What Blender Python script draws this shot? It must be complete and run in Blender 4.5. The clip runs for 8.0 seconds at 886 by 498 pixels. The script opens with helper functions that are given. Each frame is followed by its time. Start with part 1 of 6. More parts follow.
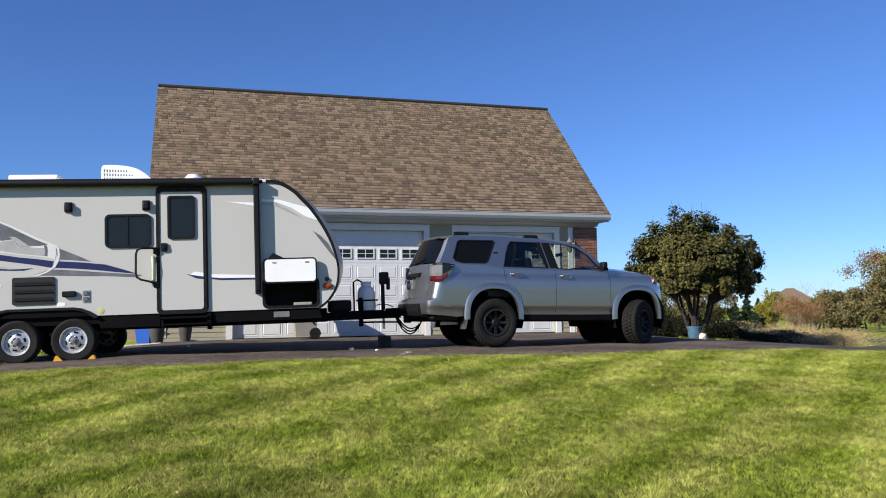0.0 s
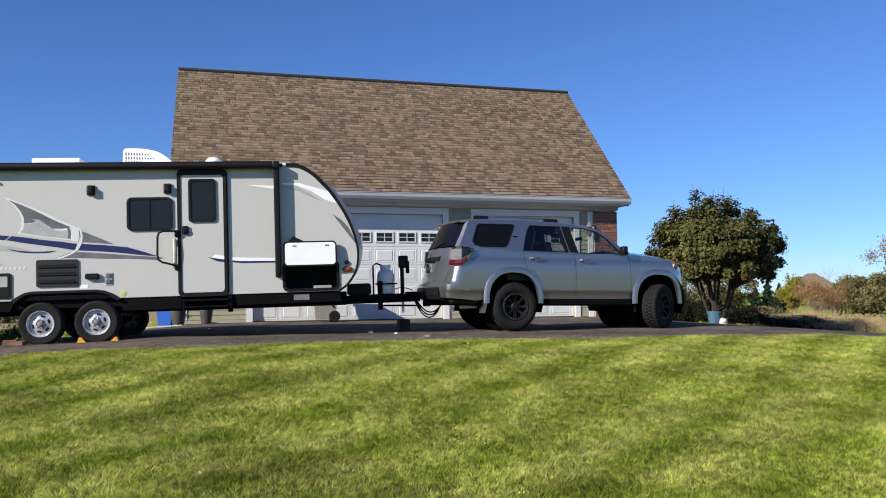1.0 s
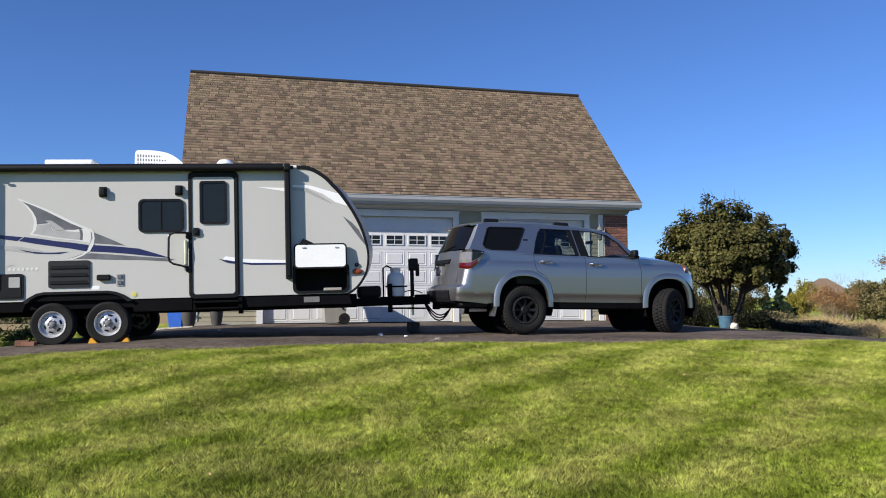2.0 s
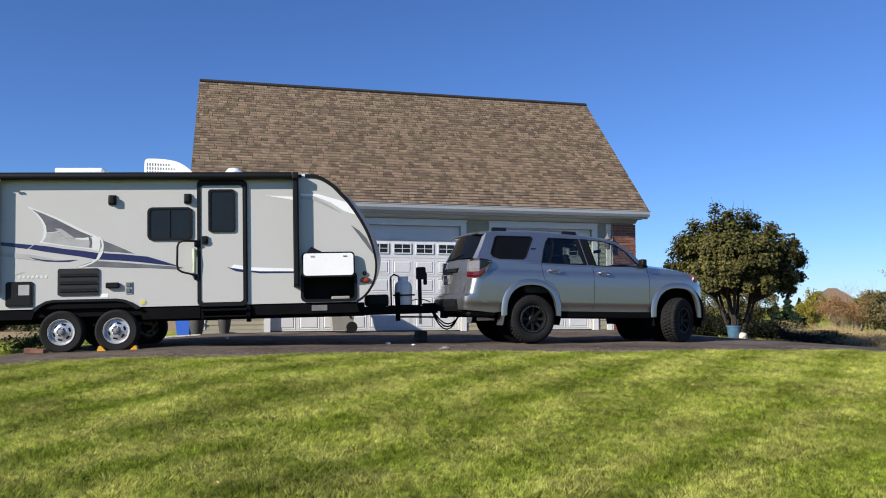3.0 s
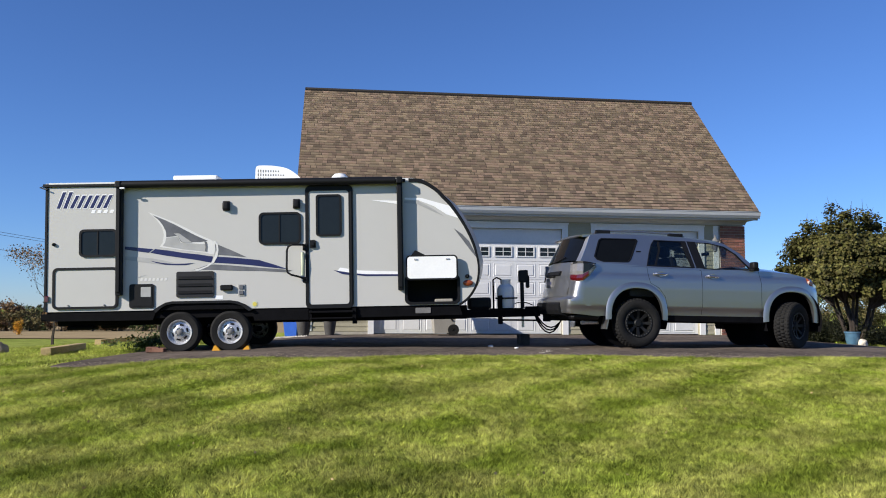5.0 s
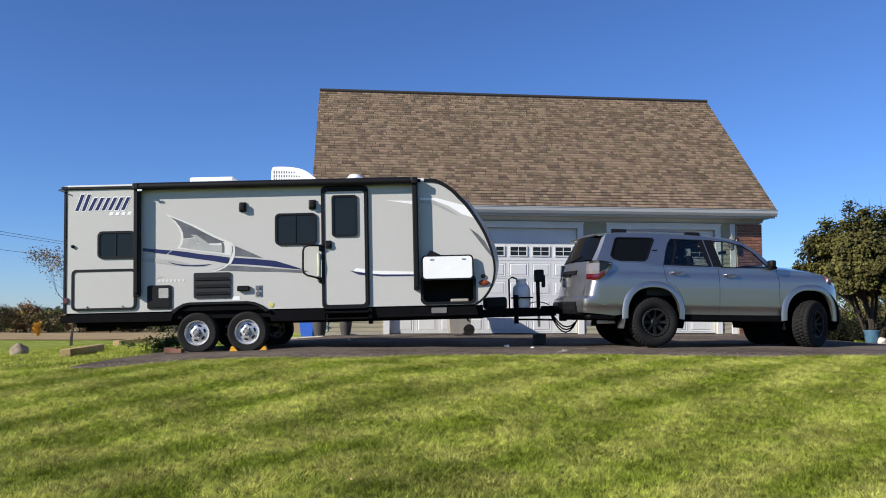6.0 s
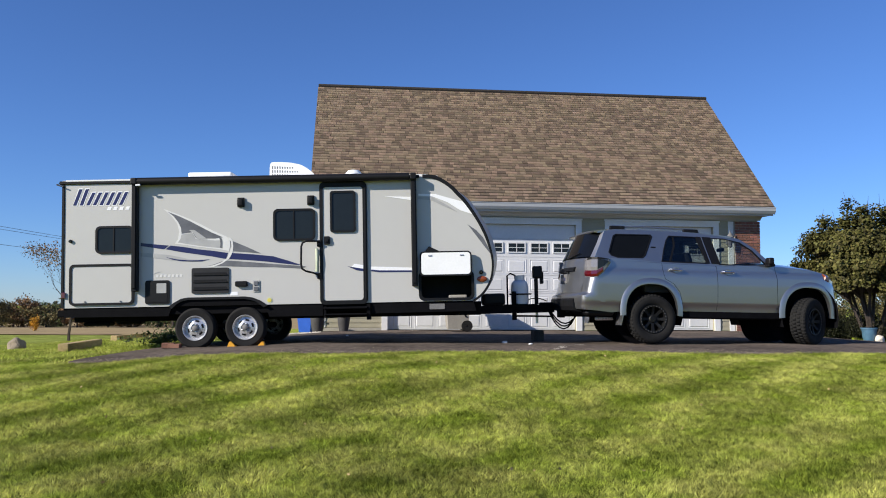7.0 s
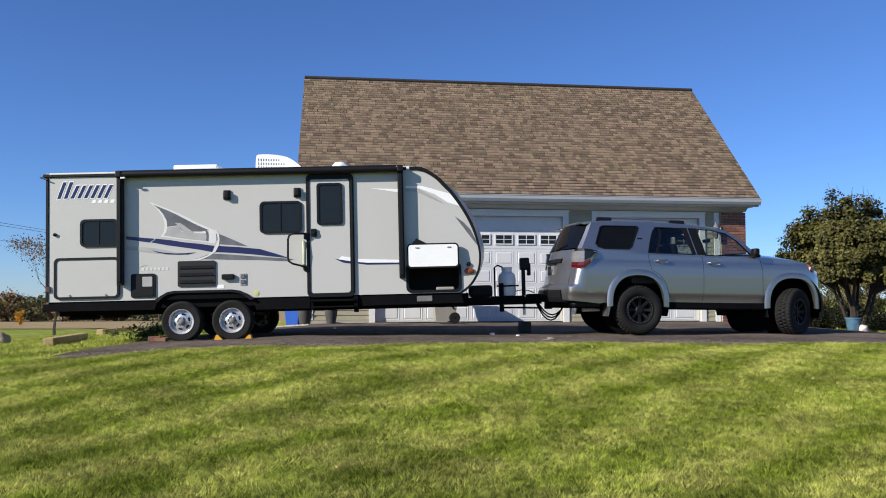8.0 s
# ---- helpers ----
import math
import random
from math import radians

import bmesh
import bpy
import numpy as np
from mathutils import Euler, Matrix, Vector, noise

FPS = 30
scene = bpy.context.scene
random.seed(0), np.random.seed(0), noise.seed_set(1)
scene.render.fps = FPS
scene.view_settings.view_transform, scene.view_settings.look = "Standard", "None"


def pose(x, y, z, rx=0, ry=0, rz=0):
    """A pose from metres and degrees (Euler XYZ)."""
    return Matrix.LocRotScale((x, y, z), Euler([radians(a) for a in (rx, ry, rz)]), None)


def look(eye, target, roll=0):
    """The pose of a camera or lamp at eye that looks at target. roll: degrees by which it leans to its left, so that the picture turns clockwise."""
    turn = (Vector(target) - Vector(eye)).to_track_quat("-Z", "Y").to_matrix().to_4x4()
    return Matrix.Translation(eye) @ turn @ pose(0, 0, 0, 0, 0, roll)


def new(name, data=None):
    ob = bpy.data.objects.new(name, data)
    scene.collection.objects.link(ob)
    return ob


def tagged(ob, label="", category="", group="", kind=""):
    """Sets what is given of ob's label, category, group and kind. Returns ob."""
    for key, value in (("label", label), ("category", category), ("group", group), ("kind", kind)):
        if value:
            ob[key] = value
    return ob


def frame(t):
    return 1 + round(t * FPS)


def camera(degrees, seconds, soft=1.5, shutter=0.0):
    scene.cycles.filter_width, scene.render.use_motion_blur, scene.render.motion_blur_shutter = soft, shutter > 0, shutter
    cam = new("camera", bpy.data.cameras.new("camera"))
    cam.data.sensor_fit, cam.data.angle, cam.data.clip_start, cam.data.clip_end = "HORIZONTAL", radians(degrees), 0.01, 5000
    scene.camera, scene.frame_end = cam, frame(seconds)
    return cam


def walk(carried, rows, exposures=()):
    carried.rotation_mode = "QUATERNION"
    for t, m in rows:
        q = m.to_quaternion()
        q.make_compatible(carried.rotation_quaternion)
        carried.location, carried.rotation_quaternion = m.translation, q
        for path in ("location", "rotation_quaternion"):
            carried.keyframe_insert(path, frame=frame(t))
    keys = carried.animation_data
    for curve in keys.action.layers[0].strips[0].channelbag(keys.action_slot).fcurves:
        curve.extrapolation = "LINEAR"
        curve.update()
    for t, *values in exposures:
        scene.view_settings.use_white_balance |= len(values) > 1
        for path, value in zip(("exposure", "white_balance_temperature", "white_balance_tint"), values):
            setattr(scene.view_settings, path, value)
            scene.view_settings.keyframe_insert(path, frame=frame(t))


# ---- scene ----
cam = camera(56.7, 8.0, soft=1.0)


def aim(x, y, z, yaw, pitch, roll):
    """Camera pose: turn to the left, tilt upwards, lean to the left (degrees)."""
    return pose(x, y, z, 0, 0, yaw) @ pose(0, 0, 0, 90 + pitch) @ pose(0, 0, 0, 0, 0, roll)


walk(cam, [(t, aim(*row)) for t, *row in (
    (0.0, 0.126, 0.002, 0.648, -10.436, 4.318, -0.769),
    (0.5, 0.117, 0.018, 0.647, -9.883, 3.687, -0.680),
    (1.0, 0.110, 0.018, 0.647, -9.140, 3.205, -0.516),
    (1.5, 0.108, 0.024, 0.646, -8.636, 3.373, -0.290),
    (1.7, 0.107, 0.025, 0.646, -8.520, 3.400, -0.240),
    (2.8, 0.100, 0.024, 0.646, -8.270, 3.780, -0.050),
    (3.0, 0.098, 0.023, 0.646, -7.944, 4.030, -0.033),
    (3.5, 0.080, 0.014, 0.645, -6.695, 4.464, -0.430),
    (4.0, 0.065, 0.016, 0.645, -4.995, 4.601, -0.531),
    (4.5, 0.043, 0.014, 0.643, -3.152, 4.390, -0.042),
    (5.0, 0.021, 0.008, 0.642, -1.097, 4.237, 0.302),
    (5.2, 0.016, 0.006, 0.642, -0.540, 4.230, 0.300),
    (6.3, 0.000, 0.002, 0.640, -0.040, 4.240, 0.030),
    (6.5, 0.000, 0.002, 0.640, 0.000, 4.251, 0.000),
    (7.0, 0.000, 0.008, 0.639, -0.213, 3.970, 0.277),
    (7.5, 0.003, 0.010, 0.639, -0.713, 3.642, 0.326),
    (8.0, 0.004, 0.012, 0.638, -1.090, 3.422, -0.009))])

# ---- light: a clear autumn morning, sun from behind the camera's left shoulder ----
SUN_TO = Vector((-0.755, -0.435, 0.43)).normalized()
scene.view_settings.exposure = 0.30
world = bpy.data.worlds.new("sky")
scene.world = world
world.use_nodes = True
sky = world.node_tree.nodes.new("ShaderNodeTexSky")
sky.sky_type = "NISHITA"
sky.sun_disc = False
sky.sun_elevation = math.asin(SUN_TO.z)
sky.sun_rotation = math.atan2(SUN_TO.x, SUN_TO.y)
sky.air_density, sky.dust_density, sky.ozone_density = 1.0, 0.1, 6.0
sky.altitude = 1200
tone = world.node_tree.nodes.new("ShaderNodeMix")
tone.data_type, tone.blend_type = "RGBA", "MULTIPLY"
tone.inputs["Factor"].default_value = 1.0
tone.inputs["B"].default_value = (0.75, 0.885, 1.165, 1)
world.node_tree.links.new(sky.outputs[0], tone.inputs["A"])
world.node_tree.links.new(tone.outputs["Result"], world.node_tree.nodes["Background"].inputs[0])
world.node_tree.nodes["Background"].inputs[1].default_value = 0.098
sun = new("sun", bpy.data.lights.new("sun", "SUN"))
sun.data.energy, sun.data.angle, sun.data.color = 5.4, radians(0.53), (1.0, 0.94, 0.85)
sun.matrix_world = look(SUN_TO * 60, (0, 0, 0))


# ---- materials ----
def mat(name, color, rough=0.6, metal=0.0, vary=0.12, size=6.0, bump=0.0, bump_size=None, random_by="", spread=0.0, coat=0.0,
        second=None, stretch=(1, 1, 1), transmission=0.0, spec=0.5):
    """Principled surface. Colour wanders at two scales; random_by 'object' or 'island' shifts it from piece to piece by spread."""
    m = bpy.data.materials.new(name)
    m.use_nodes = True
    nt = m.node_tree
    n, link = nt.nodes, nt.links.new
    b = n["Principled BSDF"]
    b.inputs["Roughness"].default_value = rough
    b.inputs["Metallic"].default_value = metal
    b.inputs["Coat Weight"].default_value = coat
    b.inputs["Specular IOR Level"].default_value = spec
    b.inputs["Coat Roughness"].default_value = 0.06
    b.inputs["Transmission Weight"].default_value = transmission
    co = n.new("ShaderNodeTexCoord")
    mp = n.new("ShaderNodeMapping")
    mp.inputs["Scale"].default_value = stretch
    link(co.outputs["Object"], mp.inputs["Vector"])
    big, fine = n.new("ShaderNodeTexNoise"), n.new("ShaderNodeTexNoise")
    for node, s, d in ((big, size, 3), (fine, size * 9, 4)):
        node.inputs["Scale"].default_value = s
        node.inputs["Detail"].default_value = d
        link(mp.outputs[0], node.inputs["Vector"])
    mixf = n.new("ShaderNodeMath")
    mixf.operation = "ADD"
    link(big.outputs[0], mixf.inputs[0])
    link(fine.outputs[0], mixf.inputs[1])
    ramp = n.new("ShaderNodeMapRange")
    ramp.inputs["From Min"].default_value, ramp.inputs["From Max"].default_value = 0.7, 1.3
    link(mixf.outputs[0], ramp.inputs["Value"])
    cm = n.new("ShaderNodeMix")
    cm.data_type = "RGBA"
    dark = second or tuple(c * (1 - vary) for c in color)
    light = color if second else tuple(min(1, c * (1 + vary)) for c in color)
    cm.inputs["A"].default_value = (*dark, 1)
    cm.inputs["B"].default_value = (*light, 1)
    link(ramp.outputs[0], cm.inputs["Factor"])
    out = cm.outputs["Result"]
    if random_by:
        src = n.new("ShaderNodeObjectInfo" if random_by == "object" else "ShaderNodeNewGeometry")
        r = src.outputs["Random" if random_by == "object" else "Random Per Island"]
        mr = n.new("ShaderNodeMapRange")
        mr.inputs["To Min"].default_value, mr.inputs["To Max"].default_value = 1 - spread, 1 + spread
        link(r, mr.inputs["Value"])
        hsv = n.new("ShaderNodeHueSaturation")
        link(mr.outputs[0], hsv.inputs["Value"])
        sat = n.new("ShaderNodeMath")
        sat.operation = "MULTIPLY_ADD"
        sat.inputs[1].default_value, sat.inputs[2].default_value = 17.0, 0.3
        frac = n.new("ShaderNodeMath")
        frac.operation = "FRACT"
        link(r, sat.inputs[0])
        link(sat.outputs[0], frac.inputs[0])
        hue = n.new("ShaderNodeMapRange")
        hue.inputs["To Min"].default_value, hue.inputs["To Max"].default_value = 0.5 - spread * 0.03, 0.5 + spread * 0.03
        link(frac.outputs[0], hue.inputs["Value"])
        link(hue.outputs[0], hsv.inputs["Hue"])
        link(out, hsv.inputs["Color"])
        out = hsv.outputs[0]
    link(out, b.inputs["Base Color"])
    rr = n.new("ShaderNodeMapRange")
    rr.inputs["To Min"].default_value, rr.inputs["To Max"].default_value = max(0.02, rough - 0.06), min(1, rough + 0.06)
    link(fine.outputs[0], rr.inputs["Value"])
    link(rr.outputs[0], b.inputs["Roughness"])
    if bump:
        bn = n.new("ShaderNodeTexNoise")
        bn.inputs["Scale"].default_value = bump_size or size * 12
        bn.inputs["Detail"].default_value = 4
        link(mp.outputs[0], bn.inputs["Vector"])
        bp = n.new("ShaderNodeBump")
        bp.inputs["Strength"].default_value = bump
        bp.inputs["Distance"].default_value = 0.02
        link(bn.outputs[0], bp.inputs["Height"])
        link(bp.outputs[0], b.inputs["Normal"])
    return m


def glass(name, color, rough=0.02):
    m = bpy.data.materials.new(name)
    m.use_nodes = True
    n, link = m.node_tree.nodes, m.node_tree.links.new
    clear, shine, mix = (n.new("ShaderNode" + k) for k in ("BsdfTransparent", "BsdfGlossy", "MixShader"))
    clear.inputs["Color"].default_value = (*color, 1)
    shine.inputs["Roughness"].default_value = rough
    mix.inputs[0].default_value = 0.06
    link(clear.outputs[0], mix.inputs[1])
    link(shine.outputs[0], mix.inputs[2])
    link(mix.outputs[0], n["Material Output"].inputs["Surface"])
    return m


def lawn_mat(name, dark, light, straw, rough, island):
    """Mown turf: broad mower lanes, straw patches, and change from tuft to tuft."""
    m = mat(name, light, rough, vary=0.25, size=14.0, bump=0.0 if island else 0.6, bump_size=160, second=dark, spec=0.12 if island else 0.0)
    n, link = m.node_tree.nodes, m.node_tree.links.new
    b = n["Principled BSDF"]
    base = b.inputs["Base Color"].links[0].from_socket
    geo = n.new("ShaderNodeNewGeometry")
    turn = n.new("ShaderNodeMapping")
    turn.inputs["Rotation"].default_value = (0, 0, radians(-47))
    link(geo.outputs["Position"], turn.inputs["Vector"])
    wave = n.new("ShaderNodeTexWave")
    wave.bands_direction = "Y"
    wave.inputs["Scale"].default_value = 0.305
    wave.inputs["Phase Offset"].default_value = -0.12
    wave.inputs["Distortion"].default_value = 2.6
    wave.inputs["Detail"].default_value = 2.0
    wave.inputs["Detail Scale"].default_value = 1.2
    link(turn.outputs[0], wave.inputs["Vector"])
    patch = n.new("ShaderNodeTexNoise")
    patch.inputs["Scale"].default_value = 2.3
    patch.inputs["Detail"].default_value = 7
    link(geo.outputs["Position"], patch.inputs["Vector"])
    mul = n.new("ShaderNodeMath")
    mul.operation = "MULTIPLY"
    soft_lane = n.new("ShaderNodeMapRange")
    soft_lane.inputs["To Min"].default_value, soft_lane.inputs["To Max"].default_value = 0.70, 1.05
    link(wave.outputs["Fac"], soft_lane.inputs["Value"])
    link(soft_lane.outputs[0], mul.inputs[0])
    link(patch.outputs[0], mul.inputs[1])
    rng = n.new("ShaderNodeMapRange")
    rng.inputs["From Min"].default_value, rng.inputs["From Max"].default_value = 0.29, 0.58
    rng.inputs["To Max"].default_value = 0.54
    link(mul.outputs[0], rng.inputs["Value"])
    mx = n.new("ShaderNodeMix")
    mx.data_type = "RGBA"
    mx.inputs["B"].default_value = (*straw, 1)
    link(rng.outputs[0], mx.inputs["Factor"])
    link(base, mx.inputs["A"])
    out = mx.outputs["Result"]
    # darker grass tone between the mown lanes and in broad patches
    broad_noise = n.new("ShaderNodeTexNoise")
    broad_noise.inputs["Scale"].default_value = 0.95
    broad_noise.inputs["Detail"].default_value = 4
    link(geo.outputs["Position"], broad_noise.inputs["Vector"])
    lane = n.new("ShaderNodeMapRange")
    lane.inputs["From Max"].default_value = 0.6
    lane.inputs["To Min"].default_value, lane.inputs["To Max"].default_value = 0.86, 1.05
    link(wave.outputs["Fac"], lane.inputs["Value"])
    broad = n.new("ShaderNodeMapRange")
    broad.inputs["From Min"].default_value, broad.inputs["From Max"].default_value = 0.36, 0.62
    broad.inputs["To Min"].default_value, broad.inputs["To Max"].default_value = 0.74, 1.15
    link(broad_noise.outputs[0], broad.inputs["Value"])
    grass_tone = n.new("ShaderNodeMath")
    grass_tone.operation = "MULTIPLY"
    link(lane.outputs[0], grass_tone.inputs[0])
    link(broad.outputs[0], grass_tone.inputs[1])
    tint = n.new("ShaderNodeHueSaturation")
    link(grass_tone.outputs[0], tint.inputs["Value"])
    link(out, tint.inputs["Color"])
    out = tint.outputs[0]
    if island:
        hsv = n.new("ShaderNodeHueSaturation")
        mr = n.new("ShaderNodeMapRange")
        mr.inputs["To Min"].default_value, mr.inputs["To Max"].default_value = 0.36, 1.62
        link(geo.outputs["Random Per Island"], mr.inputs["Value"])
        tuft = n.new("ShaderNodeTexNoise")
        tuft.inputs["Scale"].default_value = 15.0
        tuft.inputs["Detail"].default_value = 3
        link(geo.outputs["Position"], tuft.inputs["Vector"])
        tone = n.new("ShaderNodeMapRange")
        tone.inputs["From Min"].default_value, tone.inputs["From Max"].default_value = 0.34, 0.66
        tone.inputs["To Min"].default_value, tone.inputs["To Max"].default_value = 0.70, 1.26
        link(tuft.outputs[0], tone.inputs["Value"])
        both_tones = n.new("ShaderNodeMath")
        both_tones.operation = "MULTIPLY"
        link(mr.outputs[0], both_tones.inputs[0])
        link(tone.outputs[0], both_tones.inputs[1])
        link(both_tones.outputs[0], hsv.inputs["Value"])
        link(out, hsv.inputs["Color"])
        out = hsv.outputs[0]
    link(out, b.inputs["Base Color"])
    if island:
        thin = n.new("ShaderNodeBsdfTranslucent")
        both = n.new("ShaderNodeMixShader")
        both.inputs[0].default_value = 0.38
        link(out, thin.inputs["Color"])
        link(b.outputs[0], both.inputs[1])
        link(thin.outputs[0], both.inputs[2])
        link(both.outputs[0], n["Material Output"].inputs["Surface"])
    return m


M = {}
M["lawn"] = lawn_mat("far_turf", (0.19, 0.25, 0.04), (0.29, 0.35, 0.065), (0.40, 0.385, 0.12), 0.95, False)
# near thatch is darkened so the gaps between blades read as shaded
M["thatch_gap_shade"] = lawn_mat("thatch_with_gap_shade", (0.045, 0.066, 0.008), (0.085, 0.112, 0.016), (0.14, 0.135, 0.036), 0.95, False)
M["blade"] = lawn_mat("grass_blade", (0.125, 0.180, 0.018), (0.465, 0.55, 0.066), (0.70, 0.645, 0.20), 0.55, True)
M["field"] = mat("stubble_field", (0.36, 0.27, 0.15), 0.95, spec=0.0, vary=0.2, size=0.4, bump=0.4, bump_size=8)
M["asphalt"] = mat("worn_asphalt", (0.135, 0.108, 0.088), 0.95, spec=0.06, vary=0.5, size=0.9, bump=0.5, bump_size=260)
M["road"] = mat("grey_road", (0.09, 0.09, 0.095), 0.85, vary=0.15, size=1.0, bump=0.2, bump_size=60)
M["shingle"] = mat("shingle", (0.208, 0.146, 0.094), 0.9, vary=0.16, size=5, bump=0.6, bump_size=180, random_by="island", spread=0.42)
# lower shingle layer, its colour deepened to draw the shadow line of each course
M["shingle_base_shade"] = mat("shingle_base_shade", (0.05, 0.034, 0.025), 0.92, vary=0.25, size=6, bump=0.6, bump_size=180)
M["shingle_piece"] = mat("shingle_piece", (0.208, 0.146, 0.094), 0.9, vary=0.16, size=5, bump=0.6, bump_size=180, random_by="object", spread=0.42)
M["ridge"] = mat("ridge_cap", (0.030, 0.024, 0.020), 0.9, vary=0.2, size=6, bump=0.4)
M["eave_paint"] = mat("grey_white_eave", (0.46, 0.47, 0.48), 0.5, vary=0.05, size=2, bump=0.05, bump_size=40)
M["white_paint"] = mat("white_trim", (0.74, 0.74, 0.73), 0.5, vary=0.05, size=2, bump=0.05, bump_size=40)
M["door_paint"] = mat("white_door", (0.68, 0.68, 0.675), 0.42, vary=0.04, size=2, bump=0.04, bump_size=60)
M["siding"] = mat("tan_siding", (0.36, 0.33, 0.235), 0.65, vary=0.08, size=3, bump=0.15, bump_size=50, stretch=(1, 1, 6))
M["brick"] = mat("brick", (0.22, 0.096, 0.066), 0.85, vary=0.25, size=9, bump=0.5, bump_size=90, random_by="object", spread=0.3)
M["mortar"] = mat("mortar", (0.42, 0.38, 0.33), 0.95, vary=0.15, size=9, bump=0.4)
M["concrete"] = mat("concrete", (0.38, 0.35, 0.31), 0.9, vary=0.15, size=3, bump=0.3, bump_size=60)
M["dark_glass"] = mat("dark_glass", (0.015, 0.019, 0.021), 0.10, vary=0.1)
M["dark_glass"].node_tree.nodes["Principled BSDF"].inputs["Specular IOR Level"].default_value = 0.2
M["skin"] = mat("light_grey_gelcoat", (0.505, 0.493, 0.462), 0.34, vary=0.012, size=0.6, coat=0.1)
M["black"] = mat("black_trim", (0.007, 0.007, 0.008), 0.5, spec=0.22, vary=0.2, size=8, bump=0.1)
M["grille_plastic"] = mat("grille_plastic", (0.022, 0.022, 0.024), 0.55, spec=0.25, vary=0.15, size=8)
M["frame"] = mat("black_steel", (0.005, 0.005, 0.006), 0.7, spec=0.05, vary=0.3, size=6, bump=0.12)
M["white_plastic"] = mat("white_plastic", (0.80, 0.80, 0.78), 0.4, vary=0.04, size=3)
M["membrane"] = mat("roof_membrane", (0.72, 0.72, 0.70), 0.7, vary=0.08, size=3)
M["navy"] = mat("navy_vinyl", (0.018, 0.020, 0.085), 0.3, vary=0.1, size=4)
M["grey_vinyl"] = mat("grey_vinyl", (0.13, 0.13, 0.138), 0.32, vary=0.3, size=0.7)
M["silver_vinyl"] = mat("silver_vinyl", (0.40, 0.395, 0.38), 0.3, vary=0.14, size=0.7)
M["pale_vinyl"] = mat("pale_vinyl", (0.66, 0.65, 0.62), 0.3, vary=0.05)
M["white_vinyl"] = mat("white_vinyl", (0.85, 0.85, 0.85), 0.3, vary=0.03)
M["rubber"] = mat("tyre_rubber", (0.014, 0.0135, 0.013), 0.85, spec=0.2, vary=0.25, size=10, bump=0.3, bump_size=80)
M["steel"] = mat("bright_wheel_steel", (0.62, 0.62, 0.62), 0.28, metal=0.55, vary=0.08, size=8)
M["chrome"] = mat("chrome", (0.80, 0.80, 0.80), 0.22, metal=1.0, vary=0.03)
M["silver_car"] = mat("silver_car_paint", (0.37, 0.368, 0.372), 0.37, metal=0.92, vary=0.015, size=1.0, coat=0.8)
M["car_glass"] = glass("car_glass", (0.80, 0.84, 0.82))
M["rear_glass"] = glass("rear_glass", (0.55, 0.58, 0.57))
M["tint_glass"] = mat("privacy_glass", (0.006, 0.007, 0.009), 0.03, vary=0.1, spec=0.08)
M["wheel_black"] = mat("black_alloy", (0.004, 0.004, 0.004), 0.6, metal=0.3, vary=0.2)
M["red_lens"] = mat("red_lens", (0.09, 0.005, 0.007), 0.1, vary=0.1, coat=1.0)
M["tail_clear"] = mat("clear_tail_lens", (0.20, 0.19, 0.19), 0.14, metal=0.1, vary=0.15, size=9, coat=1.0)
M["clear_lens"] = mat("clear_lens", (0.13, 0.12, 0.13), 0.08, metal=0.1, vary=0.1, coat=1.0)
M["orange_lens"] = mat("orange_lens", (0.26, 0.055, 0.018), 0.2, vary=0.1)
M["yellow"] = mat("yellow_plastic", (0.72, 0.34, 0.02), 0.45, vary=0.1, size=8)
M["blue_plastic"] = mat("blue_plastic", (0.02, 0.10, 0.50), 0.45, vary=0.1)
M["blue_pot"] = mat("blue_glaze", (0.07, 0.15, 0.22), 0.35, vary=0.2, size=6)
M["bin"] = mat("grey_bin_plastic", (0.30, 0.28, 0.24), 0.6, vary=0.1, size=4)
M["planter"] = mat("grey_planter", (0.16, 0.155, 0.15), 0.7, vary=0.2, size=6, bump=0.2)
M["timber"] = mat("weathered_timber", (0.47, 0.34, 0.15), 0.8, vary=0.25, size=3, bump=0.4, bump_size=40, stretch=(1, 8, 8))
M["wood_block"] = mat("dark_wood_block", (0.06, 0.05, 0.04), 0.85, vary=0.3, size=8, bump=0.3)
M["stone"] = mat("field_stone", (0.26, 0.21, 0.145), 0.9, vary=0.3, size=7, bump=0.6, bump_size=30)
M["pale_stone"] = mat("pale_stone", (0.62, 0.56, 0.46), 0.85, vary=0.15, size=7, bump=0.4, bump_size=30)
M["paver"] = mat("red_paver", (0.20, 0.095, 0.06), 0.9, vary=0.3, size=9, bump=0.4)
M["bark"] = mat("bark", (0.055, 0.042, 0.033), 0.95, vary=0.35, size=10, bump=0.7, bump_size=60, stretch=(3, 3, 1))
M["twig"] = mat("pale_twigs", (0.28, 0.20, 0.15), 0.9, vary=0.3, size=10)
M["soil"] = mat("mulch", (0.035, 0.024, 0.016), 0.95, vary=0.4, size=9, bump=0.8, bump_size=60)
M["seat"] = mat("grey_upholstery", (0.05, 0.05, 0.055), 0.8, vary=0.2, size=8)
M["white_tank"] = mat("white_tank_enamel", (0.72, 0.74, 0.76), 0.35, vary=0.05)
M["wire"] = mat("power_line", (0.10, 0.11, 0.13), 0.6, vary=0.1)


def leaf_mat(name, color, spread=0.45, vary=0.25):
    return mat(name, color, 0.6, vary=vary, size=1.2, random_by="island", spread=spread, spec=0.15)


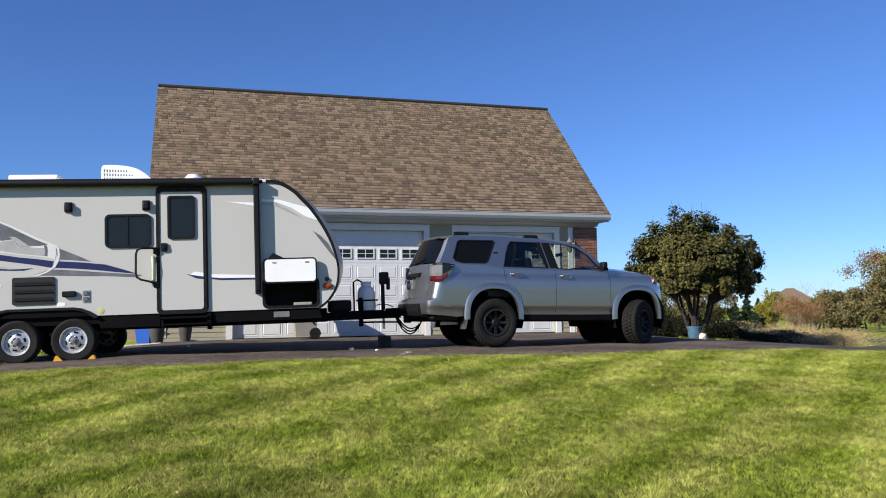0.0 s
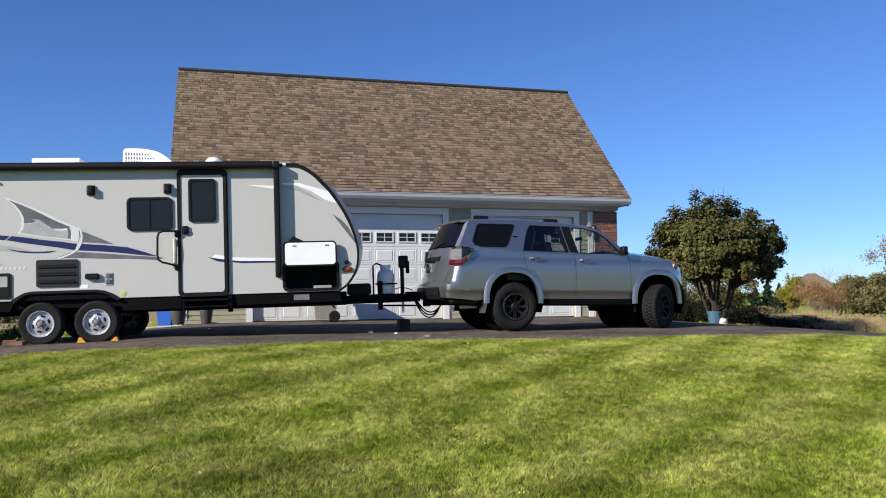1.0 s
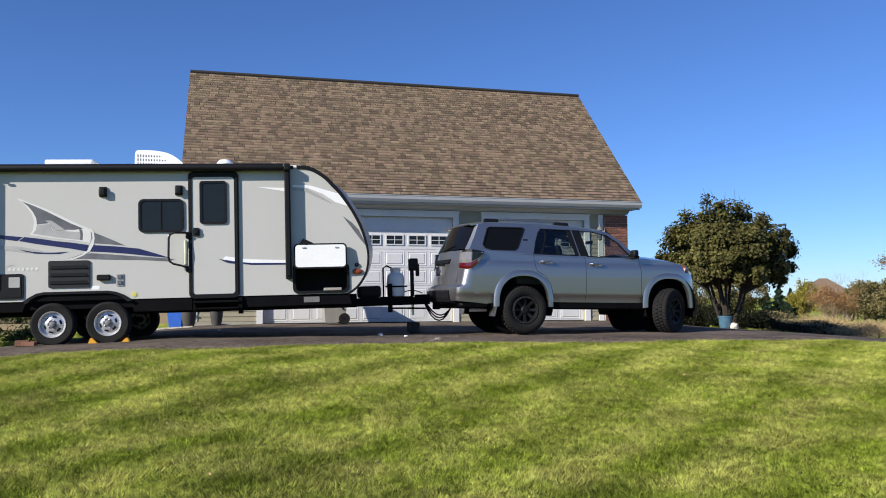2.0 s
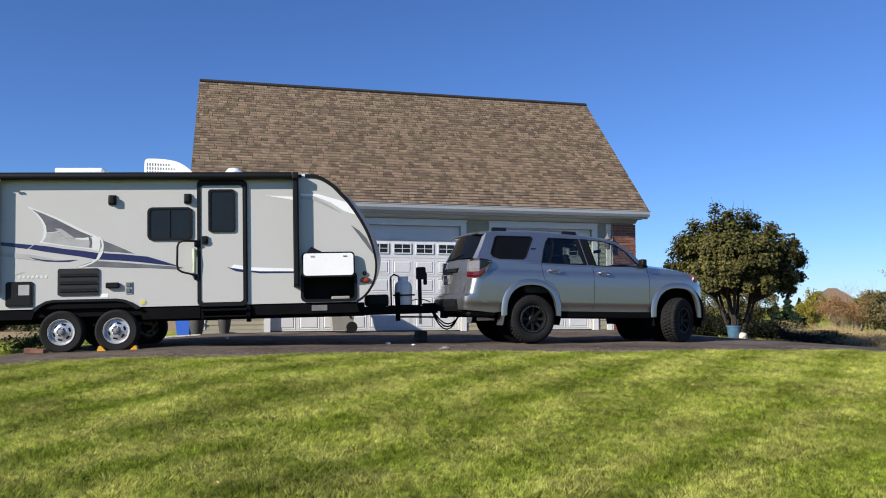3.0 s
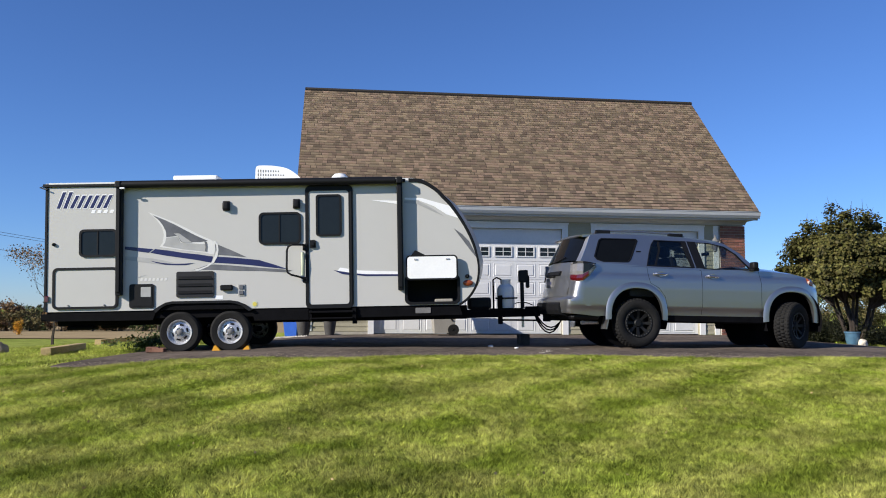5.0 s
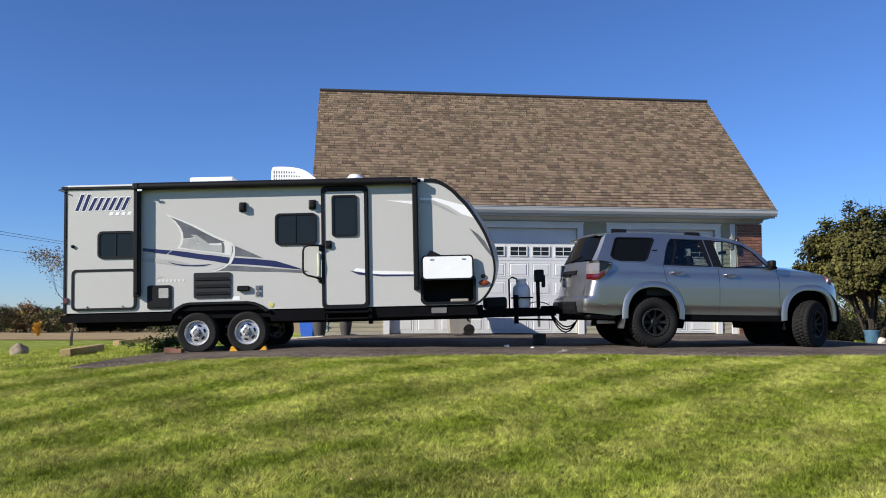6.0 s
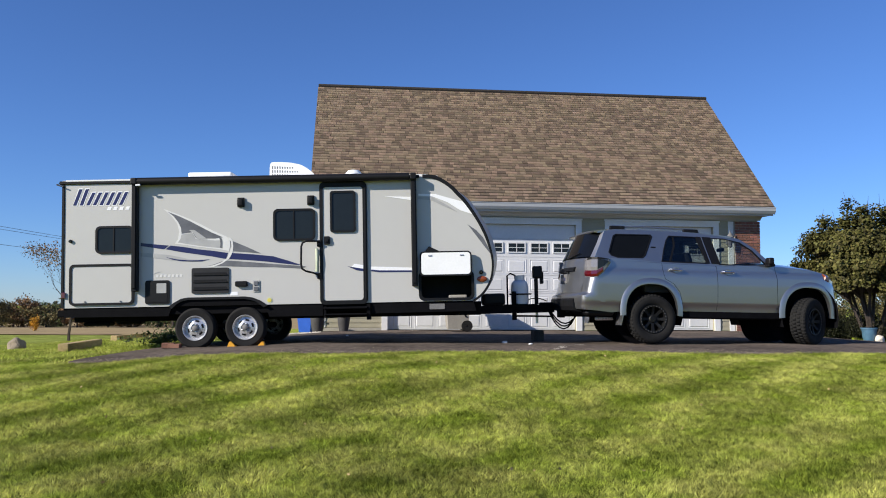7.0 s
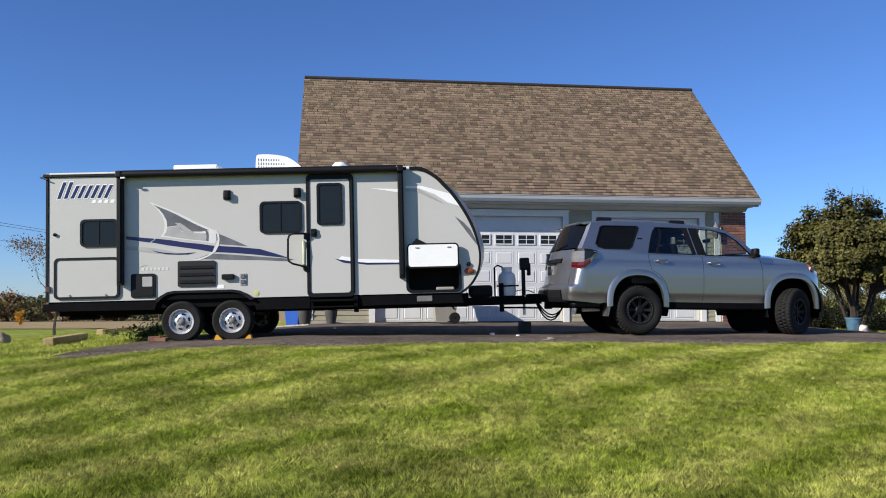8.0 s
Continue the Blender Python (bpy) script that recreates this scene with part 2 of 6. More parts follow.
M["leaf_lilac"] = leaf_mat("lilac_leaf", (0.074, 0.069, 0.019), 0.65, 0.5)
M["badge_yellow"] = mat("badge_yellow", (0.62, 0.52, 0.10), 0.45, vary=0.05)
M["dark_pot"] = mat("dark_planter", (0.055, 0.052, 0.05), 0.75, vary=0.3, size=6, bump=0.2)
M["leaf_green"] = leaf_mat("green_leaf", (0.075, 0.10, 0.034))
M["leaf_olive"] = leaf_mat("olive_leaf", (0.15, 0.125, 0.052))
M["leaf_pine"] = leaf_mat("conifer_leaf", (0.022, 0.042, 0.022))
M["leaf_yellow"] = leaf_mat("yellow_leaf", (0.21, 0.18, 0.03))
M["leaf_gold"] = leaf_mat("gold_leaf", (0.62, 0.32, 0.03), 0.3)
M["leaf_rust"] = leaf_mat("rust_leaf", (0.22, 0.13, 0.06))
M["leaf_willow"] = leaf_mat("willow_leaf", (0.26, 0.145, 0.065), 0.35)
M["leaf_straw"] = leaf_mat("straw_leaf", (0.42, 0.30, 0.15), 0.3)
M["leaf_dark"] = leaf_mat("dark_shrub_leaf", (0.016, 0.018, 0.008))


# ---- building helpers ----
def empty(name, m=None, label="", category="", group="", kind=""):
    ob = new(name)
    if m is not None:
        ob.matrix_world = m
    return tagged(ob, label, category, group, kind)


def part(name, bm, material, parent=None, label="", smooth=False):
    """Links a bmesh as one mesh object, under a thing or a part."""
    me = bpy.data.meshes.new(name)
    bmesh.ops.recalc_face_normals(bm, faces=bm.faces)
    bm.to_mesh(me)
    bm.free()
    me.materials.append(M[material])
    if smooth:
        me.polygons.foreach_set("use_smooth", [True] * len(me.polygons))
        me.set_sharp_from_angle(angle=radians(38))
    ob = new(name, me)
    ob.parent = parent
    return tagged(ob, label)


def BM():
    return bmesh.new()


def box(bm, x0, x1, y0, y1, z0, z1, bevel=0.0, seg=1):
    r = bmesh.ops.create_cube(bm, size=1, matrix=Matrix.LocRotScale(((x0 + x1) / 2, (y0 + y1) / 2, (z0 + z1) / 2), None, (abs(x1 - x0), abs(y1 - y0), abs(z1 - z0))))
    if bevel:
        edges = list({e for v in r["verts"] for e in v.link_edges})
        bmesh.ops.bevel(bm, geom=edges, offset=bevel, segments=seg, affect="EDGES", profile=0.6)
    return bm


def rr(u0, v0, u1, v1, r, n=5):
    """A rounded rectangle."""
    pts = []
    for cx, cy, a in ((u1 - r, v1 - r, 0), (u0 + r, v1 - r, 90), (u0 + r, v0 + r, 180), (u1 - r, v0 + r, 270)):
        for i in range(n + 1):
            b = radians(a + 90 * i / n)
            pts.append((cx + r * math.cos(b), cy + r * math.sin(b)))
    return pts


def plate(bm, pts, y0, y1, holes=()):
    """A flat plate in the x-z plane from y0 to y1, with holes through it."""
    rings, edges = [], []
    for ring in (pts, *holes):
        vs = [bm.verts.new((p[0], y0, p[1])) for p in ring]
        rings.append(vs)
        edges += [bm.edges.new((vs[i], vs[(i + 1) % len(vs)])) for i in range(len(vs))]
    if holes:
        faces = [g for g in bmesh.ops.triangle_fill(bm, use_beauty=True, edges=edges, normal=(0, -1, 0))["geom"] if isinstance(g, bmesh.types.BMFace)]
    else:
        faces = [bm.faces.new(rings[0])]
    ext = bmesh.ops.extrude_face_region(bm, geom=faces)["geom"]
    bmesh.ops.translate(bm, vec=(0, y1 - y0, 0), verts=[g for g in ext if isinstance(g, bmesh.types.BMVert)])
    return bm


def slab(bm, rings, close=True, caps=True):
    """Skins a list of equal rings of 3D points."""
    vs = [[bm.verts.new(p) for p in ring] for ring in rings]
    n = len(vs[0])
    for a, b in zip(vs, vs[1:]):
        for i in range(n if close else n - 1):
            j = (i + 1) % n
            bm.faces.new((a[i], a[j], b[j], b[i]))
    if caps and close:
        bm.faces.new(vs[0][::-1])
        bm.faces.new(vs[-1])
    return bm


def tube(bm, pts, r, n=6):
    pts = [Vector(p) for p in pts]
    rs = r if isinstance(r, (list, tuple)) else [r] * len(pts)
    rings = []
    for i, p in enumerate(pts):
        d = (pts[min(i + 1, len(pts) - 1)] - pts[max(i - 1, 0)]).normalized()
        a = d.orthogonal().normalized()
        if i and rings:
            prev = (rings[-1][0] - pts[i - 1])
            a = (prev - d * prev.dot(d)).normalized() if prev.length > 1e-6 else a
        b = d.cross(a)
        rings.append([p + (a * math.cos(2 * math.pi * k / n) + b * math.sin(2 * math.pi * k / n)) * rs[i] for k in range(n)])
    return slab(bm, rings)


def lathe(bm, profile, n=32, axis="y", at=(0, 0, 0)):
    """Turns (radius, along) pairs round an axis."""
    at = Vector(at)
    rings = []
    for r, h in profile:
        ring = []
        for k in range(n):
            a = 2 * math.pi * k / n
            c, s = r * math.cos(a), r * math.sin(a)
            ring.append(at + Vector((c, h, s) if axis == "y" else (c, s, h) if axis == "z" else (h, c, s)))
        rings.append(ring)
    return slab(bm, rings, caps=False)


def mesh_np(name, verts, faces, material, parent=None):
    """A mesh of equal-sided faces straight from arrays."""
    me = bpy.data.meshes.new(name)
    k = faces.shape[1]
    me.vertices.add(len(verts))
    me.vertices.foreach_set("co", verts.astype(np.float32).ravel())
    me.loops.add(faces.size)
    me.loops.foreach_set("vertex_index", faces.astype(np.int32).ravel())
    me.polygons.add(len(faces))
    me.polygons.foreach_set("loop_start", np.arange(0, faces.size, k, dtype=np.int32))
    me.update(calc_edges=True)
    me.materials.append(M[material])
    ob = new(name, me)
    ob.parent = parent
    return ob


# ---- ground ----
def height(x, y):
    """Lawn bank up to the level drive, falling away to both sides and behind the garage."""
    x, y = np.asarray(x, float), np.asarray(y, float)
    z = np.interp(y, (-60, -30, -10, 0, 5.5, 6.3, 7.35, 8.3, 10, 11, 12.2, 13), (-2, -1.8, -1.4, -0.95, -0.57, -0.52, -0.44, -0.33, -0.14, -0.07, -0.02, 0))
    z = z - np.minimum(0.028 * np.maximum(-2 - x, 0) ** 1.3, 0.9) - np.minimum(0.07 * np.maximum(x - 8, 0), 0.9)
    return z - np.clip(0.018 * (y - 25), 0, 1.6)


def axis_steps(lo, hi, near, step):
    """Fine steps within near, growing outwards."""
    out, s = list(np.arange(near[0], near[1], step)), step
    v, s = near[1], step
    while v < hi:
        out.append(v)
        s *= 1.25
        v += s
    v, s = near[0] - step, step
    while v > lo:
        out.append(v)
        s *= 1.25
        v -= s
    return np.array(sorted([*out, lo, hi]))


def sheet(name, xs, ys, zfun, material, keep=None):
    X, Y = np.meshgrid(xs, ys)
    V = np.stack([X, Y, zfun(X, Y)], -1).reshape(-1, 3)
    nx = len(xs)
    i, j = np.meshgrid(np.arange(nx - 1), np.arange(len(ys) - 1))
    a = (j * nx + i).ravel()
    F = np.stack([a, a + 1, a + nx + 1, a + nx], -1)
    ob = mesh_np(name, V, F, material)
    ob.data.polygons.foreach_set("use_smooth", [True] * len(F))
    return ob


def ground_z(x, y):
    lumps = 0.018 * np.sin(1.7 * x + 0.6 * y) * np.sin(1.1 * y - 0.4 * x)
    return height(x, y) + np.where(y < 12, lumps, 0) - 0.03 * on_drive(x, y)


def edge_y(x):
    """The near edge of the asphalt."""
    return np.interp(x, (-8, -4.9, -4.5, -3.85, -2.46, -0.7, 1.82, 4.3, 6.4, 9, 14, 30), (12.6, 11.40, 11.35, 11.48, 11.60, 11.85, 12.05, 11.95, 11.8, 11.95, 15.0, 25.0))


def far_y(x):
    """The far edge of the asphalt: garage apron, then a bed of shrubs along the drive."""
    return np.interp(x, (-5.2, -4.8, -3.6, -3.2, -1.4, 8.6, 9.2, 9.8, 10.6, 12.0, 15.0, 20.0, 30.0), (11.5, 14.2, 17.5, 20.5, 21.12, 22.15, 21.4, 20.6, 20.45, 20.9, 23.4, 27.6, 33.0))


def on_drive(x, y):
    return ((y > edge_y(x) + 0.1) & (y < far_y(x) - 0.1) & (x > -5.1)).astype(float)


ground = sheet("ground", axis_steps(-1600, 1600, (-12, 16), 0.2), axis_steps(-1600, 2500, (-2, 26), 0.2), ground_z, "lawn")
ground.data.materials.append(M["thatch_gap_shade"])
mid = np.empty(len(ground.data.polygons) * 3, np.float32)
ground.data.polygons.foreach_get("center", mid)
mid = mid.reshape(-1, 3)
# thatch, coloured dark as the shade between blades, lies under the dense turf of the bank and gives way to plain turf
# over a ragged metre
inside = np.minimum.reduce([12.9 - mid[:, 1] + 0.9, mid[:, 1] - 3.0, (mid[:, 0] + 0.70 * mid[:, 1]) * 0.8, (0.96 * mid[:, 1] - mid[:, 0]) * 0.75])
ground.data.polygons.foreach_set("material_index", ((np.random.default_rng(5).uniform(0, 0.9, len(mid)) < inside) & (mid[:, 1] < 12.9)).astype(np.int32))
tagged(ground, "mown green lawn on a low bank with straw patches", "lawn", kind="structure")

# the drive is one asphalt slab, its edges following the lawn
dxs = np.concatenate([np.arange(-5.15, 13, 0.15), np.arange(13, 30, 0.5)])
rows = []
for w in np.linspace(0, 1, 50):
    yy = edge_y(dxs) * (1 - w) + far_y(dxs) * w
    rows.append(np.stack([dxs, yy, height(dxs, yy) + 0.012 + 0.006 * np.sin(3 * dxs + 2 * yy)], -1))
rows = [rows[0] - [0, 0.03, 0.06], *rows]
V = np.concatenate(rows)
nx = len(dxs)
i, j = np.meshgrid(np.arange(nx - 1), np.arange(len(rows) - 1))
a = (j * nx + i).ravel()
drive = mesh_np("driveway", V, np.stack([a, a + 1, a + nx + 1, a + nx], -1), "asphalt")
drive.data.polygons.foreach_set("use_smooth", [True] * len(drive.data.polygons))
tagged(drive, "worn dark grey asphalt driveway in front of the garage", "driveway", kind="structure")

# ---- garage ----
G = empty("garage", pose(-1.2615, 21.175, 0, 0, 0, 6.1), "garage with brown shingle roof, white doors and tan siding", "garage")
WL, WR, DEPTH, EAVE, RIDGE, RUN = -1.75, 9.95, 7.5, 3.32, 7.34, 4.2
D1, D2, HEAD = (-0.08, 4.89), (5.83, 8.69), 2.80
bm = BM()
plate(bm, [(WL, 0), (D1[0], 0), (D1[0], HEAD), (D1[1], HEAD), (D1[1], 0), (D2[0], 0), (D2[0], HEAD), (D2[1], HEAD), (D2[1], 0), (WR, 0), (WR, 3.1), (WL, 3.1)], 0.0, 0.2)
part("front_wall", bm, "siding", G)
for nm, x0, x1 in (("side_wall", WL, WL + 0.2), ("side_wall", WR - 0.2, WR)):
    bm = BM()
    vs = [(x0, 0.2, 0), (x0, DEPTH, 0), (x0, DEPTH, 3.1), (x0, DEPTH / 2, 6.75), (x0, 0.2, 3.1)]
    slab(bm, [vs, [(x1, y, z) for _, y, z in vs]])
    part(nm, bm, "siding", G)
part("back_wall", box(BM(), WL + 0.2, WR - 0.2, DEPTH - 0.2, DEPTH, 0, 3.1), "siding", G)
part("foundation", box(BM(), WL - 0.01, D1[0] - 0.1, -0.03, 0.0, -0.3, 0.07, 0.005), "concrete", G)
part("floor_slab", box(BM(), WL, WR, 0.02, DEPTH, -0.3, 0.0), "concrete", G)
# lap siding boards on the piers beside and between the doors
for x0, x1, z0 in ((WL, D1[0] - 0.15, 0.08), (D1[1] + 0.15, D2[0] - 0.15, 0.02), (D2[1] + 0.15, WR - 0.69, 0.02)):
    for k in range(int((3.05 - z0) / 0.125)):
        z = z0 + k * 0.125
        bm = BM()
        slab(bm, [[(x, 0.0, z), (x, -0.022, z), (x, -0.006, z + 0.13), (x, 0.0, z + 0.13)] for x in (x0, x1)])
        part("siding_board", bm, "siding", G)
part("corner_board", box(BM(), WL - 0.02, WL + 0.1, -0.034, 0, 0.08, 3.05, 0.004), "white_paint", G)
part("corner_board", box(BM(), D2[1] + 0.42, WR - 0.69, -0.034, -0.002, 0, 2.96, 0.004), "white_paint", G)
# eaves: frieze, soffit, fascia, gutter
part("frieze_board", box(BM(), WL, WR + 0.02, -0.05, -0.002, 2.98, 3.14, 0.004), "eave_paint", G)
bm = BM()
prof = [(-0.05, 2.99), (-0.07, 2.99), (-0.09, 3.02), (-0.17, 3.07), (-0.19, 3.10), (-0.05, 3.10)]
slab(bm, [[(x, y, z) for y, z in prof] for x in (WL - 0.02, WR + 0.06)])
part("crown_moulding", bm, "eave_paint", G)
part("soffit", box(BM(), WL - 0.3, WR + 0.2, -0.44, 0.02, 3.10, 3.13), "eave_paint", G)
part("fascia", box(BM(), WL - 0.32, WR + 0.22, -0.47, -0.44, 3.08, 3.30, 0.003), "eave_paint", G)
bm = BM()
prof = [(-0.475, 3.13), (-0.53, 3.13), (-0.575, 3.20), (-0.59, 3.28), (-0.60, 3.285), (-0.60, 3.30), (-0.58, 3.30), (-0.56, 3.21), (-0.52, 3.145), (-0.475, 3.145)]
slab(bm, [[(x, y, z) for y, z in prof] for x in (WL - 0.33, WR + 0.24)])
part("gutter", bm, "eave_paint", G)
# roof deck: two slopes
SL = math.hypot(RUN, RIDGE - EAVE)
for sgn, nm in ((1, "roof_front"), (-1, "roof_back")):
    bm = BM()
    mid = -0.45 + RUN
    y0 = mid - sgn * RUN
    ring = [(y0, EAVE - 0.10), (y0, EAVE - 0.02), (mid, RIDGE - 0.02), (mid, RIDGE - 0.16)]
    slab(bm, [[(x, y, z) for y, z in ring] for x in (WL - 0.31, WR + 0.27)])
    part(nm, bm, "ridge" if sgn > 0 else "shingle", G)
for x in (WL - 0.33, WR + 0.26):
    bm = BM()
    mid = -0.45 + RUN
    ring = [(-0.45, EAVE - 0.20), (-0.45, EAVE - 0.06), (mid, RIDGE - 0.06), (2 * mid + 0.45, EAVE - 0.06), (2 * mid + 0.45, EAVE - 0.20), (mid, RIDGE - 0.22)]
    slab(bm, [[(xx, y, z) for y, z in ring] for xx in (x, x + 0.02)])
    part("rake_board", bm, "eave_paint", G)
part("ridge_cap", tube(BM(), [(WL - 0.33, -0.45 + RUN, RIDGE - 0.015), (WR + 0.29, -0.45 + RUN, RIDGE - 0.015)], 0.065, 8), "ridge", G)


def raised_panel(bm, x0, x1, z0, z1, y):
    """A stamped raised panel: a groove round a proud field."""
    def ring(d, yy):
        return [(x0 + d, yy, z0 + d), (x1 - d, yy, z0 + d), (x1 - d, yy, z1 - d), (x0 + d, yy, z1 - d)]
    slab(bm, [ring(0, y + 0.004), ring(0, y - 0.006), ring(0.018, y - 0.006), ring(0.03, y + 0.003), ring(0.055, y - 0.012)], caps=True)


def garage_door(x0, x1, cols):
    door = part("garage_door", box(BM(), x0, x1, 0.10, 0.14, 0.015, HEAD), "door_paint", G, "white sectional garage door with raised panels")
    sec = 0.48
    for r in range(6):
        z0 = 0.015 + r * sec
        part("door_section", box(BM(), x0 + 0.004, x1 - 0.004, 0.088, 0.10, z0 + 0.004, min(z0 + sec, HEAD) - 0.004, 0.003), "door_paint", door)
    x0, x1 = x0 + 0.065, x1 - 0.065
    w = (x1 - x0) / cols
    for r in range(4):
        z0 = 0.015 + r * sec
        for c in range(cols):
            bm = BM()
            raised_panel(bm, x0 + c * w + 0.045, x0 + (c + 1) * w - 0.045, z0 + 0.058, z0 + sec - 0.058, 0.088)
            part("panel", bm, "door_paint", door)
    z0 = 0.015 + 4 * sec
    for c in range(cols):
        a, b, lo, hi = x0 + c * w + 0.09, x0 + (c + 1) * w - 0.09, z0 + 0.14, z0 + sec - 0.12
        part("window_pane", box(BM(), a, b, 0.080, 0.084, lo, hi), "dark_glass", door)
        bm = BM()
        plate(bm, rr(a - 0.03, lo - 0.03, b + 0.03, hi + 0.03, 0.005, 1), 0.066, 0.086, [rr(a, lo, b, hi, 0.005, 1)])
        box(bm, (a + b) / 2 - 0.008, (a + b) / 2 + 0.008, 0.068, 0.079, lo, hi)
        for k in (0.5,):
            box(bm, a, b, 0.069, 0.078, lo + (hi - lo) * k - 0.007, lo + (hi - lo) * k + 0.007)
        part("window_frame", bm, "door_paint", door)
    x0, x1 = x0 - 0.065, x1 + 0.065
    part("bottom_seal", box(BM(), x0, x1, 0.085, 0.13, 0.0, 0.03), "black", door)
    bm = BM()
    t = 0.15
    plate(bm, [(x0 - t, 0), (x0, 0), (x0, HEAD), (x1, HEAD), (x1, 0), (x1 + t, 0), (x1 + t, HEAD + t), (x0 - t, HEAD + t)], -0.045, 0.0)
    box(bm, x0 - t - 0.02, x1 + t + 0.02, -0.065, -0.045, HEAD + t - 0.03, HEAD + t + 0.015)
    part("door_trim", bm, "white_paint", G)


garage_door(*D1, 8)
garage_door(*D2, 4)

# ---- travel trailer ----
TR = empty("travel_trailer", pose(-3.58, 13.5, -0.07, 0, -1.4, 0), "light grey travel trailer with navy swoosh graphics, black trim", "trailer")
REAR, BOT, TOP, WID = -2.58, 0.70, 2.76, 2.44
nose = [(3.35, TOP + 0.01), (3.57, TOP - 0.01), (3.80, 2.62), (3.95, 2.47), (4.07, 2.33), (4.25, 2.05), (4.39, 1.76), (4.47, 1.46), (4.485, 1.24), (4.44, 1.01), (4.31, 0.81), (4.15, BOT)]


def curve_through(pts, k=4):
    """A smooth line through the points (Catmull-Rom), k steps between each pair."""
    out = []
    for i in range(len(pts) - 1):
        a, b, c, d = (pts[max(i - 1, 0)], pts[i], pts[i + 1], pts[min(i + 2, len(pts) - 1)])
        for j in range(k):
            t = j / k
            out.append(tuple(0.5 * (2 * b[m] + (c[m] - a[m]) * t + (2 * a[m] - 5 * b[m] + 4 * c[m] - d[m]) * t * t + (3 * b[m] - a[m] - 3 * c[m] + d[m]) * t ** 3) for m in (0, 1)))
    return out + [pts[-1]]


side = [(REAR, BOT), (REAR, TOP), *curve_through(nose)]
HOLE = rr(3.30, 0.75, 4.13, 1.16, 0.07)
bm = BM()
plate(bm, side, 0.0, 0.04, [HOLE])
part("side_wall", bm, "skin", TR)
part("far_side_wall", plate(BM(), side, WID - 0.04, WID), "skin", TR)
bm = BM()
ring = [*side]
bows = []
for y in np.linspace(0.04, WID - 0.04, 13):
    k = 0.13 * (1 - (2 * y / WID - 1) ** 4)
    bows.append([(x, y, z) if i < 3 else (x + k * min(1, (TOP - z) / 0.35) * max(0.25, min(1, (z - 0.7) / 0.7)), y, z + 0.25 * k * min(1, (TOP - z) / 0.3) * (z > 1.3)) for i, (x, z) in enumerate(ring)])
slab(bm, bows, caps=False)
part("shell", bm, "skin", TR, smooth=True)
part("roof_skin", plate(BM(), [(REAR - 0.03, TOP + 0.004), (REAR - 0.03, TOP + 0.05), (3.4, TOP + 0.05), (3.6, TOP + 0.02), (3.6, TOP + 0.004)], 0.02, WID - 0.02), "membrane", TR)
# dark edge mouldings
for y0, y1 in ((-0.02, 0.03), (WID - 0.03, WID + 0.02)):
    bm = BM()
    outer = [(x + dx, z + dz) for (x, z), (dx, dz) in zip(nose, [(0, .03), (.01, .025), (.012, .012), (.013, .01), (.014, .008), (.014, .005), (.014, .004), (.014, 0), (.014, 0), (.014, -.006), (.012, -.012), (0, -.03)])]
    inn = [(x - dx, z - dz) for (x, z), (dx, dz) in zip(nose, [(0, .03), (.02, .03), (.03, .03), (.035, .03), (.035, .02), (.03, .015), (.03, .01), (.022, 0), (.02, 0), (.02, -.01), (.015, -.015), (0, -.015)])]
    plate(bm, curve_through(outer) + curve_through(inn)[::-1], y0, y1)
    part("nose_moulding", bm, "black", TR)
part("corner_moulding", box(BM(), REAR - 0.02, REAR + 0.025, -0.015, 0.03, BOT, TOP, 0.006), "black", TR)
part("gutter_rail", box(BM(), REAR - 0.06, -1.36, -0.03, 0.05, TOP - 0.02, TOP + 0.035, 0.008), "black", TR)
part("gutter_rail", box(BM(), REAR + 0.05, -1.40, -0.034, 0.0, TOP + 0.022, TOP + 0.05, 0.004), "membrane", TR)
bm = BM()
tube(bm, [(REAR - 0.05, -0.02, TOP), (REAR - 0.10, -0.03, TOP - 0.02), (REAR + 0.02, -0.05, TOP - 0.06)], 0.012)
part("gutter_spout", bm, "black", TR)
# awning: roller tube, arms
bm = BM()
tube(bm, [(-1.33, -0.11, TOP - 0.005), (3.14, -0.11, TOP - 0.005)], 0.062, 14)
part("awning_roller", bm, "black", TR, "rolled black awning", smooth=True)
part("awning_rail", box(BM(), -1.36, 3.3, -0.05, 0.0, TOP - 0.02, TOP + 0.03, 0.006), "black", TR)
for x in (-1.37, 3.20):
    bm = BM()
    box(bm, x - 0.045, x + 0.045, -0.12, -0.002, 0.95, TOP - 0.03, 0.008)
    box(bm, x - 0.03, x + 0.03, -0.15, -0.11, 1.0, TOP - 0.10, 0.006)
    part("awning_arm", bm, "black", TR)
    part("awning_cap", box(BM(), x - 0.05, x + 0.05, -0.18, -0.03, TOP - 0.06, TOP + 0.05, 0.02, 2), "black", TR)
part("awning_knob", box(BM(), -1.33, -1.25, -0.19, -0.16, TOP - 0.09, TOP - 0.06, 0.006), "white_plastic", TR)
